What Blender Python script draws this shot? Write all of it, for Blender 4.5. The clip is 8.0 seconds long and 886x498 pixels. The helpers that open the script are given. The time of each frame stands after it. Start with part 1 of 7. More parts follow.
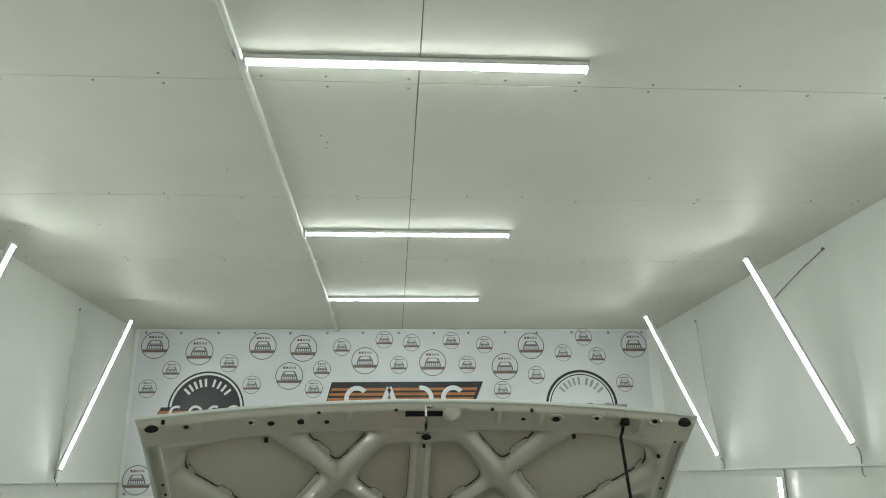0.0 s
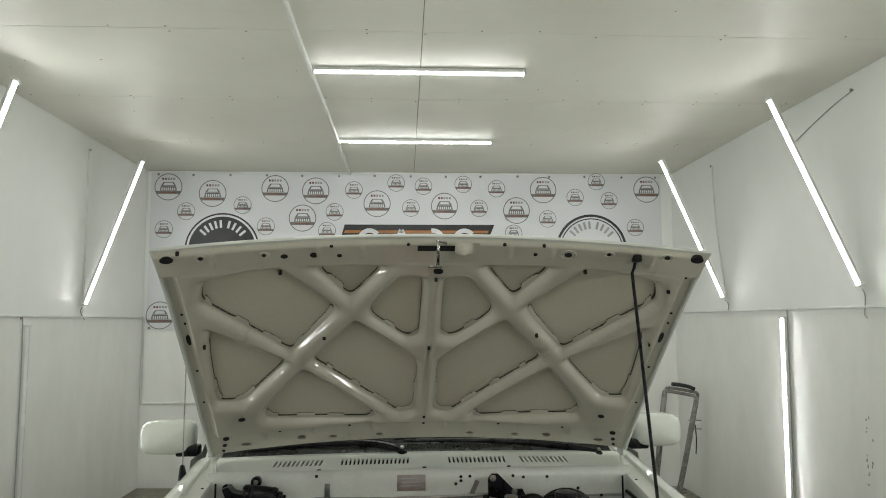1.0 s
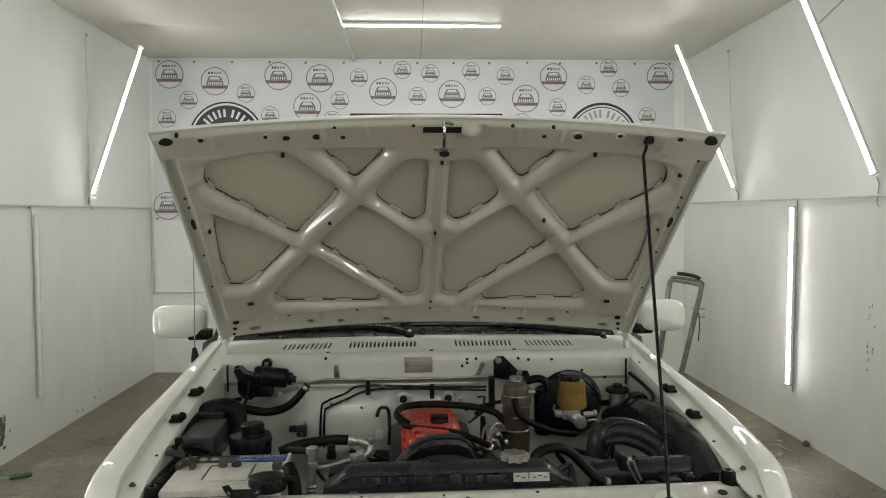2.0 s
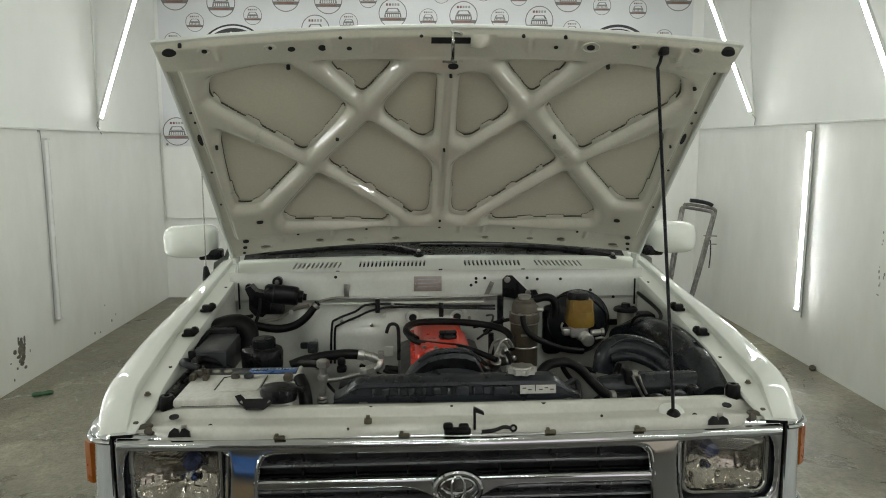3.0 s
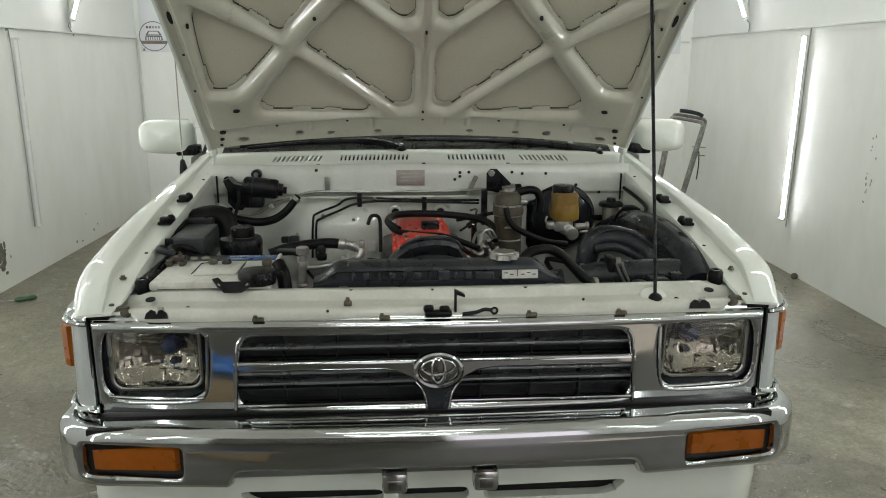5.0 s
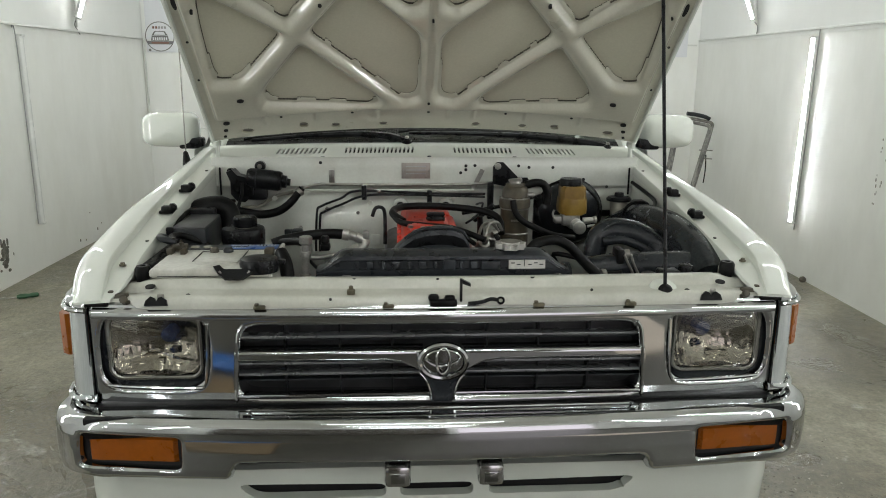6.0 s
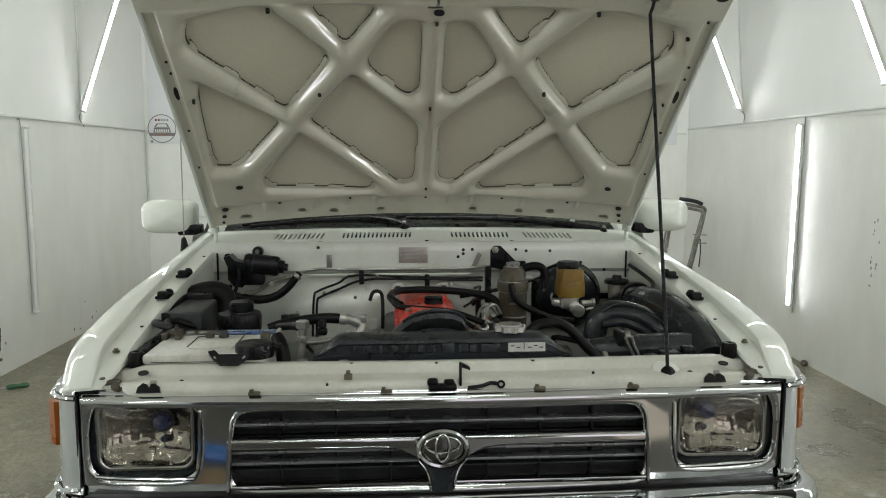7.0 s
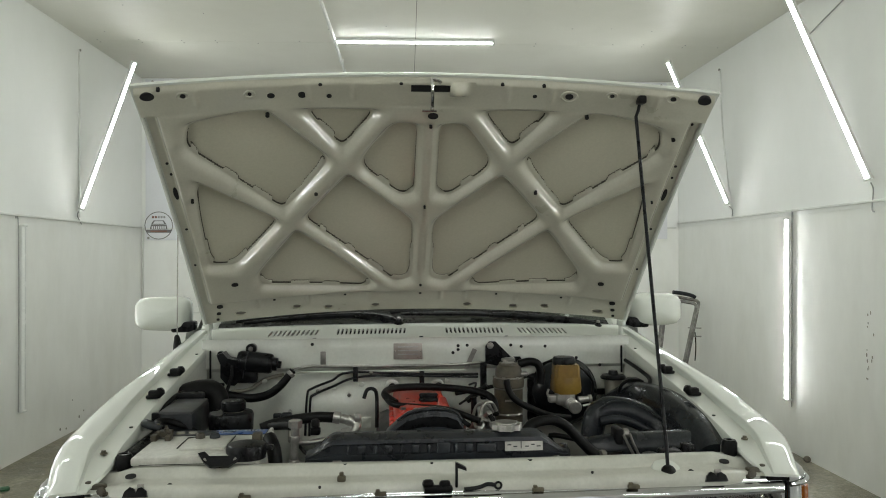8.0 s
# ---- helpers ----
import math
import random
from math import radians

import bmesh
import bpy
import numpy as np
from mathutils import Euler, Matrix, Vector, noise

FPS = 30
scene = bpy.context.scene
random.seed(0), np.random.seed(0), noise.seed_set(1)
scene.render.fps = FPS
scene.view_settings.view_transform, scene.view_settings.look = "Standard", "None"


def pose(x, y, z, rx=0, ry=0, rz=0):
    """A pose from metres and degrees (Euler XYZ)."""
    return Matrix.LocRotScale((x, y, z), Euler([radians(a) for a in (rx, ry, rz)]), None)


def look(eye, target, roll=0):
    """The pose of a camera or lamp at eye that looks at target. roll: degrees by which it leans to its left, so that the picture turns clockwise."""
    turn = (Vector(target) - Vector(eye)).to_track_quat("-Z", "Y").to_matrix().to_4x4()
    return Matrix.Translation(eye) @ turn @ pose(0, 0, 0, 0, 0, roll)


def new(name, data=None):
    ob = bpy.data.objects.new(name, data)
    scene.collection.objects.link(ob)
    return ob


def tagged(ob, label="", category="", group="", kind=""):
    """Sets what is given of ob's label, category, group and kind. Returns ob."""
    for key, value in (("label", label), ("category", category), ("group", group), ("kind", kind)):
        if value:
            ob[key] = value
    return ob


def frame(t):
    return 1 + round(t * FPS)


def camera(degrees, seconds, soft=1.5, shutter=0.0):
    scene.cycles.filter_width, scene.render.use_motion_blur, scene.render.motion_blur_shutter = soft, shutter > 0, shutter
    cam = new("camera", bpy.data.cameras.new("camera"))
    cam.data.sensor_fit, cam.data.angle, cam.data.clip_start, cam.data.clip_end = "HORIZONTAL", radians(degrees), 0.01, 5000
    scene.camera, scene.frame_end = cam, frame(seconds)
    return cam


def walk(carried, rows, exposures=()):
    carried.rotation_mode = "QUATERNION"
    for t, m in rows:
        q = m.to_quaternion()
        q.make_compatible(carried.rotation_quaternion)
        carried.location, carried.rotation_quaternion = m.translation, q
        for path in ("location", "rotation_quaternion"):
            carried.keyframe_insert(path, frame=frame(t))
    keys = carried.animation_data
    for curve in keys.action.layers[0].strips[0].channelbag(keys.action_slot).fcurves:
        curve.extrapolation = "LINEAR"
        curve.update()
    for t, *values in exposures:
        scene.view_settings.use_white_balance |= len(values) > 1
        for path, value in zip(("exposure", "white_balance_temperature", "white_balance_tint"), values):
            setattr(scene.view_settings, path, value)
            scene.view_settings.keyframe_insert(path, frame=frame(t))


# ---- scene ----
cam = camera(61.9, 8.0, soft=1.0)
PATH = [
    (0, (-0.086, -1.7, 1.571), (0.047, 0.204, 2.169), -0.8),
    (0.5, (-0.088, -1.672, 1.559), (0.033, 0.286, 1.949), -0.4),
    (1, (-0.086, -1.653, 1.55), (0.017, 0.335, 1.744), -0.2),
    (1.5, (-0.083, -1.637, 1.543), (0.008, 0.361, 1.578), -0.4),
    (2, (-0.08, -1.621, 1.527), (0.001, 0.375, 1.432), -0.2),
    (2.2, (-0.079, -1.620, 1.520), (-0.005, 0.370, 1.381), -0.1),
    (3.3, (-0.069, -1.609, 1.476), (-0.027, 0.370, 1.152), -0.3),
    (3.5, (-0.067, -1.604, 1.469), (-0.023, 0.365, 1.12), -0.5),
    (4, (-0.062, -1.599, 1.449), (-0.002, 0.358, 1.039), -0.8),
    (4.5, (-0.055, -1.595, 1.42), (0.013, 0.348, 0.951), -0.4),
    (4.7, (-0.054, -1.594, 1.408), (0.022, 0.370, 0.919), -0.1),
    (5.8, (-0.061, -1.575, 1.347), (0.014, 0.370, 0.853), 0.6),
    (6, (-0.057, -1.569, 1.34), (0.011, 0.374, 0.87), 0.5),
    (6.5, (-0.059, -1.567, 1.327), (0.012, 0.398, 0.958), 0.3),
    (7, (-0.061, -1.562, 1.328), (0.017, 0.422, 1.09), 0.1),
    (7.5, (-0.062, -1.57, 1.332), (0.025, 0.426, 1.238), 0.0),
    (8, (-0.063, -1.571, 1.335), (0.032, 0.426, 1.35), -0.2),
]
EXPOSURES = [(0.0, -0.22, 6500, 4), (0.6, -0.115, 6550, 7), (1.5, -0.11, 6850, 15), (2.2, 0.02, 6800, 14), (3.6, 0.15, 6550, 10), (4.5, 0.27, 6550, 11), (6.0, 0.34, 6500, 13), (8.0, 0.10, 6600, 10)]
walk(cam, [(t, look(eye, target, roll)) for t, eye, target, roll in PATH], EXPOSURES)

# ---------------- world ----------------
world = bpy.data.worlds.new("world")
scene.world = world
world.use_nodes = True
world.node_tree.nodes["Background"].inputs[0].default_value = (1.0, 0.95, 1.0, 1)
world.node_tree.nodes["Background"].inputs[1].default_value = 1.2

LED_POWER = 51.0
LED_TINT = (0.945, 1.0, 0.985)


# ---------------- materials ----------------
def material(name, colour, rough=0.5, metal=0.0, vary=0.06, size=6.0, fine=90.0, bump=0.0, coat=0.0,
             colour2=None, blend=(0.45, 0.62), rough_vary=0.08, stretch=(1, 1, 1), island=0.0, coat_rough=0.06, bump_size=None, spec=0.5):
    """Colour varied at two scales, with uneven gloss and fine relief, in metres."""
    m = bpy.data.materials.new(name)
    m.use_nodes = True
    nt = m.node_tree
    p = nt.nodes["Principled BSDF"]
    link = nt.links.new
    tc = nt.nodes.new("ShaderNodeTexCoord")
    mp = nt.nodes.new("ShaderNodeMapping")
    mp.inputs["Scale"].default_value = stretch
    link(tc.outputs["Object"], mp.inputs["Vector"])

    def noise_node(scale, detail):
        n = nt.nodes.new("ShaderNodeTexNoise")
        n.inputs["Scale"].default_value = scale
        n.inputs["Detail"].default_value = detail
        n.inputs["Roughness"].default_value = 0.6
        link(mp.outputs["Vector"], n.inputs["Vector"])
        return n

    big, small = noise_node(size, 5), noise_node(fine, 3)
    ramp = nt.nodes.new("ShaderNodeValToRGB")
    ramp.color_ramp.elements[0].position, ramp.color_ramp.elements[1].position = blend
    other = colour2 or tuple(c * (1 - 2 * vary) for c in colour)
    ramp.color_ramp.elements[0].color = (*other, 1)
    ramp.color_ramp.elements[1].color = (*colour, 1)
    link(big.outputs["Fac"], ramp.inputs["Fac"])
    mix = nt.nodes.new("ShaderNodeMix")
    mix.data_type, mix.blend_type = "RGBA", "MULTIPLY"
    mix.inputs[0].default_value = 1.0
    fr = nt.nodes.new("ShaderNodeMapRange")
    fr.inputs["From Min"].default_value, fr.inputs["From Max"].default_value = 0.3, 0.7
    fr.inputs["To Min"].default_value, fr.inputs["To Max"].default_value = 1 - vary, 1 + vary * 0.5
    link(small.outputs["Fac"], fr.inputs["Value"])
    link(ramp.outputs["Color"], mix.inputs[6])
    link(fr.outputs["Result"], mix.inputs[7])
    last = mix.outputs[2]
    if island:
        geo = nt.nodes.new("ShaderNodeObjectInfo")
        rr = nt.nodes.new("ShaderNodeMapRange")
        rr.inputs["To Min"].default_value, rr.inputs["To Max"].default_value = 1 - island, 1 + island
        link(geo.outputs["Random"], rr.inputs["Value"])
        mix2 = nt.nodes.new("ShaderNodeMix")
        mix2.data_type, mix2.blend_type = "RGBA", "MULTIPLY"
        mix2.inputs[0].default_value = 1.0
        link(last, mix2.inputs[6])
        link(rr.outputs["Result"], mix2.inputs[7])
        last = mix2.outputs[2]
    link(last, p.inputs["Base Color"])
    rm = nt.nodes.new("ShaderNodeMapRange")
    rm.inputs["From Min"].default_value, rm.inputs["From Max"].default_value = 0.3, 0.7
    rm.inputs["To Min"].default_value, rm.inputs["To Max"].default_value = max(0.02, rough - rough_vary), min(1.0, rough + rough_vary)
    link(big.outputs["Fac"], rm.inputs["Value"])
    link(rm.outputs["Result"], p.inputs["Roughness"])
    p.inputs["Metallic"].default_value = metal
    p.inputs["Specular IOR Level"].default_value = spec
    if coat:
        p.inputs["Coat Weight"].default_value = coat
        p.inputs["Coat Roughness"].default_value = coat_rough
    if bump:
        b = nt.nodes.new("ShaderNodeBump")
        b.inputs["Strength"].default_value = 1.0
        b.inputs["Distance"].default_value = bump
        src = noise_node(bump_size, 4) if bump_size else small
        link(src.outputs["Fac"], b.inputs["Height"])
        link(b.outputs["Normal"], p.inputs["Normal"])
    return m


def glowing(name, colour, strength):
    m = bpy.data.materials.new(name)
    m.use_nodes = True
    p = m.node_tree.nodes["Principled BSDF"]
    p.inputs["Base Color"].default_value = (0.85, 0.86, 0.85, 1)
    p.inputs["Emission Color"].default_value = (*colour, 1)
    p.inputs["Emission Strength"].default_value = strength
    return m


def clear(name, colour, rough=0.02, ior=1.45):
    m = bpy.data.materials.new(name)
    m.use_nodes = True
    p = m.node_tree.nodes["Principled BSDF"]
    p.inputs["Base Color"].default_value = (*colour, 1)
    p.inputs["Roughness"].default_value = rough
    p.inputs["Transmission Weight"].default_value = 1.0
    p.inputs["IOR"].default_value = ior
    return m


M_YARD = material("pale_yard", (0.38, 0.37, 0.35), 0.9, vary=0.1, size=1.0, fine=30, bump=0.004)
M_WALL = material("white_wall_paint", (0.86, 0.87, 0.845), 0.48, vary=0.015, size=0.9, fine=7, bump=0.0012, colour2=(0.82, 0.83, 0.795),
                  blend=(0.30, 0.6), coat=0.10, coat_rough=0.22, bump_size=6.0, stretch=(1, 1, 0.6))
M_WALL_LOW = material("scuffed_wall_paint", (0.855, 0.86, 0.825), 0.46, vary=0.03, size=1.6, fine=9, bump=0.0016, colour2=(0.78, 0.78, 0.73),
                      blend=(0.26, 0.55), coat=0.12, coat_rough=0.22, bump_size=5.0, stretch=(1, 1, 0.45))
M_CEIL = material("ceiling_board", (0.72, 0.71, 0.64), 0.55, vary=0.03, size=1.1, fine=120, bump=0.0008, colour2=(0.66, 0.65, 0.575), blend=(0.35, 0.6), bump_size=3.0)
M_GAP = material("joint_shadow_filler", (0.20, 0.19, 0.16), 0.9)


def floor_material():
    """Worn concrete: damp dark areas that shine, pale lime stains, grit."""
    m = bpy.data.materials.new("stained_concrete")
    m.use_nodes = True
    nt = m.node_tree
    p = nt.nodes["Principled BSDF"]
    link = nt.links.new
    tc = nt.nodes.new("ShaderNodeTexCoord")

    def noise_node(scale, detail, rough=0.6, warp=0.0):
        n = nt.nodes.new("ShaderNodeTexNoise")
        n.inputs["Scale"].default_value, n.inputs["Detail"].default_value, n.inputs["Roughness"].default_value, n.inputs["Distortion"].default_value = scale, detail, rough, warp
        link(tc.outputs["Object"], n.inputs["Vector"])
        return n

    def remap(src, lo, hi, a, b):
        r = nt.nodes.new("ShaderNodeMapRange")
        for key, val in (("From Min", lo), ("From Max", hi), ("To Min", a), ("To Max", b)):
            r.inputs[key].default_value = val
        link(src, r.inputs["Value"])
        return r.outputs["Result"]

    def blend(fac, a, b, kind="MIX"):
        x = nt.nodes.new("ShaderNodeMix")
        x.data_type, x.blend_type = "RGBA", kind
        link(fac, x.inputs[0]) if not isinstance(fac, float) else None
        if isinstance(fac, float):
            x.inputs[0].default_value = fac
        for slot, c in ((6, a), (7, b)):
            if isinstance(c, tuple):
                x.inputs[slot].default_value = (*c, 1)
            else:
                link(c, x.inputs[slot])
        return x.outputs[2]

    damp, stain, cloud, grit = noise_node(0.95, 6, 0.62, 0.6), noise_node(2.6, 7, 0.72, 1.4), noise_node(5.5, 5), noise_node(70, 3)
    damp_f = remap(damp.outputs["Fac"], 0.40, 0.55, 0.0, 1.0)
    base = blend(remap(cloud.outputs["Fac"], 0.35, 0.65, 0.0, 1.0), (0.225, 0.21, 0.155), (0.29, 0.27, 0.205))
    base = blend(damp_f, base, (0.125, 0.113, 0.078))
    base = blend(remap(stain.outputs["Fac"], 0.60, 0.70, 0.0, 0.75), base, (0.47, 0.455, 0.405))
    base = blend(1.0, base, remap(grit.outputs["Fac"], 0.3, 0.7, 0.74, 1.18), "MULTIPLY")
    blot = noise_node(16, 6, 0.7, 0.8)
    base = blend(1.0, base, remap(blot.outputs["Fac"], 0.35, 0.65, 0.76, 1.18), "MULTIPLY")
    link(base, p.inputs["Base Color"])
    link(remap(damp.outputs["Fac"], 0.40, 0.64, 0.58, 0.13), p.inputs["Roughness"])
    bump = nt.nodes.new("ShaderNodeBump")
    bump.inputs["Distance"].default_value = 0.005
    rough_n = noise_node(42, 5, 0.7)
    link(rough_n.outputs["Fac"], bump.inputs["Height"])
    link(bump.outputs["Normal"], p.inputs["Normal"])
    return m


M_FLOOR = floor_material()
M_TRIM = material("white_plastic_trim", (0.74, 0.75, 0.71), 0.4, vary=0.05)
M_BANNER = material("printed_vinyl", (0.74, 0.75, 0.77), 0.38, vary=0.02, size=1.3, fine=70, bump=0.004, bump_size=1.7)
M_INK_GREY = material("grey_print", (0.21, 0.205, 0.20), 0.45, vary=0.12)
M_INK_PALE = material("pale_grey_print", (0.40, 0.40, 0.395), 0.45, vary=0.12)
M_INK_BLACK = material("black_print", (0.022, 0.023, 0.026), 0.4, vary=0.2)
M_INK_RED = material("brown_red_print", (0.27, 0.13, 0.10), 0.45, vary=0.15)
M_INK_ORANGE = material("orange_print", (0.50, 0.20, 0.06), 0.45, vary=0.12, stretch=(1, 1, 12))
M_LED = glowing("led_diffuser", LED_TINT, LED_POWER)
M_LED_OFF = material("unlit_diffuser", (0.76, 0.77, 0.74), 0.25, vary=0.02)
M_HOUSING = material("lamp_housing", (0.72, 0.73, 0.70), 0.35, vary=0.03)
M_PAINT = material("white_car_paint", (0.575, 0.600, 0.540), 0.42, vary=0.015, size=3, fine=220, coat=1.0, coat_rough=0.02, rough_vary=0.04)
M_GRILLE = material("grille_plastic", (0.21, 0.215, 0.22), 0.28, 0.6, vary=0.08)
M_APRON = material("dark_brown_apron", (0.078, 0.074, 0.058), 0.40, vary=0.2, size=1.5, fine=40, bump=0.002, colour2=(0.052, 0.048, 0.037))
M_CARD = material("brown_cardboard", (0.17, 0.115, 0.055), 0.7, vary=0.1, size=3)
M_BOARD = material("tan_reflector_board", (0.62, 0.52, 0.44), 0.6, vary=0.06, size=3)
M_GRIT = material("wet_grit", (0.50, 0.48, 0.42), 0.18, vary=0.3, size=60, coat=0.6, coat_rough=0.05, colour2=(0.16, 0.15, 0.12))
M_CHIP = material("dulled_paint_chip", (0.44, 0.43, 0.38), 0.7, vary=0.2, size=30)
M_TARP = material("blue_sheet", (0.02, 0.13, 0.42), 0.4, vary=0.12, size=5)
M_RIM = material("lens_rim_metal", (0.30, 0.30, 0.28), 0.25, 0.9, vary=0.08)
M_PAINT_IN = material("inner_panel_paint", (0.51, 0.497, 0.405), 0.34, vary=0.05, size=7, fine=160, coat=1.0, coat_rough=0.015, rough_vary=0.08,
                      colour2=(0.455, 0.443, 0.355), blend=(0.25, 0.5))
M_UNDER = material("hood_underside_primer", (0.60, 0.575, 0.455), 0.42, vary=0.05, size=4, fine=140, coat=0.3, coat_rough=0.2, colour2=(0.58, 0.56, 0.44))
# greyer and darker than M_PAINT
M_SUPPORT = material("greyed_white_panel_paint", (0.50, 0.505, 0.445), 0.40, vary=0.06, size=9, fine=120, coat=0.7, coat_rough=0.05, colour2=(0.44, 0.44, 0.38))
M_BAY = material("bay_paint", (0.63, 0.65, 0.59), 0.36, vary=0.05, size=6, fine=120, coat=0.9, coat_rough=0.06, colour2=(0.56, 0.565, 0.50),
                 blend=(0.28, 0.5), bump=0.0015, bump_size=8)
M_CHROME = material("chrome", (0.50, 0.51, 0.515), 0.055, 1.0, vary=0.02, size=4, fine=50, rough_vary=0.03)
M_CHROME_DULL = material("aged_chrome", (0.60, 0.60, 0.59), 0.16, 1.0, vary=0.08, size=12, fine=160, rough_vary=0.06)
M_DARKCHROME = material("smoked_chrome", (0.26, 0.26, 0.25), 0.18, 1.0, vary=0.06)
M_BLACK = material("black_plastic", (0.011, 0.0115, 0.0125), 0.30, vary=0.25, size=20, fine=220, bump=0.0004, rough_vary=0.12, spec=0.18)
M_SATIN = material("satin_black", (0.012, 0.014, 0.017), 0.22, vary=0.25, size=14, fine=180, rough_vary=0.1, spec=0.30, colour2=(0.020, 0.023, 0.026))
M_RUBBER = material("rubber", (0.0085, 0.0085, 0.0085), 0.40, vary=0.3, size=25, fine=260, bump=0.0005, spec=0.14)
# near-black in place of the shade inside holes, gaps and wells
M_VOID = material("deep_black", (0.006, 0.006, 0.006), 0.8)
M_GREYPL = material("grey_plastic", (0.022, 0.025, 0.028), 0.36, vary=0.15, size=18, spec=0.3)
M_AMBER = material("amber_plastic", (0.26, 0.068, 0.003), 0.3, vary=0.06, size=20, fine=200, coat=0.2, spec=0.3)
M_SMOKE = material("pale_lens_plastic", (0.38, 0.40, 0.39), 0.15, vary=0.05, size=18, coat=1.0, coat_rough=0.05, stretch=(30, 30, 1))
M_GLASS = clear("clear_glass", (0.97, 0.98, 0.97))
M_WINDOW = clear("window_glass", (0.55, 0.60, 0.58), 0.01)
M_RED = material("red_engine_paint", (0.62, 0.035, 0.012), 0.34, vary=0.08, size=12, fine=120, coat=0.4, colour2=(0.50, 0.025, 0.01))
M_ALU = material("cast_aluminium", (0.52, 0.51, 0.48), 0.38, 0.85, vary=0.12, size=16, fine=200, bump=0.0008)
M_STEEL = material("zinc_steel", (0.36, 0.35, 0.32), 0.34, 0.8, vary=0.15, size=14)
M_TAUPE = material("weathered_filter_paint", (0.075, 0.062, 0.040), 0.42, vary=0.2, size=14, coat=0.0, spec=0.35, colour2=(0.055, 0.048, 0.034))
M_FLUID = material("amber_fluid_reservoir", (0.25, 0.155, 0.025), 0.34, vary=0.1, size=9, coat=0.2, colour2=(0.18, 0.10, 0.014))
M_CLOUDY = material("cloudy_plastic", (0.30, 0.285, 0.235), 0.4, vary=0.1)
M_BATT = material("battery_case", (0.50, 0.50, 0.45), 0.42, vary=0.12, size=12, colour2=(0.36, 0.35, 0.30), blend=(0.3, 0.5))
M_BLUE = material("blue_label", (0.035, 0.10, 0.30), 0.3, vary=0.1, size=30)
M_LABEL = material("paper_label", (0.52, 0.51, 0.47), 0.5, vary=0.08, size=40)
M_PLATE = material("data_plate", (0.36, 0.325, 0.295), 0.34, 0.4, vary=0.06, size=30)
M_BULB = material("blue_bulb_cap", (0.012, 0.018, 0.045), 0.16, vary=0.1)
M_OLIVE = material("rusty_olive_steel", (0.13, 0.115, 0.075), 0.5, 0.4, vary=0.2)
M_TANK = material("dusty_blue_black_plastic", (0.024, 0.028, 0.033), 0.30, vary=0.2, size=16, fine=160, bump=0.0004, spec=0.4, colour2=(0.016, 0.018, 0.021))
M_LID = material("dusty_black_plastic", (0.045, 0.046, 0.048), 0.45, vary=0.15, size=20)
M_GREEN = material("green_plastic_grip", (0.02, 0.10, 0.035), 0.35, vary=0.1)
# dark tone for the shaded gap under the bonnet's pressed panel
M_GAP_SHADE = material("dark_taupe_gap_shade", (0.15, 0.138, 0.105), 0.7, vary=0.2, size=30)
M_STONE = material("pebble", (0.16, 0.14, 0.11), 0.9, vary=0.2, size=40)
M_SOUTH_DARK = material("dark_brown_south_slats", (0.085, 0.07, 0.052), 0.55, vary=0.2, size=2.0)
M_REFLECT = material("lamp_reflector", (0.35, 0.32, 0.275), 0.07, 1.0, vary=0.05, size=30, rough_vary=0.04)
M_TYRE = material("tyre_rubber", (0.025, 0.025, 0.024), 0.7, vary=0.2, size=20, bump=0.001)
M_WALKER = material("grey_tube_metal", (0.33, 0.32, 0.30), 0.35, 0.8, vary=0.2, size=18)
M_SEAT = material("seat_cloth", (0.07, 0.07, 0.075), 0.9, vary=0.2)
M_PATCH = material("bare_plaster", (0.23, 0.22, 0.185), 0.8, vary=0.25, size=30, bump=0.002)


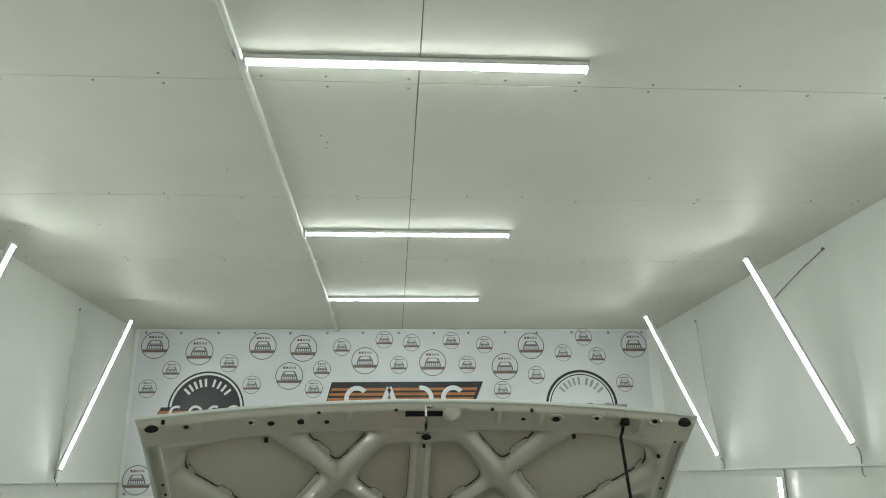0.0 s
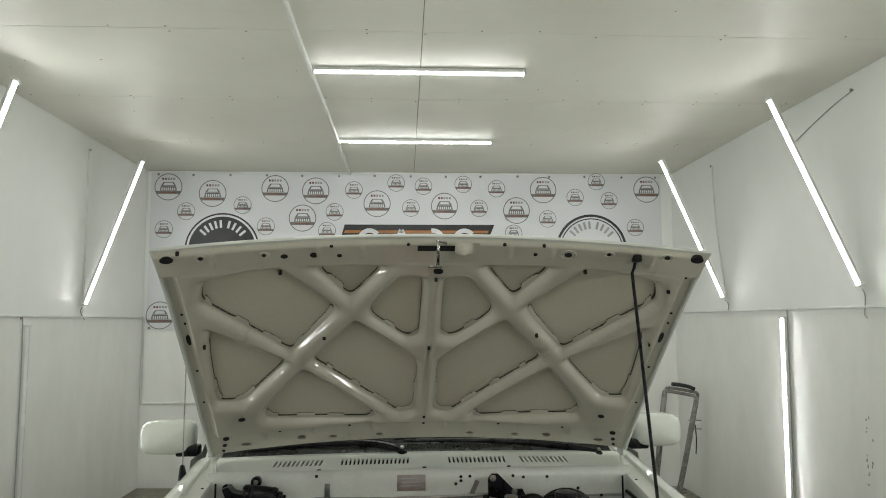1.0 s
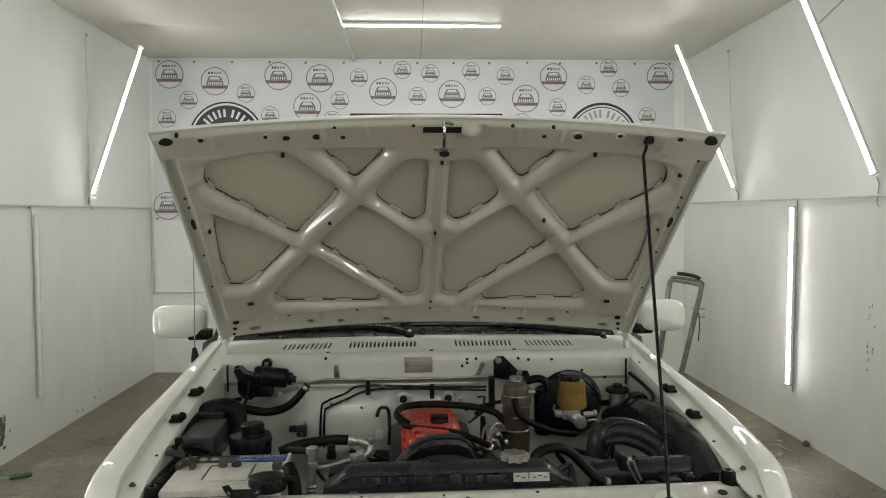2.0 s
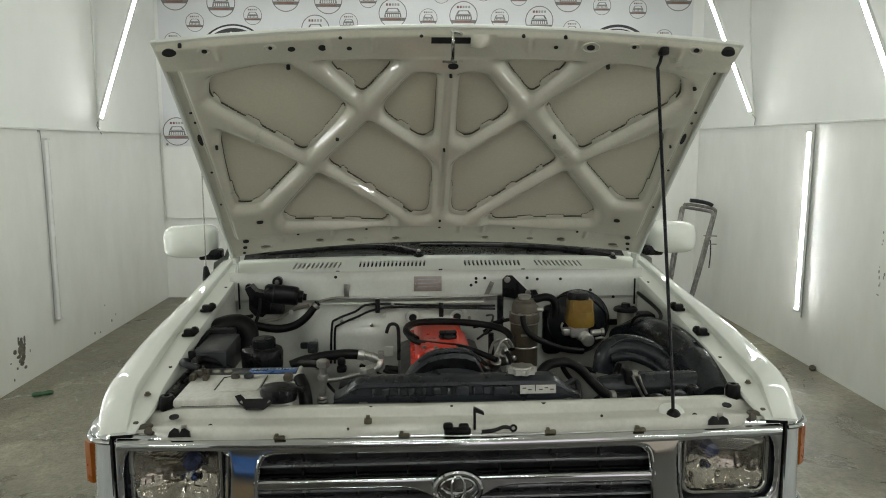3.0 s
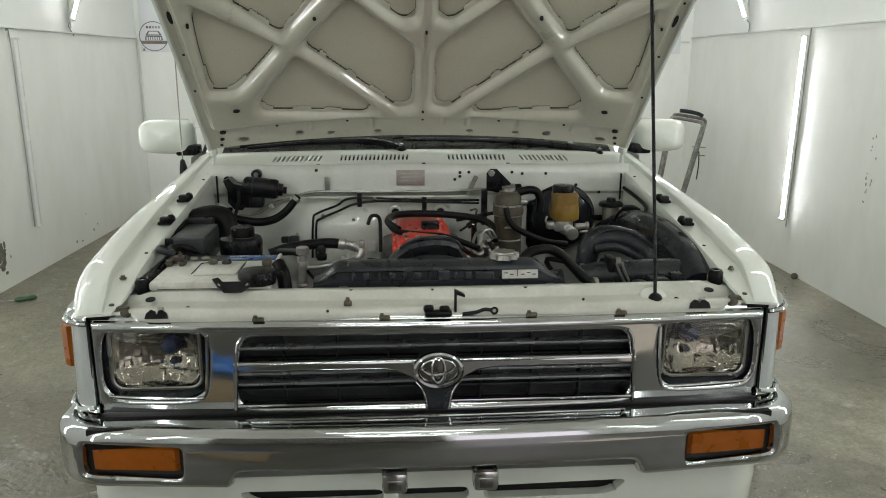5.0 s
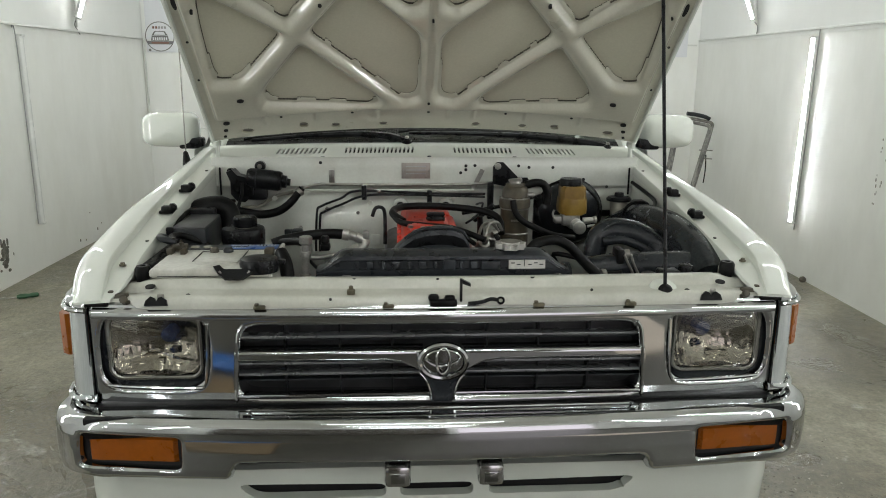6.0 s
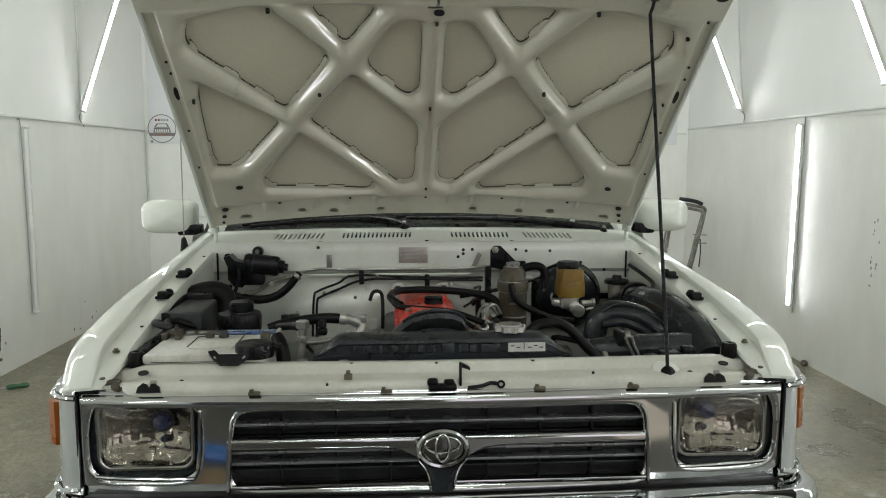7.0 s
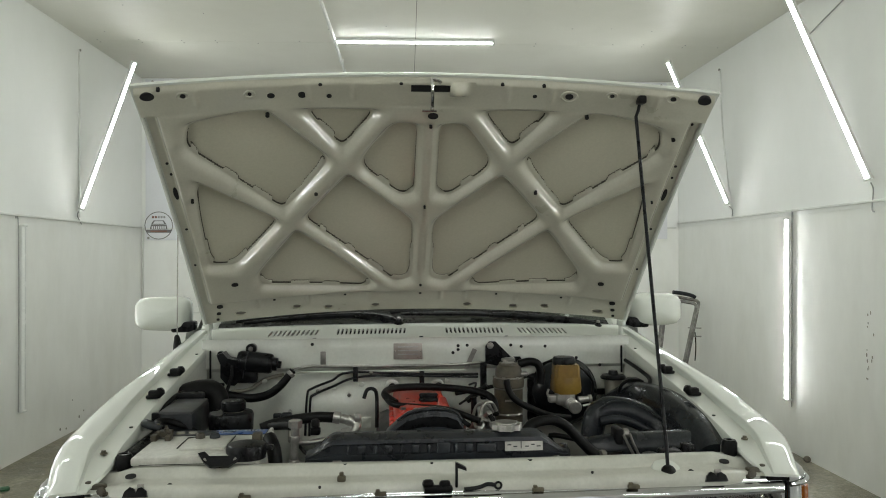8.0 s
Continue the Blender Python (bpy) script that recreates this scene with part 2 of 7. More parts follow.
# ---------------- mesh helpers ----------------
class Shape:
    """Collects vertices and faces of one mesh."""

    def __init__(self):
        self.v, self.f, self.m = [], [], []

    def add(self, verts, faces, slot=0):
        n = len(self.v)
        self.v += [tuple(p) for p in verts]
        self.f += [tuple(i + n for i in q) for q in faces]
        self.m += [slot] * len(faces)
        return self

    def box(self, c, s, bevel=0.0, turn=None, slot=0, segments=2):
        bm = bmesh.new()
        bmesh.ops.create_cube(bm, size=1.0)
        bmesh.ops.scale(bm, vec=s, verts=bm.verts)
        if bevel:
            bmesh.ops.bevel(bm, geom=bm.edges[:], offset=bevel, segments=segments, affect="EDGES", profile=0.5)
        m = Matrix.Translation(c) @ (turn.to_4x4() if turn else Matrix())
        bm.verts.index_update()
        self.add([m @ v.co for v in bm.verts], [[v.index for v in q.verts] for q in bm.faces], slot)
        bm.free()
        return self

    def tube(self, pts, r, n=10, slot=0, smooth=0, caps=True):
        """A round bar along a line of points; r may be one radius or one for each point."""
        pts = [Vector(p) for p in pts]
        rad = list(r) if isinstance(r, (list, tuple)) else [r] * len(pts)
        if smooth:
            fine, fr = [], []
            for i in range(len(pts) - 1):
                a, b, c, d = pts[max(i - 1, 0)], pts[i], pts[i + 1], pts[min(i + 2, len(pts) - 1)]
                for k in range(smooth):
                    t = k / smooth
                    fine.append(0.5 * ((2 * b) + (c - a) * t + (2 * a - 5 * b + 4 * c - d) * t * t + (3 * b - a - 3 * c + d) * t ** 3))
                    fr.append(rad[i] + (rad[i + 1] - rad[i]) * t)
            pts, rad = fine + [pts[-1]], fr + [rad[-1]]
        verts, faces = [], []
        up = None
        for i, p in enumerate(pts):
            d = (pts[min(i + 1, len(pts) - 1)] - pts[max(i - 1, 0)]).normalized()
            if up is None:
                up = d.orthogonal().normalized()
            up = (up - d * up.dot(d)).normalized()
            side = d.cross(up)
            for k in range(n):
                a = 2 * math.pi * k / n
                verts.append(p + (up * math.cos(a) + side * math.sin(a)) * rad[i])
        for i in range(len(pts) - 1):
            for k in range(n):
                a, b = i * n + k, i * n + (k + 1) % n
                faces.append((a, b, b + n, a + n))
        if caps:
            faces.append(tuple(range(n))[::-1])
            faces.append(tuple(range((len(pts) - 1) * n, len(pts) * n)))
        return self.add(verts, faces, slot)

    def lathe(self, profile, place, n=24, slot=0):
        """Turns (radius, height) pairs round the z axis of the pose place."""
        verts, faces = [], []
        for r, h in profile:
            for k in range(n):
                a = 2 * math.pi * k / n
                verts.append(place @ Vector((r * math.cos(a), r * math.sin(a), h)))
        for i in range(len(profile) - 1):
            for k in range(n):
                a, b = i * n + k, i * n + (k + 1) % n
                faces.append((a, b, b + n, a + n))
        faces.append(tuple(range(n))[::-1])
        faces.append(tuple(range((len(profile) - 1) * n, len(profile) * n)))
        return self.add(verts, faces, slot)

    def grid(self, f, na, nb, slot=0, flip=False):
        verts = [f(i / na, j / nb) for i in range(na + 1) for j in range(nb + 1)]
        faces = []
        for i in range(na):
            for j in range(nb):
                q = (i * (nb + 1) + j, (i + 1) * (nb + 1) + j, (i + 1) * (nb + 1) + j + 1, i * (nb + 1) + j + 1)
                faces.append(q[::-1] if flip else q)
        return self.add(verts, faces, slot)

    def loft(self, rings, slot=0, closed=False, caps=False):
        n = len(rings[0])
        verts = [p for ring in rings for p in ring]
        faces = []
        for i in range(len(rings) - 1):
            for k in range(n if closed else n - 1):
                a, b = i * n + k, i * n + (k + 1) % n
                faces.append((a, b, b + n, a + n))
        if caps:
            faces.append(tuple(range(n))[::-1])
            faces.append(tuple(range((len(rings) - 1) * n, len(rings) * n)))
        return self.add(verts, faces, slot)

    def prism(self, outline, place, depth, slot=0):
        """A flat outline of (x, y) pairs, made thick along the z axis of the pose place."""
        n = len(outline)
        verts = [place @ Vector((x, y, 0)) for x, y in outline] + [place @ Vector((x, y, depth)) for x, y in outline]
        faces = [tuple(range(n))[::-1], tuple(range(n, 2 * n))]
        faces += [(k, (k + 1) % n, (k + 1) % n + n, k + n) for k in range(n)]
        return self.add(verts, faces, slot)


def build_mesh(name, shape, mats, angle=38):
    me = bpy.data.meshes.new(name)
    me.from_pydata(shape.v, [], shape.f)
    for m in mats if isinstance(mats, (list, tuple)) else [mats]:
        me.materials.append(m)
    me.polygons.foreach_set("material_index", shape.m)
    me.polygons.foreach_set("use_smooth", [True] * len(me.polygons))
    me.update()
    me.set_sharp_from_angle(angle=radians(angle))
    return me


def part(name, shape, mats, parent=None, label="", angle=38):
    ob = new(name, build_mesh(name, shape, mats, angle))
    ob.parent = parent
    if label:
        tagged(ob, label)
    return ob


def thing(name, place, label, category, group="", kind=""):
    ob = new(name)
    ob.empty_display_size = 0.1
    ob.matrix_world = place
    return tagged(ob, label, category, group, kind)


def arc(cx, cy, rx, ry, a0, a1, n):
    return [(cx + rx * math.cos(radians(a0 + (a1 - a0) * k / n)), cy + ry * math.sin(radians(a0 + (a1 - a0) * k / n))) for k in range(n + 1)]


def convex(corners, k=0.008):
    """Signed distance to a convex outline with rounded corners, for arrays; negative inside."""
    c = np.array(corners, float)
    mid = c.mean(0)

    def far(a, b):
        total = 0
        for i in range(len(c)):
            p, q = c[i], c[(i + 1) % len(c)]
            e = q - p
            nrm = np.array((e[1], -e[0])) / np.hypot(*e)
            if np.dot(mid - p, nrm) > 0:
                nrm = -nrm
            total = total + np.exp(np.clip(((a - p[0]) * nrm[0] + (b - p[1]) * nrm[1]) / k, -60, 60))
        return k * np.log(total)

    return far


def least(parts):
    def far(a, b):
        out = parts[0](a, b)
        for p in parts[1:]:
            out = np.minimum(out, p(a, b))
        return out
    return far


def pierced(shape, a_range, b_range, step, far, place, wall=0.0, slot=0):
    """A sheet over (a, b), with the area where far() is negative cut out; the cut edges get walls of that depth.
    place(a, b, depth) gives the points."""
    na, nb = max(2, round((a_range[1] - a_range[0]) / step)), max(2, round((b_range[1] - b_range[0]) / step))
    a, b = np.meshgrid(np.linspace(*a_range, na + 1), np.linspace(*b_range, nb + 1), indexing="ij")
    e = step * 0.1
    for _ in range(2):
        d = far(a, b)
        ga, gb = (far(a + e, b) - d) / e, (far(a, b + e) - d) / e
        g2 = np.maximum(ga * ga + gb * gb, 0.05)
        near = (np.abs(d) < step * 0.55)
        near[0, :] = near[-1, :] = near[:, 0] = near[:, -1] = False
        a = np.where(near, a - d * ga / g2, a)
        b = np.where(near, b - d * gb / g2, b)
    mid = lambda x: (x[:-1, :-1] + x[1:, :-1] + x[:-1, 1:] + x[1:, 1:]) / 4
    keep = far(mid(a), mid(b)) > 0
    idx = np.arange(a.size).reshape(a.shape)
    quads = np.stack((idx[:-1, :-1], idx[1:, :-1], idx[1:, 1:], idx[:-1, 1:]), -1)[keep]
    pts = place(a.ravel(), b.ravel(), 0.0)
    faces = [tuple(int(i) for i in q) for q in quads]
    used = np.unique(quads)
    lut = -np.ones(a.size, int)
    lut[used] = np.arange(len(used))
    shape.add(pts[used], [tuple(lut[list(q)]) for q in faces], slot)
    if wall:
        count = {}
        for q in faces:
            for i in range(4):
                key = (q[i], q[(i + 1) % 4])
                count[key] = count.get(key, 0) + 1
        rim = [k for k in count if (k[1], k[0]) not in count]
        on = sorted({i for k in rim for i in k})
        back = place(a.ravel(), b.ravel(), wall)
        num = {v: i for i, v in enumerate(on)}
        n = len(on)
        shape.add([pts[i] for i in on] + [back[i] for i in on], [(num[p], num[q], num[q] + n, num[p] + n) for p, q in rim], slot)
    return shape


def step_up(x, a, b):
    t = np.clip((x - a) / (b - a), 0, 1)
    return t * t * (3 - 2 * t)

# ---------------- the room ----------------
XW, YB, YF, ZC, ZJ = 2.5, 5.32, -4.6, 2.965, 1.59


def setting(name, shape, mats, label, category, angle=38):
    return tagged(part(name, shape, mats, None, "", angle), label, category, kind="structure")


floor_s = Shape()
FALL = math.degrees(math.atan(0.0105))


def ground(x):
    """The floor falls a little from the west wall to the east wall."""
    return 0.030 - 0.0105 * x


floor_s.grid(lambda a, b: (-2.62 + 5.24 * a, -4.72 + 10.16 * b, ground(-2.62 + 5.24 * a)), 40, 80)
floor_s.box((0, 0.36, -0.11), (5.24, 10.16, 0.2))
floor = setting("floor", floor_s, M_FLOOR, "stained grey-brown concrete floor with damp patches", "floor")
# unseen dark ground, added for the chrome to reflect
setting("apron", Shape().box((0, -2.40, 0.034), (4.9, 4.30, 0.012), turn=Euler((0, radians(FALL), 0)).to_matrix()), M_APRON, "dark brown ground in front of the truck", "floor")

ceil_s = Shape()
joints = [-4.7, -3.80, -2.68, -1.55, -0.42, 0.71, 1.864, 2.985, 4.13, 5.42]
for y0, y1 in zip(joints, joints[1:]):
    for x0, x1 in ((-2.62, 0.0), (0.0, 2.62)):
        ceil_s.box(((x0 + x1) / 2, (y0 + y1) / 2, ZC + 0.006 + random.uniform(0, 0.0012)), (x1 - x0 - 0.004, y1 - y0 - 0.0035, 0.012), 0.0012, segments=1)
ceil_s.box((0, 0.36, ZC + 0.065), (5.24, 10.16, 0.10), slot=1)
for y in joints[1:-1]:
    for k in range(17):
        x = -2.4 + 0.3 * k + random.uniform(-0.04, 0.04)
        for dy in (-0.03, 0.03):
            if random.random() < 0.7:
                ceil_s.lathe([(0.006, 0.0), (0.0045, -0.0022)], pose(x, y + dy + random.uniform(-.008, .008), ZC), 6, slot=2)
    for k in range(9):
        ceil_s.lathe([(0.005, 0.0), (0.004, -0.002)], pose(random.uniform(-2.4, 2.4), y - random.uniform(0.2, 0.9), ZC), 6, slot=2)
ceiling = setting("ceiling", ceil_s, [M_CEIL, M_GAP, M_STEEL], "off-white boarded ceiling with fine joints and screw heads", "ceiling")


def side_wall(sign, name):
    s = Shape()
    x = sign * (XW + 0.06)
    s.box((x, 0.36, ZC / 2 + ZJ / 2), (0.12, 10.16, ZC - ZJ), slot=0)
    s.box((x + sign * 0.004, 0.36, ZJ / 2), (0.12, 10.16, ZJ), slot=1)
    return setting(name, s, [M_WALL, M_WALL_LOW], "white painted side wall, scuffed near the floor", "wall")


wall_west, wall_east = side_wall(-1, "wall_west"), side_wall(1, "wall_east")
setting("ground_outside", Shape().box((0, YF - 10.12, -0.06), (40, 20, 0.12)), M_YARD, "pale ground outside the open doorway", "ground")
s = Shape().box((0, YB + 0.06, ZC / 2 + ZJ / 2), (4.998, 0.12, ZC - ZJ)).box((0, YB + 0.064, ZJ / 2), (5.006, 0.12, ZJ), slot=1)
wall_north = setting("wall_north", s, [M_WALL, M_WALL_LOW], "white painted end wall behind the truck", "wall")
s = Shape().box((-0.975, YF - 0.06, ZC / 2), (3.048, 0.12, ZC)).box((2.325, YF - 0.06, ZC / 2), (0.348, 0.12, ZC)).box((1.35, YF - 0.06, ZC / 2 + 1.15), (1.60, 0.12, ZC - 2.30))
# dark slats added out of view to darken what the chrome reflects
for k in range(24):
    s.box((-0.875, YF + 0.004, 0.085 + 0.11 * k), (2.65, 0.02, 0.10), 0.006, slot=1)
wall_south = setting("wall_south", s, [M_WALL_LOW, M_SOUTH_DARK], "unseen end wall with added dark brown slats and an open doorway", "wall")

# thin trims along the joint of the wall sheets, cracks and cables
s = Shape()
s.box((-XW + 0.006, 0.36, ZJ), (0.016, 9.9, 0.014), 0.003)
trim_west = setting("trim_west", s, M_TRIM, "thin white strip over the wall joint", "trim")
s = Shape()
s.box((XW - 0.006, 0.36, ZJ + 0.03), (0.016, 9.9, 0.014), 0.003)
trim_east = setting("trim_east", s, M_TRIM, "thin white strip over the wall joint", "trim")
s = Shape().box((0.0, YB - 0.004, ZJ - 0.01), (4.96, 0.014, 0.014), 0.003)
s.box((-2.16, YB - 0.004, 0.81), (0.66, 0.014, 0.012), 0.003).box((-2.485, YB - 0.008, 1.19), (0.012, 0.012, 0.78), 0.003)
trim_north = setting("trim_north", s, M_TRIM, "thin strips over the end wall joints", "trim")

s = Shape().tube([(-0.612, YF + 0.01, 2.944), (-0.609, 0.45, 2.944), (-0.613, 2.2, 2.944), (-0.607, 3.76, 2.944), (-0.613, YB - 0.002, 2.944)], 0.0125, 10)
for y in (-3.0, -1.4, 0.2, 1.4, 3.0, 4.6):
    s.box((-0.61, y, 2.953), (0.04, 0.018, 0.022), 0.003)
conduit = setting("conduit", s, M_TRIM, "white plastic cable conduit fixed along the ceiling", "conduit")

for y, z, sx in ((4.02, 2.86, -1), (4.35, 2.84, 1), (2.38, 2.87, 1), (0.9, 2.86, -1)):
    nail = part("nail", Shape().lathe([(0.004, 0), (0.004, 0.012), (0.011, 0.013), (0.009, 0.018)], pose(sx * XW, y, z, 0, -90 * sx, 0), 10), M_STEEL)
    tagged(nail, "dark nail head in the white wall", "nail", "wall nails")

# bare patches and dirt low on the west wall
s = Shape()
for k in range(26):
    y, z = 2.765 + random.gauss(0, 0.03), 0.27 + random.gauss(0, 0.045)
    s.prism(arc(0, 0, random.uniform(.008, .026), random.uniform(.008, .03), 0, 360, 8)[:-1], pose(-XW - 0.006, y, z, 90, 0, 90), 0.0035 + 0.0001 * k)
for k in range(9):
    y, z = random.uniform(2.6, 4.3), abs(random.gauss(0.15, 0.1))
    s.prism(arc(0, 0, random.uniform(.004, .010), random.uniform(.004, .014), 0, 360, 7)[:-1], pose(-XW - 0.006, y, z, 90, 0, 90), 0.004)
chips = setting("chipped_patch", s, M_PATCH, "patch of flaked paint low on the white wall", "wall damage")
s = Shape()
for k in range(14):
    y, z = random.gauss(2.43, 0.025), random.uniform(0.62, 1.06)
    s.prism(arc(0, 0, random.uniform(.003, .006), random.uniform(.005, .014), 0, 360, 7)[:-1], pose(XW + 0.007, y, z, 90, 0, -90), 0.004)
chips_e = setting("chipped_spots", s, M_CHIP, "small chips in the white wall paint", "wall damage")


# ---------------- lamps ----------------
def led_batten(a, b, away, label, group, lit=True):
    """A slim tube lamp from a to b, its housing on the side `away` and its diffuser on the other."""
    a, b, away = Vector(a), Vector(b), Vector(away)
    z = (b - a).normalized()
    y = (away - z * away.dot(z)).normalized()
    x = y.cross(z)
    place = Matrix((x, y, z)).transposed().to_4x4()
    place.translation = a
    n = (b - a).length
    lamp = thing("tube_lamp", place, label, "lamp", group)
    rows = []
    for h in (0.012, n - 0.012):
        rows.append([(-0.0190, 0.0028, h), (-0.0200, 0.008, h), (-0.016, 0.024, h), (0.016, 0.024, h), (0.0200, 0.008, h), (0.0190, 0.0028, h)])
    part("housing", Shape().loft(rows, closed=True, caps=True), M_HOUSING, lamp)
    rows = []
    for h in (0.014, n - 0.014):
        rows.append([(0.0185 * math.cos(t), 0.003 - 0.0105 * math.sin(t), h) for t in [math.pi * k / 8 for k in range(9)]] + [(-0.0175, 0.0055, h), (0.0175, 0.0055, h)])
    part("diffuser", Shape().loft(rows, closed=True, caps=True), M_LED if lit else M_LED_OFF, lamp, "glowing white diffuser" if lit else "")
    for h in (0.0, n - 0.014):
        part("end_cap", Shape().box((0, 0.006, h + 0.007), (0.042, 0.040, 0.014), 0.004), M_HOUSING, lamp)
    return lamp


UP = (0, 0, 1)
# negative y: unseen lamps that carry the row on, lighting the truck's front
for y in (0.545, 2.383, 4.005, -1.20, -2.85, -4.2):
    led_batten((-0.603, y, 2.938), (0.597, y, 2.938), UP, "slim white LED tube lamp, lit, under the ceiling", "ceiling lamps")
# rows with negative y: unseen lamps added to light the bonnet's underside
for a, b, away in (((-2.455, 3.97, 1.672), (-2.14, 4.17, 2.812), (-1, 0, 0.3)), ((2.445, 4.12, 1.724), (1.945, 4.05, 2.825), (1, 0, 0.3)),
                   ((2.445, 2.34, 1.73), (2.06, 2.51, 2.852), (1, 0, 0.3)), ((-2.445, 2.17, 1.722), (-2.19, 2.36, 2.86), (-1, 0, 0.3)),
                   ((2.445, 0.50, 1.73), (2.08, 0.65, 2.80), (1, 0, 0.3)), ((-2.445, 0.40, 1.722), (-2.20, 0.55, 2.80), (-1, 0, 0.3)),
                   ((2.445, -1.9, 1.73), (2.06, -1.75, 2.852), (1, 0, 0.3)), ((-2.445, -2.0, 1.722), (-2.19, -1.85, 2.86), (-1, 0, 0.3)),
                   ((2.445, -3.5, 1.73), (2.06, -3.35, 2.852), (1, 0, 0.3)), ((-2.445, -3.6, 1.722), (-2.19, -3.45, 2.86), (-1, 0, 0.3))):
    led_batten(a, b, away, "slim LED tube lamp, lit, slanting from wall to ceiling", "slanting wall lamps")
led_batten((2.462, 3.262, 0.352), (2.460, 3.242, 1.572), (1, 0, 0), "upright LED tube lamp, lit, on the wall", "upright wall lamps")
led_batten((-2.478, 3.20, 0.352), (-2.478, 3.205, 1.534), (-1, 0, 0), "upright LED tube lamp, unlit, on the wall", "upright wall lamps", lit=False)
# unseen lamps; those at y -2.0 and 1.55 are added to brighten the room
for x, y in ((2.470, 0.15), (2.470, -2.0), (-2.478, 1.55), (-2.478, 0.15), (-2.478, -2.0)):
    led_batten((x, y, 0.372), (x, y, 1.572), (1 if x > 0 else -1, 0, 0), "upright LED tube lamp, lit, on the wall", "upright wall lamps")

# cables of the lamps
for pts, lab in (([(-0.612, 0.47, 2.945), (-0.63, 0.50, 2.952), (-0.62, 0.545, 2.945), (-0.598, 0.547, 2.944)], "short grey cable from conduit to lamp"),
                 ([(-2.47, 3.955, 1.66), (-2.485, 3.97, 1.63), (-2.492, 4.02, 1.60), (-2.49, 4.05, 1.57)], "short cable under a wall lamp"),
                 ([(2.46, 4.12, 1.71), (2.49, 4.13, 1.68), (2.492, 4.14, 1.62)], "short cable under a wall lamp"),
                 ([(2.46, 2.34, 1.72), (2.487, 2.36, 1.68), (2.492, 2.38, 1.58), (2.485, 2.35, 1.56)], "short cable under a wall lamp"),
                 ([(-2.495, 3.14, 1.59), (-2.493, 3.135, 1.57), (-2.494, 3.165, 1.53), (-2.494, 3.172, 1.0), (-2.493, 3.165, 0.36)], "thin cable beside the unlit lamp"),
                 ([(2.494, 3.232, 1.62), (2.494, 3.24, 1.0), (2.493, 3.255, 0.31)], "thin grey cable beside the upright lamp"),
                 ([(2.497, 2.38, 2.87), (2.494, 2.6, 2.83), (2.494, 2.85, 2.77), (2.49, 3.05, 2.71)], "thin cable hanging on the wall")):
    tagged(part("cable", Shape().tube(pts, 0.0035, 6, smooth=5), M_INK_PALE), lab, "cable", "lamp cables")


# upright lines on the wall, drawn as thin white tubes
for pts in ([(-2.496, 4.02, 2.86), (-2.494, 4.025, 2.3), (-2.492, 4.02, 1.62)], [(2.496, 4.35, 2.84), (2.494, 4.30, 2.3), (2.492, 4.16, 1.70)]):
    tagged(part("cable", Shape().tube(pts, 0.007, 8, smooth=5), M_TRIM), "thin white upright line on the wall behind a lamp", "cable", "lamp cables")


# ---------------- printed banner ----------------
banner = thing("banner", pose(-0.035, YB - 0.008, 1.475), "white vinyl banner printed with grey round logos", "banner")
BW, BH = 4.85, 1.475
part("sheet", Shape().grid(lambda a, b: (BW * (a - 0.5), -0.003 + 0.0025 * math.sin(a * 40) * math.sin(b * 9 + 3 * a), BH * b), 160, 30, flip=False)
     .grid(lambda a, b: (BW * (a - 0.5), 0.003, BH * b), 2, 2, flip=True), M_BANNER, banner)


def ring(s, cx, cz, r, w, y, slot, a0=0, a1=360, n=36):
    o, i = arc(cx, cz, r, r, a0, a1, n), arc(cx, cz, r - w, r - w, a0, a1, n)
    s.add([(x, y, z) for x, z in o] + [(x, y, z) for x, z in i], [(k, k + 1, n + 2 + k, n + 1 + k) for k in range(n)], slot)


def flat(s, pts, y, slot):
    s.add([(x, y, z) for x, z in pts], [tuple(range(len(pts)))], slot)


def logo_mesh(r):
    s = Shape()
    ring(s, 0, 0, r, r * 0.06, 0, 0)
    flat(s, [(-.55 * r, .05 * r), (.55 * r, .05 * r), (.62 * r, -.28 * r), (-.62 * r, -.28 * r)], -0.0004, 0)
    flat(s, [(-.36 * r, .36 * r), (.36 * r, .36 * r), (.55 * r, .07 * r), (-.55 * r, .07 * r)], -0.0004, 0)
    flat(s, [(-.28 * r, .31 * r), (.28 * r, .31 * r), (.40 * r, .12 * r), (-.40 * r, .12 * r)], -0.0008, 2)
    for k in range(-3, 4):
        flat(s, [((k * .15 - .045) * r, -.05 * r), ((k * .15 + .045) * r, -.05 * r), ((k * .15 + .045) * r, -.24 * r), ((k * .15 - .045) * r, -.24 * r)], -0.0008, 2)
    flat(s, [(-.92 * r, -.30 * r), (.92 * r, -.30 * r), (.80 * r, -.52 * r), (-.80 * r, -.52 * r)], -0.0010, 0)
    flat(s, [(-.60 * r, -.36 * r), (.60 * r, -.36 * r), (.58 * r, -.47 * r), (-.58 * r, -.47 * r)], -0.0014, 1)
    for k in (-2, -1, 0, 1, 2):
        flat(s, [((k * .2 - .07) * r, .52 * r), ((k * .2 + .07) * r, .52 * r), ((k * .2 + .07) * r, .68 * r), ((k * .2 - .07) * r, .68 * r)], -0.0006, 1 if k < 0 else 3)
    return build_mesh("printed_logo", s, [M_INK_GREY, M_INK_RED, M_BANNER, M_INK_PALE])


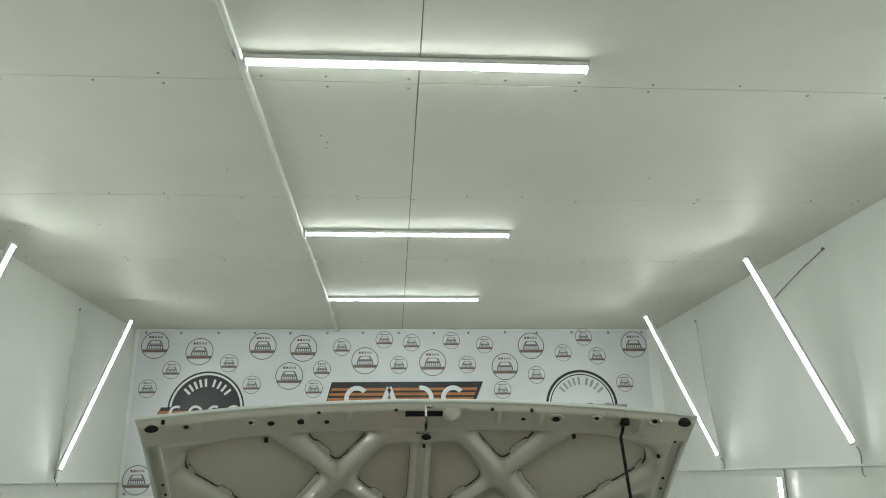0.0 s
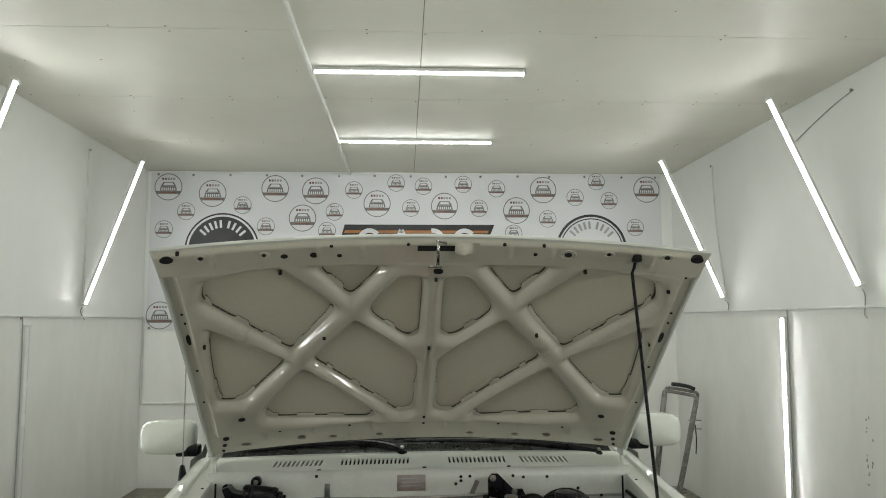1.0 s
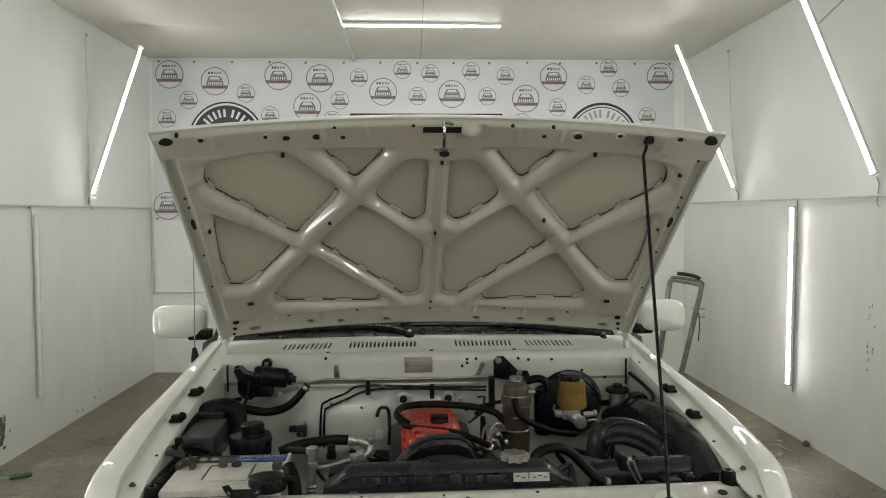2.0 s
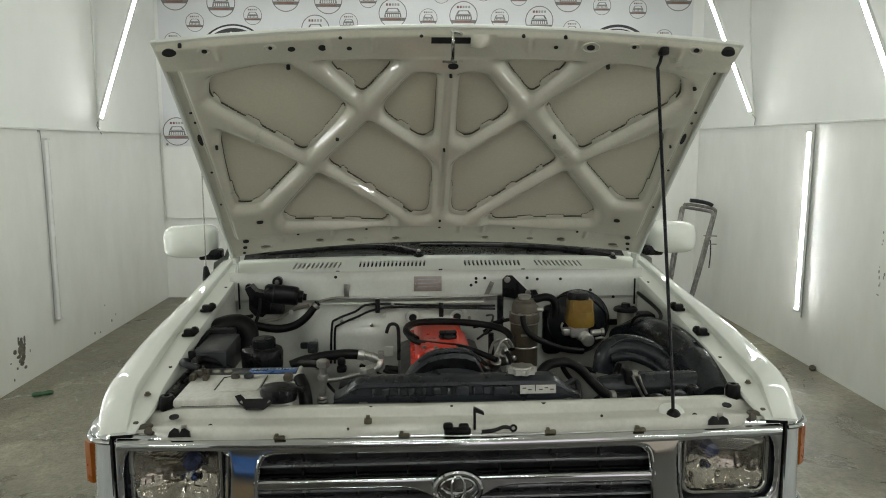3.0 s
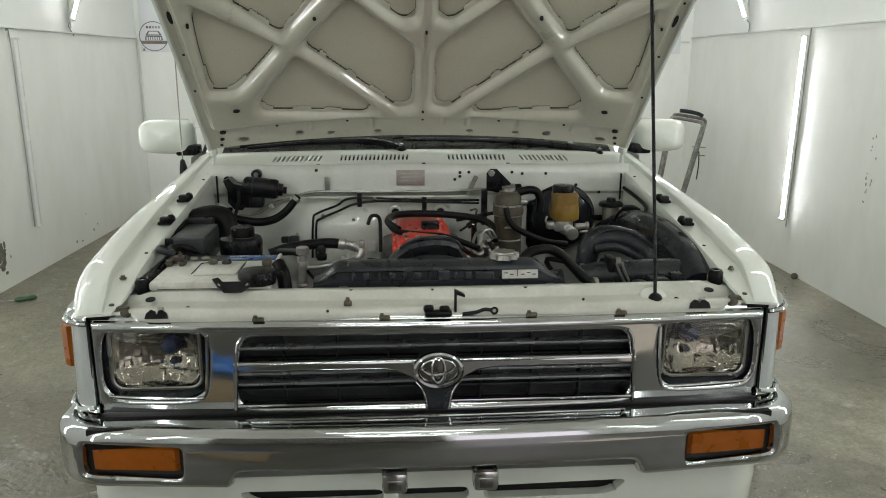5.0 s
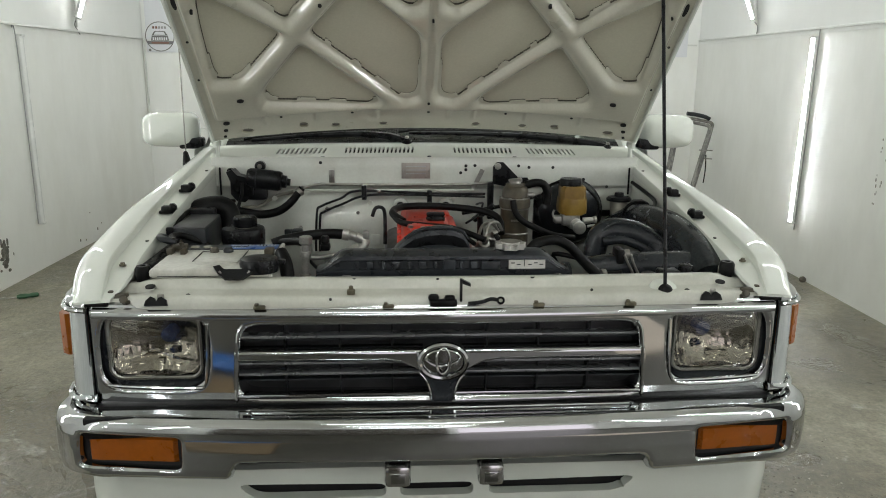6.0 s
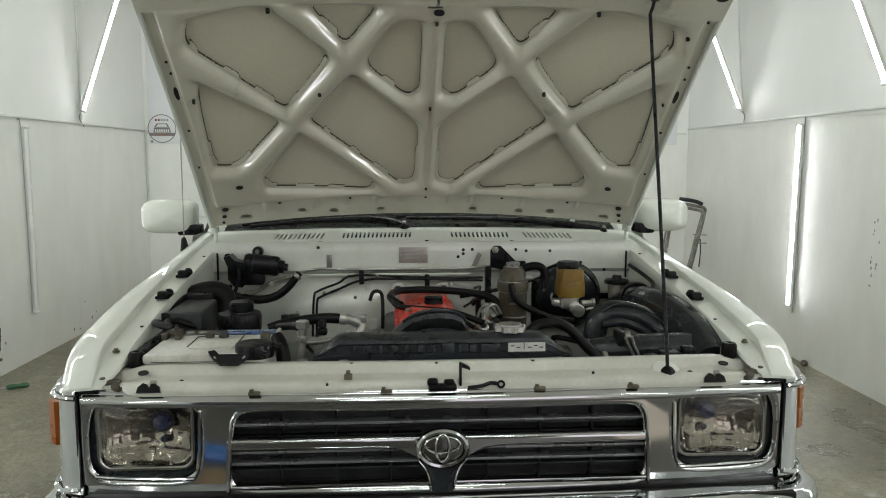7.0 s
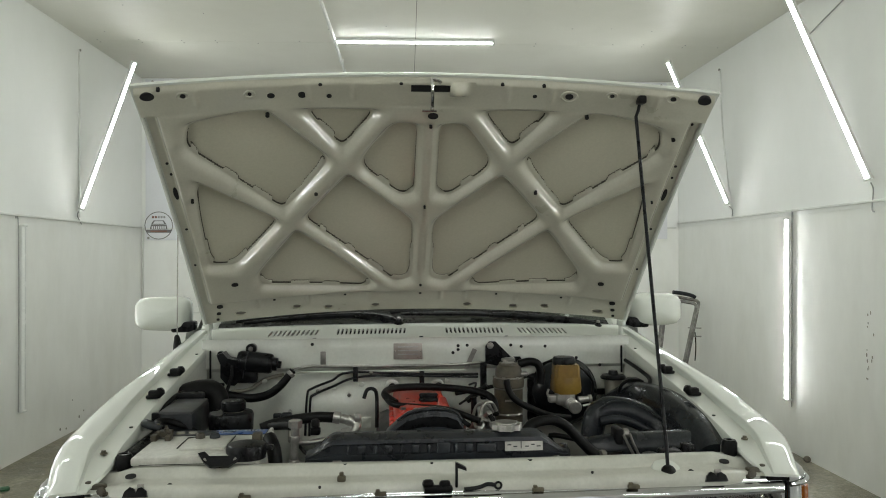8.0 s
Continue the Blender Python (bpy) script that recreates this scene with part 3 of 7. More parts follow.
big_logo, small_logo = logo_mesh(0.128), logo_mesh(0.083)
for me, spots in ((big_logo, ((-2.30, 2.81), (-1.89, 2.75), (-1.31, 2.80), (-0.93, 2.78), (-0.35, 2.66), (0.29, 2.64), (0.98, 2.60), (1.24, 2.80), (2.25, 2.81), (-1.05, 2.52), (-2.34, 1.61),
                              (-1.9, 1.75), (-0.9, 1.8), (0.2, 1.7), (1.3, 1.8), (2.1, 1.7))),
                  (small_logo, ((-2.13, 2.58), (-1.61, 2.64), (-2.33, 2.41), (-1.39, 2.44), (-0.75, 2.58), (-0.57, 2.79), (-0.17, 2.86), (0.09, 2.83), (-0.03, 2.62), (0.47, 2.85),
                                (0.62, 2.62), (0.79, 2.81), (1.28, 2.52), (1.55, 2.73), (1.88, 2.70), (2.13, 2.44), (-0.82, 2.40), (0.95, 2.38), (-1.5, 2.0), (1.6, 2.0)))):
    for x, z in spots:
        ob = new("printed_logo", me)
        ob.parent = banner
        ob.location = (x + 0.035, -0.0075, z - 1.475)
ob = new("printed_logo", small_logo)
ob.parent, ob.location = banner, (1.76 + 0.035, -0.0075, 2.885 - 1.475)


def half_round(cx, dark):
    """The round-topped sign motif, with a striped ribbon below; its lettering is kept as plain bars."""
    s = Shape()
    cz, r = 2.22 - 1.475, 0.345
    if dark:
        flat(s, arc(cx, cz, r, r, 0, 180, 30), -0.0002, 0)
        ring(s, cx, cz, r * 0.955, r * 0.055, -0.0006, 1, 4, 176)
    else:
        ring(s, cx, cz, r, r * 0.07, -0.0002, 0, 0, 180)
        ring(s, cx, cz, r * 0.89, r * 0.03, -0.0002, 0, 0, 180)
    for k, a in enumerate((138, 127, 116, 105, 94, 76, 64, 52, 40)):
        c, n = math.cos(radians(a)), math.sin(radians(a))
        p = Vector((cx + 0.70 * r * c, cz + 0.70 * r * n))
        u, w = Vector((c, n)) * 0.036, Vector((-n, c)) * 0.011
        flat(s, [p + u + w, p + u - w, p - u - w, p - u + w], -0.0010, 1 if dark else 2)
    flat(s, [(cx - .47, cz - .13), (cx + .40, cz - .13), (cx + .44, cz + .02), (cx - .40, cz + .02)], -0.0008, 0 if dark else 2)
    for k in range(3):
        z = cz - .012 - 0.045 * k
        flat(s, [(cx - .43 - .02 * k, z - .028), (cx + .39 - .01 * k, z - .028), (cx + .40 - .01 * k, z), (cx - .42 - .02 * k, z)], -0.0012, 3 if dark else 1)
    for k in range(4):
        x = cx - 0.26 + 0.17 * k
        ring(s, x, cz - 0.03, 0.066, 0.022, -0.0018, 1 if dark else 2, -10 if k % 2 else 60, 190 if k % 2 else 300, 16)
    return s


part("printed_sign", half_round(-1.79 + 0.035, True), [M_INK_BLACK, M_BANNER, M_INK_PALE, M_INK_ORANGE], banner, "black half-round print with an orange ribbon").location = (0, -0.0085, 0)
part("printed_sign", half_round(1.70 + 0.035, False), [M_INK_BLACK, M_BANNER, M_INK_PALE, M_INK_ORANGE], banner, "outlined half-round print").location = (0, -0.0085, 0)
s = Shape()
cz = 2.46 - 1.475
flat(s, [(-.76, cz - .40), (.60, cz - .40), (.765, cz), (-.655, cz)], 0, 0)
for k in range(4):
    z = cz - .055 - .045 * k
    flat(s, [(-.66 - .018 * k, z - .026), (.70 - .018 * k, z - .026), (.71 - .018 * k, z), (-.65 - .018 * k, z)], -0.0005, 3)
for k in range(4):
    x = -0.42 + 0.30 * k
    if k == 1:
        flat(s, [(x - .12, cz - .30), (x - .08, cz - .30), (x + .02, cz - .07), (x - .02, cz - .04)], -0.0012, 1)
        flat(s, [(x + .12, cz - .30), (x + .08, cz - .30), (x - .02, cz - .07), (x + .02, cz - .04)], -0.0012, 1)
    else:
        ring(s, x, cz - 0.15, 0.115, 0.042, -0.0012, 1, 40 if k != 2 else -80, 300 if k != 2 else 100, 18)
part("printed_sign", s, [M_INK_BLACK, M_BANNER, M_INK_PALE, M_INK_ORANGE], banner, "black slanted print with orange stripes and white shapes").location = (0.035, -0.0085, 0)
for k in range(15):
    part("eyelet", Shape().lathe([(0.012, 0), (0.010, 0.004), (0.004, 0.004)], pose(-2.38 + 0.339 * k + random.uniform(-.02, .02), -0.004, BH - 0.022 + random.uniform(-.005, .004), 90), 10), M_STEEL, banner)
part("eyelet", Shape().lathe([(0.012, 0), (0.010, 0.004), (0.004, 0.004)], pose(-2.40, -0.004, 0.02, 90), 10), M_STEEL, banner)


# ---------------- loose things ----------------
walker = thing("walking_frame", pose(2.29, 4.62, ground(2.29)), "folded grey tubular walking frame leaning by the wall", "walking frame")
for dx, dy, dz in ((0.0, 0.0, 0.0), (0.045, 0.06, 0.022)):
    part("bent_tube", Shape().tube([(dx - 0.30, dy, 0.01), (dx - 0.235, dy, 0.49), (dx - 0.180, dy, 0.90 + dz), (dx - 0.160, dy, 0.936 + dz), (dx - 0.12, dy, 0.940 + dz), (dx + 0.06, dy, 0.908 + dz), (dx + 0.092, dy, 0.893 + dz),
                                    (dx + 0.098, dy, 0.86 + dz), (dx + 0.060, dy, 0.70), (dx - 0.03, dy, 0.30), (dx - 0.105, dy, 0.01)], 0.0140, 10, smooth=4), M_WALKER, walker)
    for x in (-0.30, -0.105):
        part("rubber_foot", Shape().lathe([(0.019, 0.0), (0.019, 0.03), (0.015, 0.04)], pose(x + dx, dy, 0), 10), M_RUBBER, walker)
part("grip", Shape().tube([(-0.090, 0.03, 1.000), (-0.02, 0.03, 0.992), (0.06, 0.03, 0.975), (0.105, 0.03, 0.955)], 0.017, 10, smooth=3), M_GREYPL, walker)
for z in (0.63, 0.70):
    part("cross_bar", Shape().tube([(0.02, -0.02, z), (0.135, -0.02, z - 0.004)], 0.0045, 8), M_WALKER, walker)
part("strap", Shape().tube([(0.085, -0.01, 0.66), (0.09, -0.014, 0.54), (0.083, -0.012, 0.42)], 0.005, 6, smooth=4), M_RUBBER, walker)

screw = thing("screwdriver", pose(-2.235, 2.575, ground(-2.3) + 0.0145, 0, 0, math.degrees(math.atan2(-0.14, -0.26))), "screwdriver with a green handle lying on the floor", "screwdriver")
part("handle", Shape().lathe([(0.006, 0.0), (0.013, 0.006), (0.0145, 0.03), (0.011, 0.05), (0.014, 0.07), (0.0135, 0.10), (0.008, 0.112)], pose(0, 0, 0, 0, 90, 0), 8), M_GREEN, screw)
part("shaft", Shape().tube([(0.11, 0, 0), (0.25, 0, 0)], [0.0036, 0.0036], 8), M_STEEL, screw)

s = Shape()
s.lathe([(0.006, 0.0), (0.020, 0.008), (0.024, 0.02), (0.018, 0.033), (0.006, 0.04)], pose(2.47, 3.03, ground(2.47) - 0.001, 6, 8, 20), 9)
tagged(part("pebble", s, M_STONE), "small dark pebble on the floor by the wall", "stone")

# lying on the apron, seen only in the chrome
sheet = Shape().grid(lambda a, b: (-0.28 + 0.56 * a, -0.07 + 0.14 * b, 0.02 + 0.010 * math.sin(9 * a) * math.sin(7 * b)), 20, 10).box((0, 0, 0.006), (0.54, 0.12, 0.012), 0.004)
ob = part("folded_sheet", sheet, M_TARP)
ob.matrix_world = pose(-0.98, -1.53, ground(-0.98) + 0.0105, 0, FALL, 12)
tagged(ob, "blue plastic sheet folded on the dark ground", "sheet")
ob = part("cardboard_sheet", Shape().box((0, 0, 0.004), (0.60, 0.32, 0.008), 0.002), M_CARD)
ob.matrix_world = pose(-0.92, -1.22, ground(-0.92) + 0.0105, 0, FALL, 8)
tagged(ob, "flat brown cardboard sheet on the dark ground", "cardboard")
# pale reflector added out of view to brighten the right chrome and headlight
ob = part("pale_board", Shape().box((0, 0, 0.006), (0.62, 0.80, 0.012), 0.003), M_BOARD)
ob.matrix_world = pose(1.25, -1.95, ground(1.25) + 0.0105, 0, FALL, -10)
tagged(ob, "unseen pale tan board added to brighten the chrome's reflections", "board")

# wet grit on the floor beside the truck
rnd = random.Random(21)
grit = Shape()
for k in range(2600):
    near = rnd.random() ** 0.6
    gx, gy = 0.93 + abs(rnd.gauss(0, 0.20)), rnd.uniform(0.35, 2.2)
    if rnd.random() < 0.18:
        gx, gy = rnd.uniform(-2.3, 2.4), rnd.uniform(0.5, 4.8)
        if abs(gx) < 0.95:
            continue
    r = rnd.uniform(0.002, 0.0065)
    h = r * rnd.uniform(0.4, 0.9)
    a0 = rnd.uniform(0, 6.28)
    ring_ = [(gx + r * rnd.uniform(.7, 1.2) * math.cos(a0 + q * 1.571), gy + r * rnd.uniform(.7, 1.2) * math.sin(a0 + q * 1.571), ground(gx) - 0.0004) for q in range(4)]
    grit.add(ring_ + [(gx, gy, ground(gx) + h)], [(0, 1, 4), (1, 2, 4), (2, 3, 4), (3, 0, 4)])
tagged(part("grit", grit, M_GRIT), "scattered wet grit and sand on the concrete floor", "grit", kind="stuff")

# ---------------- the pickup truck ----------------
truck = thing("pickup_truck", pose(0, 0, 0, 0, 0, 1.6), "white pickup truck with its bonnet propped up, chrome grille and bumper", "pickup truck")


def mirrored(pts):
    return [(-x, y) for x, y in pts][::-1]


def flip_x(shape):
    out = Shape()
    out.v = [(-x, y, z) for x, y, z in shape.v]
    out.f = [q[::-1] for q in shape.f]
    out.m = list(shape.m)
    return out


def both(name, shape, mats, parent, label="", angle=38):
    """The part on the truck's right-hand side of x, and its mirror image."""
    return part(name, shape, mats, parent, label, angle), part(name, flip_x(shape), mats, parent, label, angle)


# ---- bonnet: outer skin, ribbed inner panel, latch ----
HL = 0.980
_v = np.linspace(-0.05, HL + 0.05, 241)
_a = np.radians(41 - 6 * (_v - 0.16) / 0.83)
_dv = _v[1] - _v[0]
_y = np.concatenate(([0], -np.cumsum(np.cos((_a[1:] + _a[:-1]) / 2)) * _dv))
_z = np.concatenate(([0], np.cumsum(np.sin((_a[1:] + _a[:-1]) / 2)) * _dv))
_y += 0.905 - np.interp(0, _v, _y)
_z += 1.099 - np.interp(0, _v, _z)


def bonnet_point(u, v, off):
    u, v = np.asarray(u, float), np.asarray(v, float)
    ang = np.interp(v, _v, _a)
    u = u * (0.705 - 0.022 * v / HL) / 0.70
    c = 0.055 * (1 - (u / 0.7) ** 2) + off
    return np.stack((u, np.interp(v, _v, _y) + c * np.sin(ang), np.interp(v, _v, _z) + c * np.cos(ang)), -1)


PANELS = [[(.600, .842), (.417, .875), (.268, .697), (.292, .652), (.405, .515), (.618, .768)],
          [(.306, .868), (.144, .861), (.227, .744)],
          [(.033, .812), (.088, .818), (.174, .694), (.175, .668), (.068, .552), (.035, .562)],
          [(.618, .636), (.428, .463), (.568, .286), (.636, .294), (.630, .577)],
          [(.214, .629), (.343, .464), (.080, .158), (.033, .174), (.035, .437)],
          [(.374, .408), (.506, .218), (.500, .178), (.168, .136), (.160, .160)]]


def disc_far(cx, cy, rx, ry):
    return lambda a, b: (np.sqrt(((a - cx) / rx) ** 2 + ((b - cy) / ry) ** 2) - 1) * min(rx, ry)


_panels = least([convex(p, 0.0105) for p in PANELS] + [convex(mirrored(p), 0.0105) for p in PANELS])


def panel_far(a, b):
    return _panels(a, b) - 0.003


def tabs(a, b):
    """1 where the pressed panel keeps a spot-weld tab: broken lengths along the edges that face the front lip."""
    e = 0.002
    rise = (_panels(a, b + e) - _panels(a, b - e)) / (2 * e)
    wave = np.sin(62 * (0.94 * np.abs(a) + 0.34 * b) + 0.8) + 0.6 * np.sin(41 * (0.5 * np.abs(a) - 0.86 * b))
    return (0.5 + 0.5 * np.tanh(16 * (wave - 0.30))) * step_up(-rise, -0.25, 0.15) * step_up(b, 0.12, 0.17) * (1 - step_up(b, 0.80, 0.86))


def scalloped(a, b):
    return panel_far(a, b) + 0.0085 * tabs(a, b)


OVALS = [(-.583, .034, .019), (-.403, .042, .0145), (-.300, .030, .0145), (-.146, .027, .0145), (.162, .027, .0145), (.317, .028, .0145), (.422, .037, .0145), (.602, .030, .019)]
oval_far = least([disc_far(x, y, r, 0.0125) for x, y, r in OVALS])
frame_far = least([scalloped, oval_far])


# rise of the ribs from the panel's edge: a foot, a steep flank, a rounded crown
RIB_D = np.linspace(0, 0.045, 91)
RIB_H = np.concatenate(([0], np.cumsum(np.interp(RIB_D[1:], (0, 0.0035, 0.0065, 0.011, 0.0165, 0.022, 0.030, 0.042), (0, 0.05, 1.55, 1.35, 1.05, 0.55, 0.20, 0)) * RIB_D[1])))


def frame_place(a, b, depth):
    d = panel_far(a, b)
    h = 0.0085 + np.interp(d, RIB_D, RIB_H) + 0.55 * np.minimum(d, 0)
    rail = step_up(b, 0.888, 0.896)
    low = 1 - step_up(b, 0.100, 0.128)
    side = step_up(np.abs(a), 0.655, 0.672)
    h = h * (1 - low) + 0.010 * low
    h = h * (1 - side) + 0.012 * side
    h = h * (1 - rail) + (0.031 - 0.011 * step_up(b, 0.964, 0.982)) * rail
    # a groove on the centre spar and pressed beads
    h = h - 0.006 * np.exp(-(np.abs(a) / 0.009) ** 4) * step_up(b, 0.20, 0.24) * (1 - step_up(b, 0.82, 0.85))
    for x0 in (-.36, -.165, .07, .15, .32, .50, -.52):
        h = h + 0.004 * np.exp(-((a - x0) / 0.006) ** 2) * np.exp(-((b - 0.085) / 0.028) ** 4)
    for x0 in (-.30, -.19, .19, .30, -.56, .56):
        h = h + 0.004 * np.exp(-((a - x0) / 0.006) ** 2) * np.exp(-((b - 0.94) / 0.022) ** 4)
    for x0, y0 in ((.628, .80), (.628, .60)):
        for sx in (-1, 1):
            h = h + 0.008 * np.exp(-(((a - sx * x0) / 0.028) ** 2 + ((b - y0) / 0.022) ** 2))
    return bonnet_point(a, b, 0.022 - h + depth)


hood = Shape()


def skin_row(v, tip=0.0):
    k = float(step_up(v, 0.86, 0.985))
    t, b = 0.026 - 0.013 * k, 0.006 - 0.005 * k
    us = np.array([-0.690, -0.6995, -0.7035, -0.7035, -0.700] + list(np.linspace(-0.69, 0.69, 41)) + [0.700, 0.7035, 0.7035, 0.6995, 0.690])
    side = [b + 0.001, b - 0.001, b + 0.001, (t + b) / 2 + 0.003, t - 0.0015]
    off = np.array(side + [t] * 41 + side[::-1])
    if tip:
        off = off * (1 - tip) + (b - 0.0005) * tip
    return bonnet_point(us, np.full(us.shape, v), off)


rings = [skin_row(HL * k / 60) for k in range(61)]
rings += [skin_row(HL + 0.004, 0.15), skin_row(HL + 0.0055, 0.5), skin_row(HL + 0.004, 0.9), skin_row(HL - 0.004, 1.0)]
hood.loft([[tuple(p) for p in r] for r in rings])
under = Shape().grid(lambda a, b: tuple(bonnet_point(-0.69 + 1.38 * a, HL * b, 0.0222 - 0.013 * float(step_up(HL * b, 0.86, 0.985)))), 50, 36)
bonnet = part("bonnet", hood, M_PAINT, truck, "white bonnet, propped up, its underside unlined")
part("underside", under, M_UNDER, bonnet, "dull taupe inner face of the bonnet skin")
part("inner_panel", pierced(Shape(), (-0.695, 0.695), (0.004, HL + 0.002), 0.0033, frame_far, frame_place, 0.0016), M_PAINT_IN, bonnet, "pressed ribbed inner panel in cream-white paint", 50)


# band behind the panel edges; the gap's shade is put into its colour
def gap_shade_far(a, b):
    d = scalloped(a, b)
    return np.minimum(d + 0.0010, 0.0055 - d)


part("mastic_seam", pierced(Shape(), (-0.66, 0.66), (0.09, 0.895), 0.0027, gap_shade_far, lambda a, b, depth: bonnet_point(a, b, 0.0205 + depth)), M_GAP_SHADE, bonnet, "dark strip in place of gap shade behind the pressed panel")
for sx in (-1, 1):
    part("hem", Shape().tube([tuple(bonnet_point(sx * 0.697, HL * k / 30, 0.007)) for k in range(31)], 0.0048, 8), M_PAINT, bonnet)


# flat discs whose dark colour stands for the shade inside the holes
def plug(u, v, ru, rv, off=-0.0105, name="drain_hole"):
    s = Shape()
    c = bonnet_point(u, v, off)
    du = bonnet_point(u + 0.01, v, off) - bonnet_point(u - 0.01, v, off)
    dv = bonnet_point(u, v + 0.01, off) - bonnet_point(u, v - 0.01, off)
    du, dv = du / np.linalg.norm(du), dv / np.linalg.norm(dv)
    n = np.cross(dv, du)
    n = n / np.linalg.norm(n)
    ringp = [(c + du * ru * math.cos(t) + dv * rv * math.sin(t)) for t in [2 * math.pi * k / 14 for k in range(14)]]
    s.add([tuple(p) for p in ringp] + [tuple(p + n * 0.010) for p in ringp], [tuple(range(14)), *[(k, (k + 1) % 14, (k + 1) % 14 + 14, k + 14) for k in range(14)]])
    return part(name, s, M_VOID, bonnet)


for u, v, ru, rv in ((-.667, .958, .018, .014), (-.639, .974, .005, .004), (-.588, .952, .007, .007), (-.436, .946, .005, .006), (-.387, .938, .010, .009), (-.313, .937, .011, .011),
                     (-.249, .931, .007, .007), (-.268, .966, .005, .004), (-.074, .966, .005, .004), (.173, .969, .005, .004), (.275, .970, .005, .004), (.257, .938, .006, .006),
                     (.342, .943, .011, .010), (.446, .955, .006, .006), (.595, .962, .008, .007), (.670, .966, .018, .014)):
    plug(u, v, ru * 0.9, rv * 0.85)
for u, v, ru in ((-.436, .946, .012), (-.588, .952, .013), (.446, .955, .012), (.595, .962, .015), (.342, .943, .020)):
    c, e, w = bonnet_point(u, v, -.0090), bonnet_point(u + ru, v, -.0090), bonnet_point(u, v + ru * .8, -.0090)
    part("pressed_ring", Shape().tube([tuple(c + (e - c) * math.cos(t) + (w - c) * math.sin(t)) for t in [2 * math.pi * k / 20 for k in range(21)]], .0024, 6, caps=False), M_PAINT_IN, bonnet)
for u, v, r in OVALS:
    plug(u, v, r * 0.98, 0.0120, 0.0195, "inner_shadow").data.materials[0] = M_GAP
for u, v, ru, rv in ((.008, .866, .013, .009), (-.402, .878, .005, .005), (-.304, .586, .005, .005), (.311, .593, .005, .005), (.398, .882, .005, .005), (.632, .833, .005, .005),
                     (-.633, .591, .004, .005), (.640, .593, .003, .004), (-.574, .213, .0105, .007), (.575, .205, .010, .007), (.0, .159, .004, .004), (.0, .52, .003, .003), (.004, .828, .004, .003)):
    plug(u, v, ru, rv, -0.0150)
for u, v in ((-.579, .150), (-.363, .110), (-.244, .092), (.002, .088), (.254, .090), (-.47, .09), (.47, .09)):
    plug(u, v, .0045, .004, 0.0105)
for u, v in ((-.663, .875), (-.674, .680), (.674, .872), (.679, .676), (-.680, .30), (.680, .27)):
    plug(u, v, .0035, .0045, 0.0088)
for sx in (-1, 1):
    plug(sx * 0.676, 0.607, 0.0065, 0.024, 0.0085, "slot")
    plug(sx * 0.676, 0.72, 0.004, 0.004, 0.0085)
    plug(sx * 0.676, 0.46, 0.004, 0.004, 0.0085)
# hinge pockets
for sx in (-1, 1):
    for u, v, r in ((.640, .085, .010), (.648, .050, .007), (.655, .020, .005)):
        plug(sx * u, v, r, r * 0.75, 0.0075)

striker = part("latch_slot", Shape().add([tuple(bonnet_point(u, v, -0.0098)) for u, v in ((-.050, .942), (.046, .942), (.046, .962), (-.050, .962))]
               + [tuple(bonnet_point(u, v, 0.0)) for u, v in ((-.050, .942), (.046, .942), (.046, .962), (-.050, .962))],
               [(0, 1, 2, 3), (0, 4, 5, 1), (1, 5, 6, 2), (2, 6, 7, 3), (3, 7, 4, 0)]), M_VOID, bonnet)
P = lambda u, v, o: tuple(bonnet_point(u, v, o))
part("striker", Shape().tube([P(.000, .982, -.008), P(.001, .970, -.030), P(.002, .945, -.036), P(.003, .915, -.034), P(.004, .893, -.020)], 0.0042, 8, smooth=4)
     .tube([P(.000, .982, -.010), P(.014, .980, -.012), P(.022, .972, -.009)], 0.004, 8).tube([P(-.020, .884, -.013), P(.016, .886, -.016)], 0.003, 8), M_CHROME_DULL, bonnet, "bright bent latch striker")
s = Shape()
s.grid(lambda a, b: P(.046 + .062 * a, .928 + .046 * b, -0.010 - 0.020 * math.sin(math.pi * min(1, a * 1.15 + .12)) * math.sin(math.pi * b)), 12, 10)
part("latch_cover", s, M_PAINT_IN, bonnet, "rounded cream latch cover")

# hinges
hinge = Shape().box((0.688, 0.905, 1.045), (0.010, 0.022, 0.13), 0.003).box((0.688, 0.90, 1.10), (0.014, 0.06, 0.02), 0.003)
both("bonnet_hinge", hinge, M_PAINT, truck)
both("hinge_slot", Shape().box((0.672, 0.848, 0.985), (0.006, 0.006, 0.09), 0.002), M_RUBBER, truck)

# prop rod
p_top = bonnet_point(0.516, 0.950, -0.012)
rod = part("prop_rod", Shape().tube([(0.515, 0.036, 0.848), (0.517, 0.050, 0.90), tuple(bonnet_point(0.511, 0.915, -0.03)), tuple(bonnet_point(0.514, 0.930, -0.024)), tuple(p_top)], 0.0042, 10), M_BLACK, truck, "thin black steel prop rod")
part("pressed_boss", Shape().lathe([(0.034, -0.004), (0.031, 0.003), (0.024, 0.006), (0.0, 0.007)], pose(0.515, 0.046, 0.8515, 30), 24), M_PAINT, rod)
part("grommet", Shape().lathe([(0.017, -0.006), (0.017, 0.006), (0.011, 0.013), (0.004, 0.016)], pose(0.515, 0.036, 0.848, 60), 16), M_RUBBER, rod)
part("rod_clip", Shape().box(tuple(bonnet_point(0.518, 0.952, -0.012)), (0.02, 0.03, 0.02), 0.005), M_RUBBER, rod)

# ---- front wings ----
WY, WR, WZ = 0.70, 0.375, 0.33
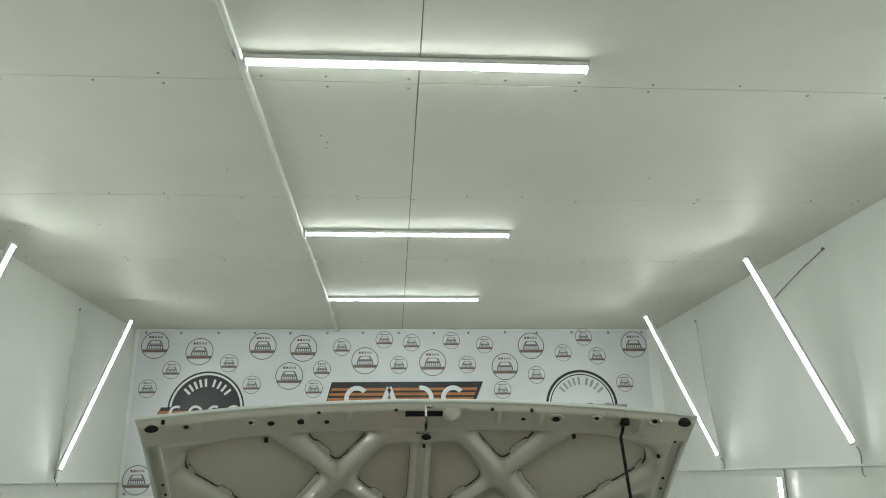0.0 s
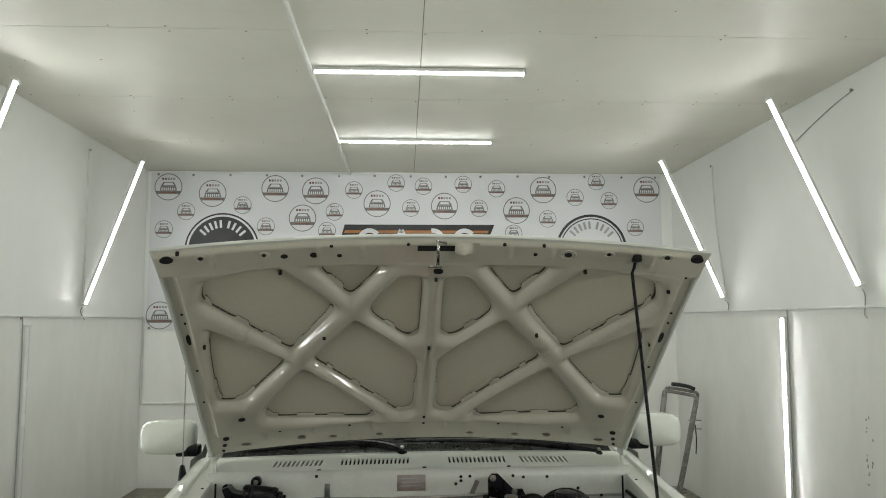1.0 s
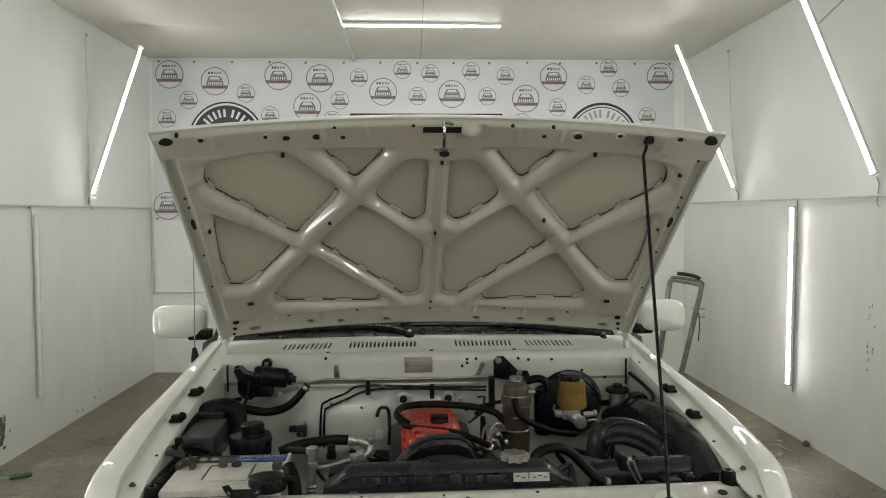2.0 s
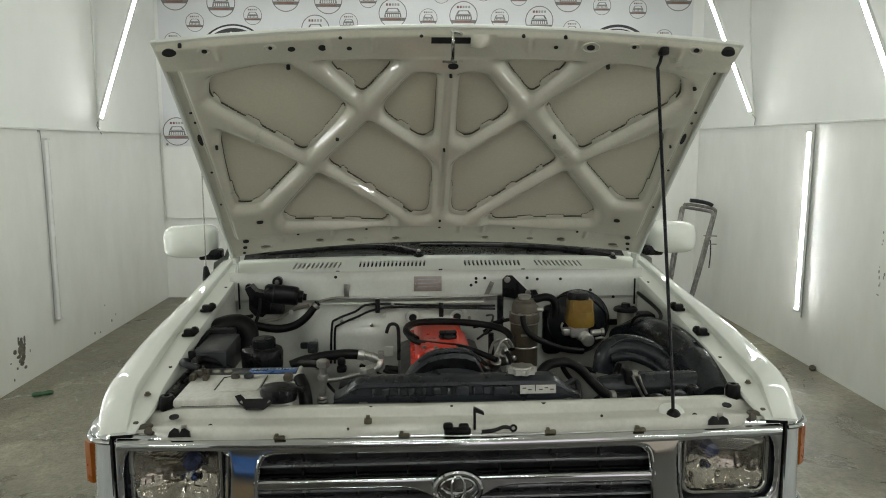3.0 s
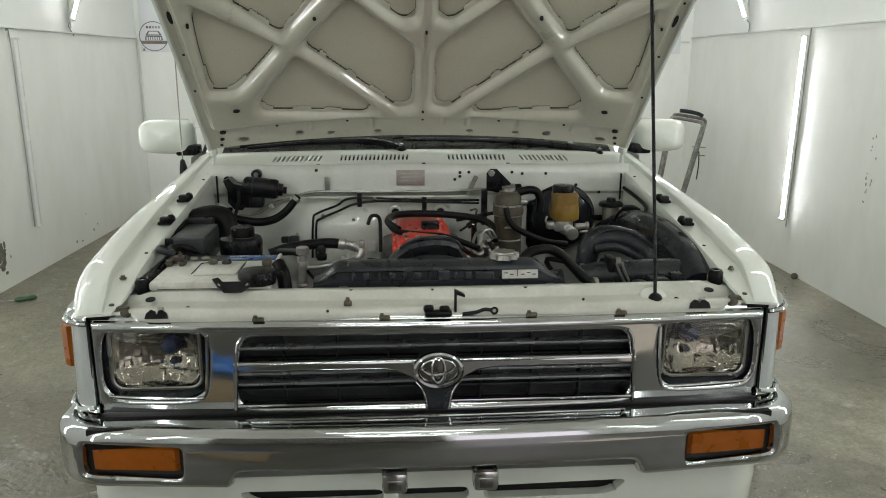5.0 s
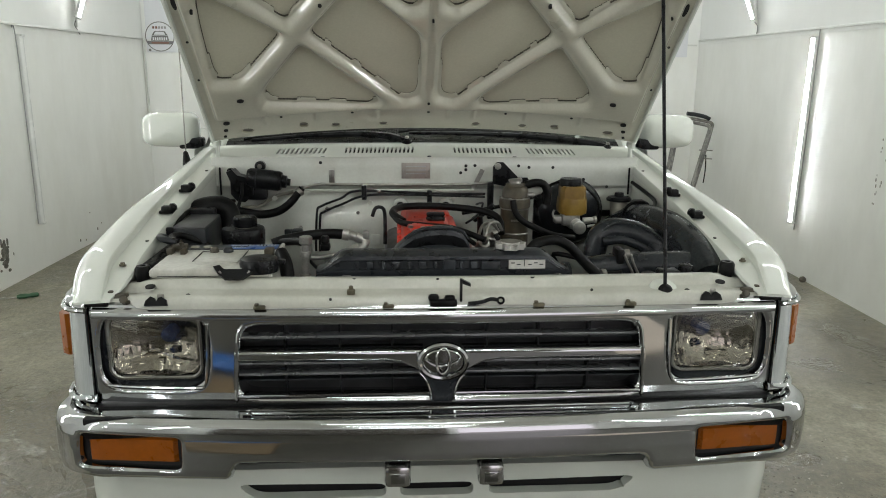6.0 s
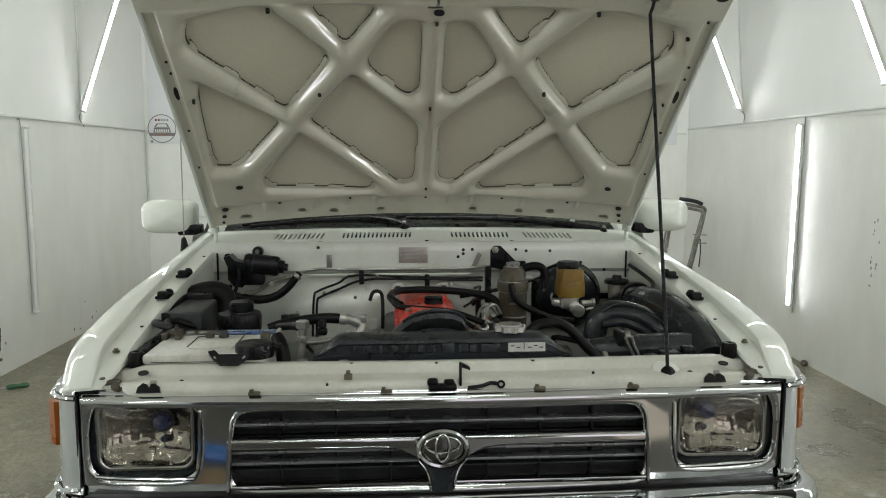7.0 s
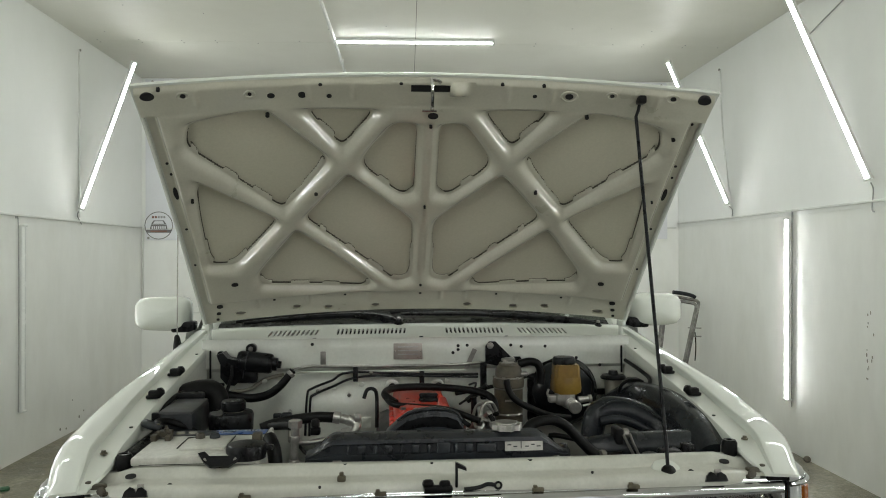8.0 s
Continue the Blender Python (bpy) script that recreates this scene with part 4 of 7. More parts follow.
_ledge_y = np.array([0.01, 0.03, 0.06, 0.11, 0.25, 0.45, 0.65, 0.88, 1.10])
_ledge_z = np.array([0.842, 0.860, 0.872, 0.893, 0.925, 0.967, 1.002, 1.040, 1.066])


def ledge(y):
    """Height of the wing's inner ledge, a smooth curve through the table."""
    slope = np.gradient(_ledge_z, _ledge_y)
    k = int(np.clip(np.searchsorted(_ledge_y, y) - 1, 0, len(_ledge_y) - 2))
    h = _ledge_y[k + 1] - _ledge_y[k]
    t = min(1.0, max(0.0, (y - _ledge_y[k]) / h))
    return float((1 + 2 * t) * (1 - t) ** 2 * _ledge_z[k] + t * (1 - t) ** 2 * h * slope[k] + t * t * (3 - 2 * t) * _ledge_z[k + 1] + t * t * (t - 1) * h * slope[k + 1])


def wing_shift(y):
    return 0.020 * float(step_up(0.98 - y, 0.0, 0.80)) - 0.008 * float(step_up(0.14 - y, 0.0, 0.11))


WING_FRONT = ((.7398, .0135), (.7425, .0160), (.754, .0166), (.774, .0166), (.793, .0148), (.808, .0104), (.819, .0015), (.828, -.017), (.834, -.045), (.836, -.075))
WING_BACK = ((.7395, .0095), (.7420, .0118), (.750, .0116), (.762, .0092), (.776, .0040), (.790, -.0055), (.804, -.018), (.817, -.035), (.828, -.055), (.836, -.075))


def wing(y):
    z = ledge(y)
    nose = max(0.0, min(1.0, (0.20 - y) / 0.175))
    dz = -0.020 * nose ** 2.2
    sh = wing_shift(y)
    foot = 0.40
    if abs(y - WY) < WR:
        foot = max(foot, WZ + math.sqrt(WR * WR - (y - WY) ** 2))
    if y < 0.132:
        foot = 0.838
    inner = 0.685 + sh + 0.035 * max(0.0, min(1.0, (0.11 - y) / 0.08)) ** 1.5
    crease = max(0.737 + sh, inner + 0.004)
    pts = [(inner, z - (0.012 if y < 0.14 else 0.03)), (inner, z - 0.006), (inner + 0.002, z - 0.003), (crease, z - 0.002), (max(0.7385 + sh, inner + 0.0055), z + 0.0035)]
    back = float(step_up(y, 0.22, 0.95))
    for (xa, ha), (xb, hb) in zip(WING_FRONT, WING_BACK):
        x, h = xa + (xb - xa) * back, ha + (hb - ha) * back
        pts.append((x + sh - 0.40 * max(0, x - .775) * nose ** 2, z + h + dz * min(1.0, max(0.0, (x - .735) / .05))))
    hi = z - 0.075
    lo = min(foot, hi - 0.004)
    for k in range(1, 7):
        t = k / 6
        pts.append((0.836 + sh * (1 - 0.5 * t) + 0.006 * math.sin(math.pi * min(1, t * 1.2)) - 0.014 * t * (hi - lo), hi + (lo - hi) * t))
    pts.append((pts[-1][0] - 0.02, pts[-1][1] + 0.002))
    if y < 0.132:
        top = max(k for k, (x, zz) in enumerate(pts) if zz > foot)
        edge = pts[top][0] + 0.003
        pts = [(min(x, edge) if k > top else x, max(zz, foot - 0.0002 * k)) for k, (x, zz) in enumerate(pts)]
    roll = min(1.0, max(0.0, (y - 0.020) / 0.085))
    roll = max(0.12, math.sqrt(1 - (1 - roll) ** 2))
    if y < 0.105:
        pts = [(x, foot + (zz - foot) * roll if zz > foot else zz) for x, zz in pts]
    return [(x, y, zz) for x, zz in pts]


ys = sorted(set([0.022, 0.025, 0.030, 0.036, 0.043, 0.051, 0.060, 0.070, 0.081, 0.093, 0.106, 0.119, 0.1310] + [round(0.1335 + 0.035 * k, 4) for k in range(28)]))
s = Shape().loft([wing(y) for y in ys])
nose = wing(ys[0])
s.add(nose, [tuple(range(len(nose)))])
wings = both("front_wing", s, M_PAINT, truck, "glossy white front wing")
for w, sx in zip(wings, (1, -1)):
    for y in (0.30, 0.47):
        lug = Shape()
        z = ledge(y)
        yy = y + (0.12 if sx < 0 else 0.075)
        z = ledge(yy)
        lx = 0.700 + wing_shift(yy)
        lug.box((sx * lx, yy, z + 0.011), (0.030, 0.020, 0.022), 0.006).box((sx * (lx + 0.008), yy + 0.008, z + 0.004), (0.026, 0.030, 0.009), 0.003)
        lug.lathe([(0.010, 0), (0.012, 0.018), (0.006, 0.024)], pose(sx * (lx - 0.006), yy, z + 0.006, 0, -40 * sx, 0), 10)
        part("bonnet_buffer", lug, M_RUBBER, w)
    for y in (0.12,):
        z = ledge(y)
        part("bolt", Shape().lathe([(0.0085, 0), (0.0085, 0.003), (0.0055, 0.0035), (0.005, 0.008)], pose(sx * (0.714 + wing_shift(y)), y, z), 6), M_OLIVE, w)
    for y in (0.255, 0.80):
        part("hole", Shape().lathe([(0.0045, -0.004), (0.0045, -0.0008)], pose(sx * (0.700 + wing_shift(y)), y, ledge(y)), 10), M_VOID, w)
both("wing_gap", Shape().box((0.775, 0.036, 0.831), (0.070, 0.02, 0.010), 0.004), M_RUBBER, truck)

# ---- inner bay ----
s = Shape().grid(lambda a, b: (0.688 + wing_shift(0.135 + 0.725 * a) - 0.02 * b - 0.012 * math.sin(math.pi * b) * (1 + math.sin(6 * a)) * 0.5, 0.135 + 0.725 * a, (ledge(0.135 + 0.725 * a) - 0.03) * (1 - b) + 0.40 * b), 24, 14)
both("inner_wing", s, M_BAY, truck)


def firewall_place(a, b, depth):
    y = 0.872 - 0.018 * step_up(b, 0.958, 0.966)
    y = y - 0.060 * np.exp(-(((a + 0.30) / 0.17) ** 4 + ((b - 0.80) / 0.12) ** 4))
    y = y - 0.035 * np.exp(-(((a - 0.02) / 0.10) ** 4 + ((b - 0.88) / 0.05) ** 4))
    y = y + 0.006 * np.exp(-(((np.abs(a) - 0.60) / 0.09) ** 6 + ((b - 0.93) / 0.07) ** 6))
    y = y + 0.004 * np.exp(-((b - 1.052) / 0.004) ** 2)
    return np.stack((a, y + depth, b), -1)


firewall = part("firewall", pierced(Shape(), (-0.70, 0.70), (0.42, 1.064), 0.012, lambda a, b: np.ones_like(a), firewall_place), M_BAY, truck, "white painted firewall with pressed shapes")
part("data_plate", Shape().box((-0.040, 0.848, 1.020), (0.094, 0.003, 0.052), 0.001), M_PLATE, firewall, "small grey-pink metal data plate")
for x, z in ((-.082, 1.02), (.002, 1.02)):
    part("rivet", Shape().lathe([(0.003, 0), (0.002, 0.002)], pose(x, 0.8465, z, 90), 8), M_STEEL, firewall)
for k in range(3):
    part("printed_bar", Shape().box((-0.04, 0.8462, 1.034 - 0.012 * k), (0.066, 0.0006, 0.003)), M_INK_PALE, firewall)
for x, z in ((-.082 + .19, 1.012), (.235, 1.012), (.30, 1.035), (.335, 1.030), (.415, 1.030), (.52, .99), (.125, 1.035), (.125, 1.022), (.155, 1.036), (.60, 0.965), (-.35, 1.045)):
    part("hole", Shape().lathe([(0.0055, 0), (0.005, 0.002)], pose(x, 0.8545, z, 90), 10), M_VOID, firewall)
for x in (-.098, .052):
    part("grommet", Shape().lathe([(0.024, 0), (0.022, 0.010), (0.015, 0.012), (0.014, 0.004)], pose(x + .005, 0.846, 0.908, 90), 18), M_BAY, firewall)
    part("hole", Shape().lathe([(0.0135, 0), (0.013, 0.002)], pose(x + .007, 0.838, 0.905, 90), 14), M_VOID, firewall)
for x, z in ((-.19, .915), (.085, .925), (-.23, .86), (-.28, .90), (-.5, .93)):
    part("weld_nut", Shape().lathe([(0.009, 0), (0.008, 0.006), (0.004, 0.007)], pose(x, 0.842, z, 90), 8), M_BAY, firewall)

# cowl with its rows of vents
cowl_far = []
for x0, x1, lean in ((-.500, -.333, 0.40), (-.277, -.043, 0.12), (.084, .285, -0.12), (.332, .500, -0.45)):
    n = 11 if x1 - x0 < 0.17 else (17 if x1 - x0 > 0.22 else 14)
    for k in range(n):
        x = x0 + (x1 - x0) * (k + 0.5) / n
        dx = lean * 0.013
        cowl_far.append(convex([(x - .0032 - dx, .043), (x + .0032 - dx, .043), (x + .0032 + dx, .068), (x - .0032 + dx, .068)], 0.0012))


def cowl_far_fast(a, b):
    out = np.full(np.shape(a), 0.02)
    near = (b > 0.03) & (b < 0.08)
    if near.any():
        aa, bb = a[near], b[near]
        vals = np.full(aa.shape, 0.02)
        for f in cowl_far:
            vals = np.minimum(vals, f(aa, bb))
        out[near] = vals
    return out


def cowl_place(a, b, depth):
    y = np.interp(b, [0.0, 0.010, 0.020, 0.035, 0.075, 0.090, 0.120], [0.862, 0.866, 0.874, 0.886, 0.922, 0.935, 0.962])
    z = np.interp(b, [0.0, 0.010, 0.020, 0.035, 0.075, 0.090, 0.120], [1.046, 1.055, 1.061, 1.068, 1.094, 1.100, 1.101])
    c = (a / 0.7) ** 2
    return np.stack((a, y + 0.02 * c + 0.7 * depth, z - 0.014 * c - 0.7 * depth), -1)


cowl = part("cowl", pierced(Shape(), (-0.70, 0.70), (0.0, 0.120), 0.0032, cowl_far_fast, cowl_place, 0.010), M_PAINT, truck, "white cowl panel with four rows of vent slots")
# black sheet in place of the shade behind the vent slots
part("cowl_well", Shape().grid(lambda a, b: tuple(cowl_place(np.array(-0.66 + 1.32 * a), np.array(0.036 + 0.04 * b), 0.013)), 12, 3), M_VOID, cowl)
part("scuttle", Shape().grid(lambda a, b: (-0.70 + 1.40 * a, 0.958 + 0.02 * (2 * a - 1) ** 2 + 0.13 * b, 1.099 - 0.014 * (2 * a - 1) ** 2 - 0.018 * math.sin(math.pi * b) + 0.006 * b), 16, 8), M_BLACK, cowl, "black scuttle trim below the windscreen")
part("cowl_seal", Shape().tube([tuple(cowl_place(np.array(x), np.array(0.004), 0.0) + np.array((0, -0.003, -0.003))) for x in np.linspace(-0.69, 0.69, 30)], 0.0026, 6), M_GREYPL, cowl)
for x in (-.61, -.345, .005, .29, .60):
    c = cowl_place(np.array(x), np.array(0.022), 0.0)
    part("clip", Shape().lathe([(0.007, 0), (0.006, 0.004)], pose(*c), 8), M_GREYPL, cowl)

# wipers
for pts, piv in ((((-.075, .955, 1.108), (-.12, .975, 1.118), (-.22, 1.0, 1.126), (-.40, 1.02, 1.118), (-.60, 1.03, 1.10)), (-.068, .948, 1.100)),
                 (((.62, .962, 1.088), (.56, .985, 1.098), (.40, 1.01, 1.116), (.18, 1.02, 1.126), (-.06, 1.03, 1.128)), (.622, .955, 1.080))):
    w = part("wiper", Shape().tube(pts, [0.011, 0.014, 0.012, 0.008, 0.006], 8, smooth=4), M_BLACK, truck, "black windscreen wiper")
    part("pivot", Shape().lathe([(0.017, -0.012), (0.018, 0.006), (0.011, 0.012), (0.008, 0.018), (0.004, 0.019)], pose(*piv, 20), 14), M_BLACK, w)
    part("pivot_nut", Shape().lathe([(0.0065, 0), (0.006, 0.006)], pose(piv[0], piv[1] - 0.006, piv[2] + 0.018, 20), 8), M_STEEL, w)
    off = 0.018
    part("blade", Shape().tube([(x, y + off, z + 0.006) for x, y, z in pts[2:]] + [(pts[-1][0] + (pts[-1][0] - pts[-2][0]) * 0.15, pts[-1][1] + off, pts[-1][2] + 0.002)], 0.006, 6), M_RUBBER, w)

# ---- radiator support panel ----
prof = [(0.088, 0.82), (0.0875, 0.872), (0.085, 0.8755), (0.080, 0.877), (0.0665, 0.8775), (0.0625, 0.8765), (0.060, 0.874), (0.0535, 0.858), (0.051, 0.8555), (0.047, 0.8545),
        (0.020, 0.8525), (0.012, 0.8510), (0.006, 0.8460), (0.002, 0.836), (0.001, 0.828), (0.004, 0.812)]
s = Shape()
rings = []
for k in range(61):
    x = -0.745 + 1.49 * k / 60
    bow = 0.018 * (x / 0.7) ** 2
    end = step_up(abs(x), 0.64, 0.70)
    rings.append([(x, y + bow + 0.01 * end, z - 0.014 * end * (1 if y > 0.045 else 0.4)) for y, z in prof])
s.loft(rings)
support = part("radiator_support", s, M_SUPPORT, truck, "white pressed radiator support panel")
for x, y, z, r in ((-.565, .018, .850, .006), (.565, .018, .850, .007), (-.28, .070, .876, .004), (-.20, .066, .876, .005), (.21, .066, .876, .006), (-.01, .06, .876, .003), (.34, .02, .857, .003), (-.25, .004, .846, .003)):
    part("hole", Shape().lathe([(r, -0.002), (r, 0.0012)], pose(x, y + 0.018 * (x / .7) ** 2, z, 40 if y < .05 else 0), 12), M_VOID, support)
for x, y in ((-.684, .106), (.690, .108)):
    part("rubber_stop", Shape().lathe([(0.016, 0), (0.018, 0.006), (0.018, 0.030), (0.014, 0.036), (0.007, 0.036), (0.006, 0.028)], pose(x, y, 0.864), 18), M_RUBBER, support)
for x in (-.630, .615):
    lug = Shape().prism([(-.025, 0), (.025, 0), (.022, .013), (.012, .020), (.005, .018), (.001, .009), (-.004, .018), (-.012, .021), (-.022, .012)], pose(x, 0.018, 0.830, 66), 0.012)
    part("rubber_seal", lug, M_RUBBER, support)
for x in (-.405, -.122, .425, .215):
    part("clip", Shape().box((x, 0.002, 0.830), (0.026, 0.012, 0.009), 0.003).box((x - 0.006, 0.002, 0.836), (0.009, 0.010, 0.007), 0.002), M_OLIVE, support)
part("clip", Shape().box((-0.205, 0.016, 0.860), (0.018, 0.014, 0.012), 0.003).box((-0.205, 0.016, 0.869), (0.009, 0.009, 0.010), 0.002), M_OLIVE, support, "rust-brown clip")
for sx in (-1, 1):
    part("end_bracket", Shape().box((sx * .716, .046, .842), (.034, .016, .022), .005).box((sx * .700, .036, .834), (.020, .014, .013), .004).box((sx * .737, .050, .849), (.014, .018, .020), .004)
         .lathe([(.009, 0), (.009, .006), (.005, .007)], pose(sx * .704, .030, .842, 70), 8), M_TAUPE, support, "dull brown folded bracket")
    part("end_ear", Shape().box((sx * .690, .118, .872), (.026, .030, .030), .007).box((sx * .676, .108, .862), (.05, .02, .016), .005), M_SUPPORT, support)
    part("lug_plate", Shape().box((sx * .622, .022, .850), (.014, .006, .016), .002), M_STEEL, support)
    part("hole", Shape().lathe([(.011, -.002), (.011, .0012)], pose(sx * .655, .060, .8635, 8), 14), M_VOID, support)
latch = part("bonnet_latch", Shape().box((0.0, -0.002, 0.838), (0.062, 0.020, 0.016), 0.006).box((-0.022, 0.000, 0.849), (0.024, 0.018, 0.018), 0.007).box((0.014, 0.000, 0.848), (0.024, 0.018, 0.014), 0.006), M_RUBBER, truck, "black bonnet latch")
part("hook", Shape().box((0.039, 0.002, 0.866), (0.006, 0.014, 0.052), 0.002).prism([(-.002, 0), (.020, -.012), (.020, -.018), (-.002, -.010)], pose(0.040, 0.008, 0.893, 90), 0.012), M_BLACK, latch)
part("release_lever", Shape().tube([(.055, -.004, .836), (.085, -.006, .840), (.105, -.004, .846), (.122, -.002, .843)], 0.0045, 8, smooth=4).tube([(.128 + .007 * math.cos(t), -.002, .842 + .007 * math.sin(t)) for t in [2 * math.pi * k / 10 for k in range(11)]], 0.0028, 6), M_BLACK, latch)

# ---- chrome front surround ----
grille_cut = convex([(-.466, .612), (.466, .612), (.452, .787), (-.452, .787)], 0.016)
lamp_corners = [(.530, .632), (.772, .632), (.767, .806), (.520, .806)]
lamp_cut = least([convex(lamp_corners, 0.022), convex([(-x, z) for x, z in lamp_corners], 0.022)])
front_far = least([grille_cut, lamp_cut])


def front_place(a, b, depth):
    d = np.maximum(front_far(a, b), 0)
    r = 0.009
    lip = np.where(d < r, r - np.sqrt(np.maximum(r * r - (r - d) ** 2, 0)), 0)
    top = np.maximum(b - 0.812, 0)
    y = -0.004 + 0.034 * (a / 0.78) ** 2 + 0.75 * lip + 14 * top ** 2 + 12 * np.maximum(np.abs(a) - 0.776, 0) ** 2
    return np.stack((a, y + depth, b), -1)


surround = part("front_surround", pierced(Shape(), (-0.7875, 0.7875), (0.598, 0.836), 0.0042, front_far, front_place, 0.055), M_CHROME, truck, "polished chrome surround of grille and headlights", 50)
LIP = [(.004 + .019 * math.cos(radians(t)), .8075 + .0185 * math.sin(radians(t))) for t in range(80, 201, 10)] + [(.006, .800)]
part("top_lip", Shape().loft([[(x, 0.001 + 0.034 * (x / .78) ** 2 + dy, z) for dy, z in LIP] for x in np.linspace(-.775, .775, 60)], closed=True, caps=True),
     M_CHROME, surround)

# grille
grille = part("grille", Shape().box((0, 0.085, 0.70), (0.98, 0.006, 0.22)), M_LID, truck, "black grille behind chrome bars")


def bar(z, h, d, x0=-0.470, x1=0.470, y=0.02):
    return Shape().box(((x0 + x1) / 2, y + d / 2, z), (x1 - x0, d, h), min(h, d) * 0.25)


for z in (.753, .690, .664):
    part("slat", bar(z, 0.0065, 0.030), M_GRILLE, grille)
for z in (.738, .677, .640, .775):
    part("slat", bar(z, 0.004, 0.03, y=0.045), M_GREYPL, grille)
for x in (-.36, -.235, -.115, .105, .225, .345):
    part("upright", Shape().box((x, 0.055, 0.70), (0.004, 0.03, 0.17)), M_BLACK, grille)
bl = [(-.467, .7265), (-.045, .7265), (-.040, .665), (-.062, .678), (-.085, .690), (-.125, .697), (-.467, .699)]
for outline in (bl, mirrored(bl)):
    s = Shape()
    n = len(outline)
    c = (sum(p[0] for p in outline) / n, sum(p[1] for p in outline) / n)
    layers = []
    for inset, y in ((0.0, 0.040), (0.0, 0.014), (0.0008, 0.0105), (0.0022, 0.0075), (0.0042, 0.0052), (0.0068, 0.0037), (0.0100, 0.0030)):
        layers.append([(x + (0.0 if abs(x) > .4 else (inset if x < c[0] else -inset)), y, z + (inset if z < 0.712 else -inset)) for x, z in outline])
    s.loft(layers, closed=True)
    s.add(layers[-1], [tuple(range(n))])
    part("chrome_bar", s, M_CHROME, grille)
part("chrome_bar", bar(.6165, .009, .03, y=0.004), M_CHROME, grille)
for sx in (-1, 1):
    part("side_trim", Shape().tube([(sx * .468, .004, .604), (sx * .462, .004, .70), (sx * .456, .004, .765), (sx * .445, .006, .786)], 0.0042, 8, smooth=3), M_CHROME, grille)
ped = [(-.050, .675), (.050, .675), (.036, .655), (.027, .630), (.024, .604), (-.024, .604), (-.027, .630), (-.036, .655)]
s = Shape().loft([[(x * 1.05, 0.02, z) for x, z in ped], [(x * 1.02, -0.004, z) for x, z in ped], [(x * 0.88, -0.008, z) for x, z in ped]], closed=True)
s.add([(x * 0.88, -0.008, z) for x, z in ped], [tuple(range(len(ped)))])
part("badge_stand", s, M_SATIN, grille, "dark glossy stand of the badge")
for sx in (-1, 1):
    part("edge_trim", Shape().tube([(sx * .052, -.004, .672), (sx * .038, -.006, .655), (sx * .029, -.006, .630), (sx * .026, -.006, .606)], 0.003, 8, smooth=3), M_CHROME, grille)


def oval(cx, cz, rx, rz, r, y, n=36, squash=1):
    pts = [(cx + rx * math.cos(t), y, cz + rz * math.sin(t)) for t in [2 * math.pi * k / n for k in range(n + 1)]]
    return Shape().tube(pts, r, 8, caps=False)


badge = part("badge", Shape().lathe([(0.056, 0.0), (0.054, 0.006), (0.0, 0.010)], pose(0, 0.0, 0.702, 90) @ Matrix.Diagonal((1, 0.76, 1, 1)), 32), M_DARKCHROME, grille, "oval badge of plain chrome rings")
part("ring", oval(0, .702, .0525, .0395, .0072, -.009), M_CHROME, badge)
part("ring", oval(0, .711, .038, .019, .0036, -.013), M_CHROME, badge)
part("ring", oval(0, .704, .015, .031, .0036, -.014), M_CHROME, badge)

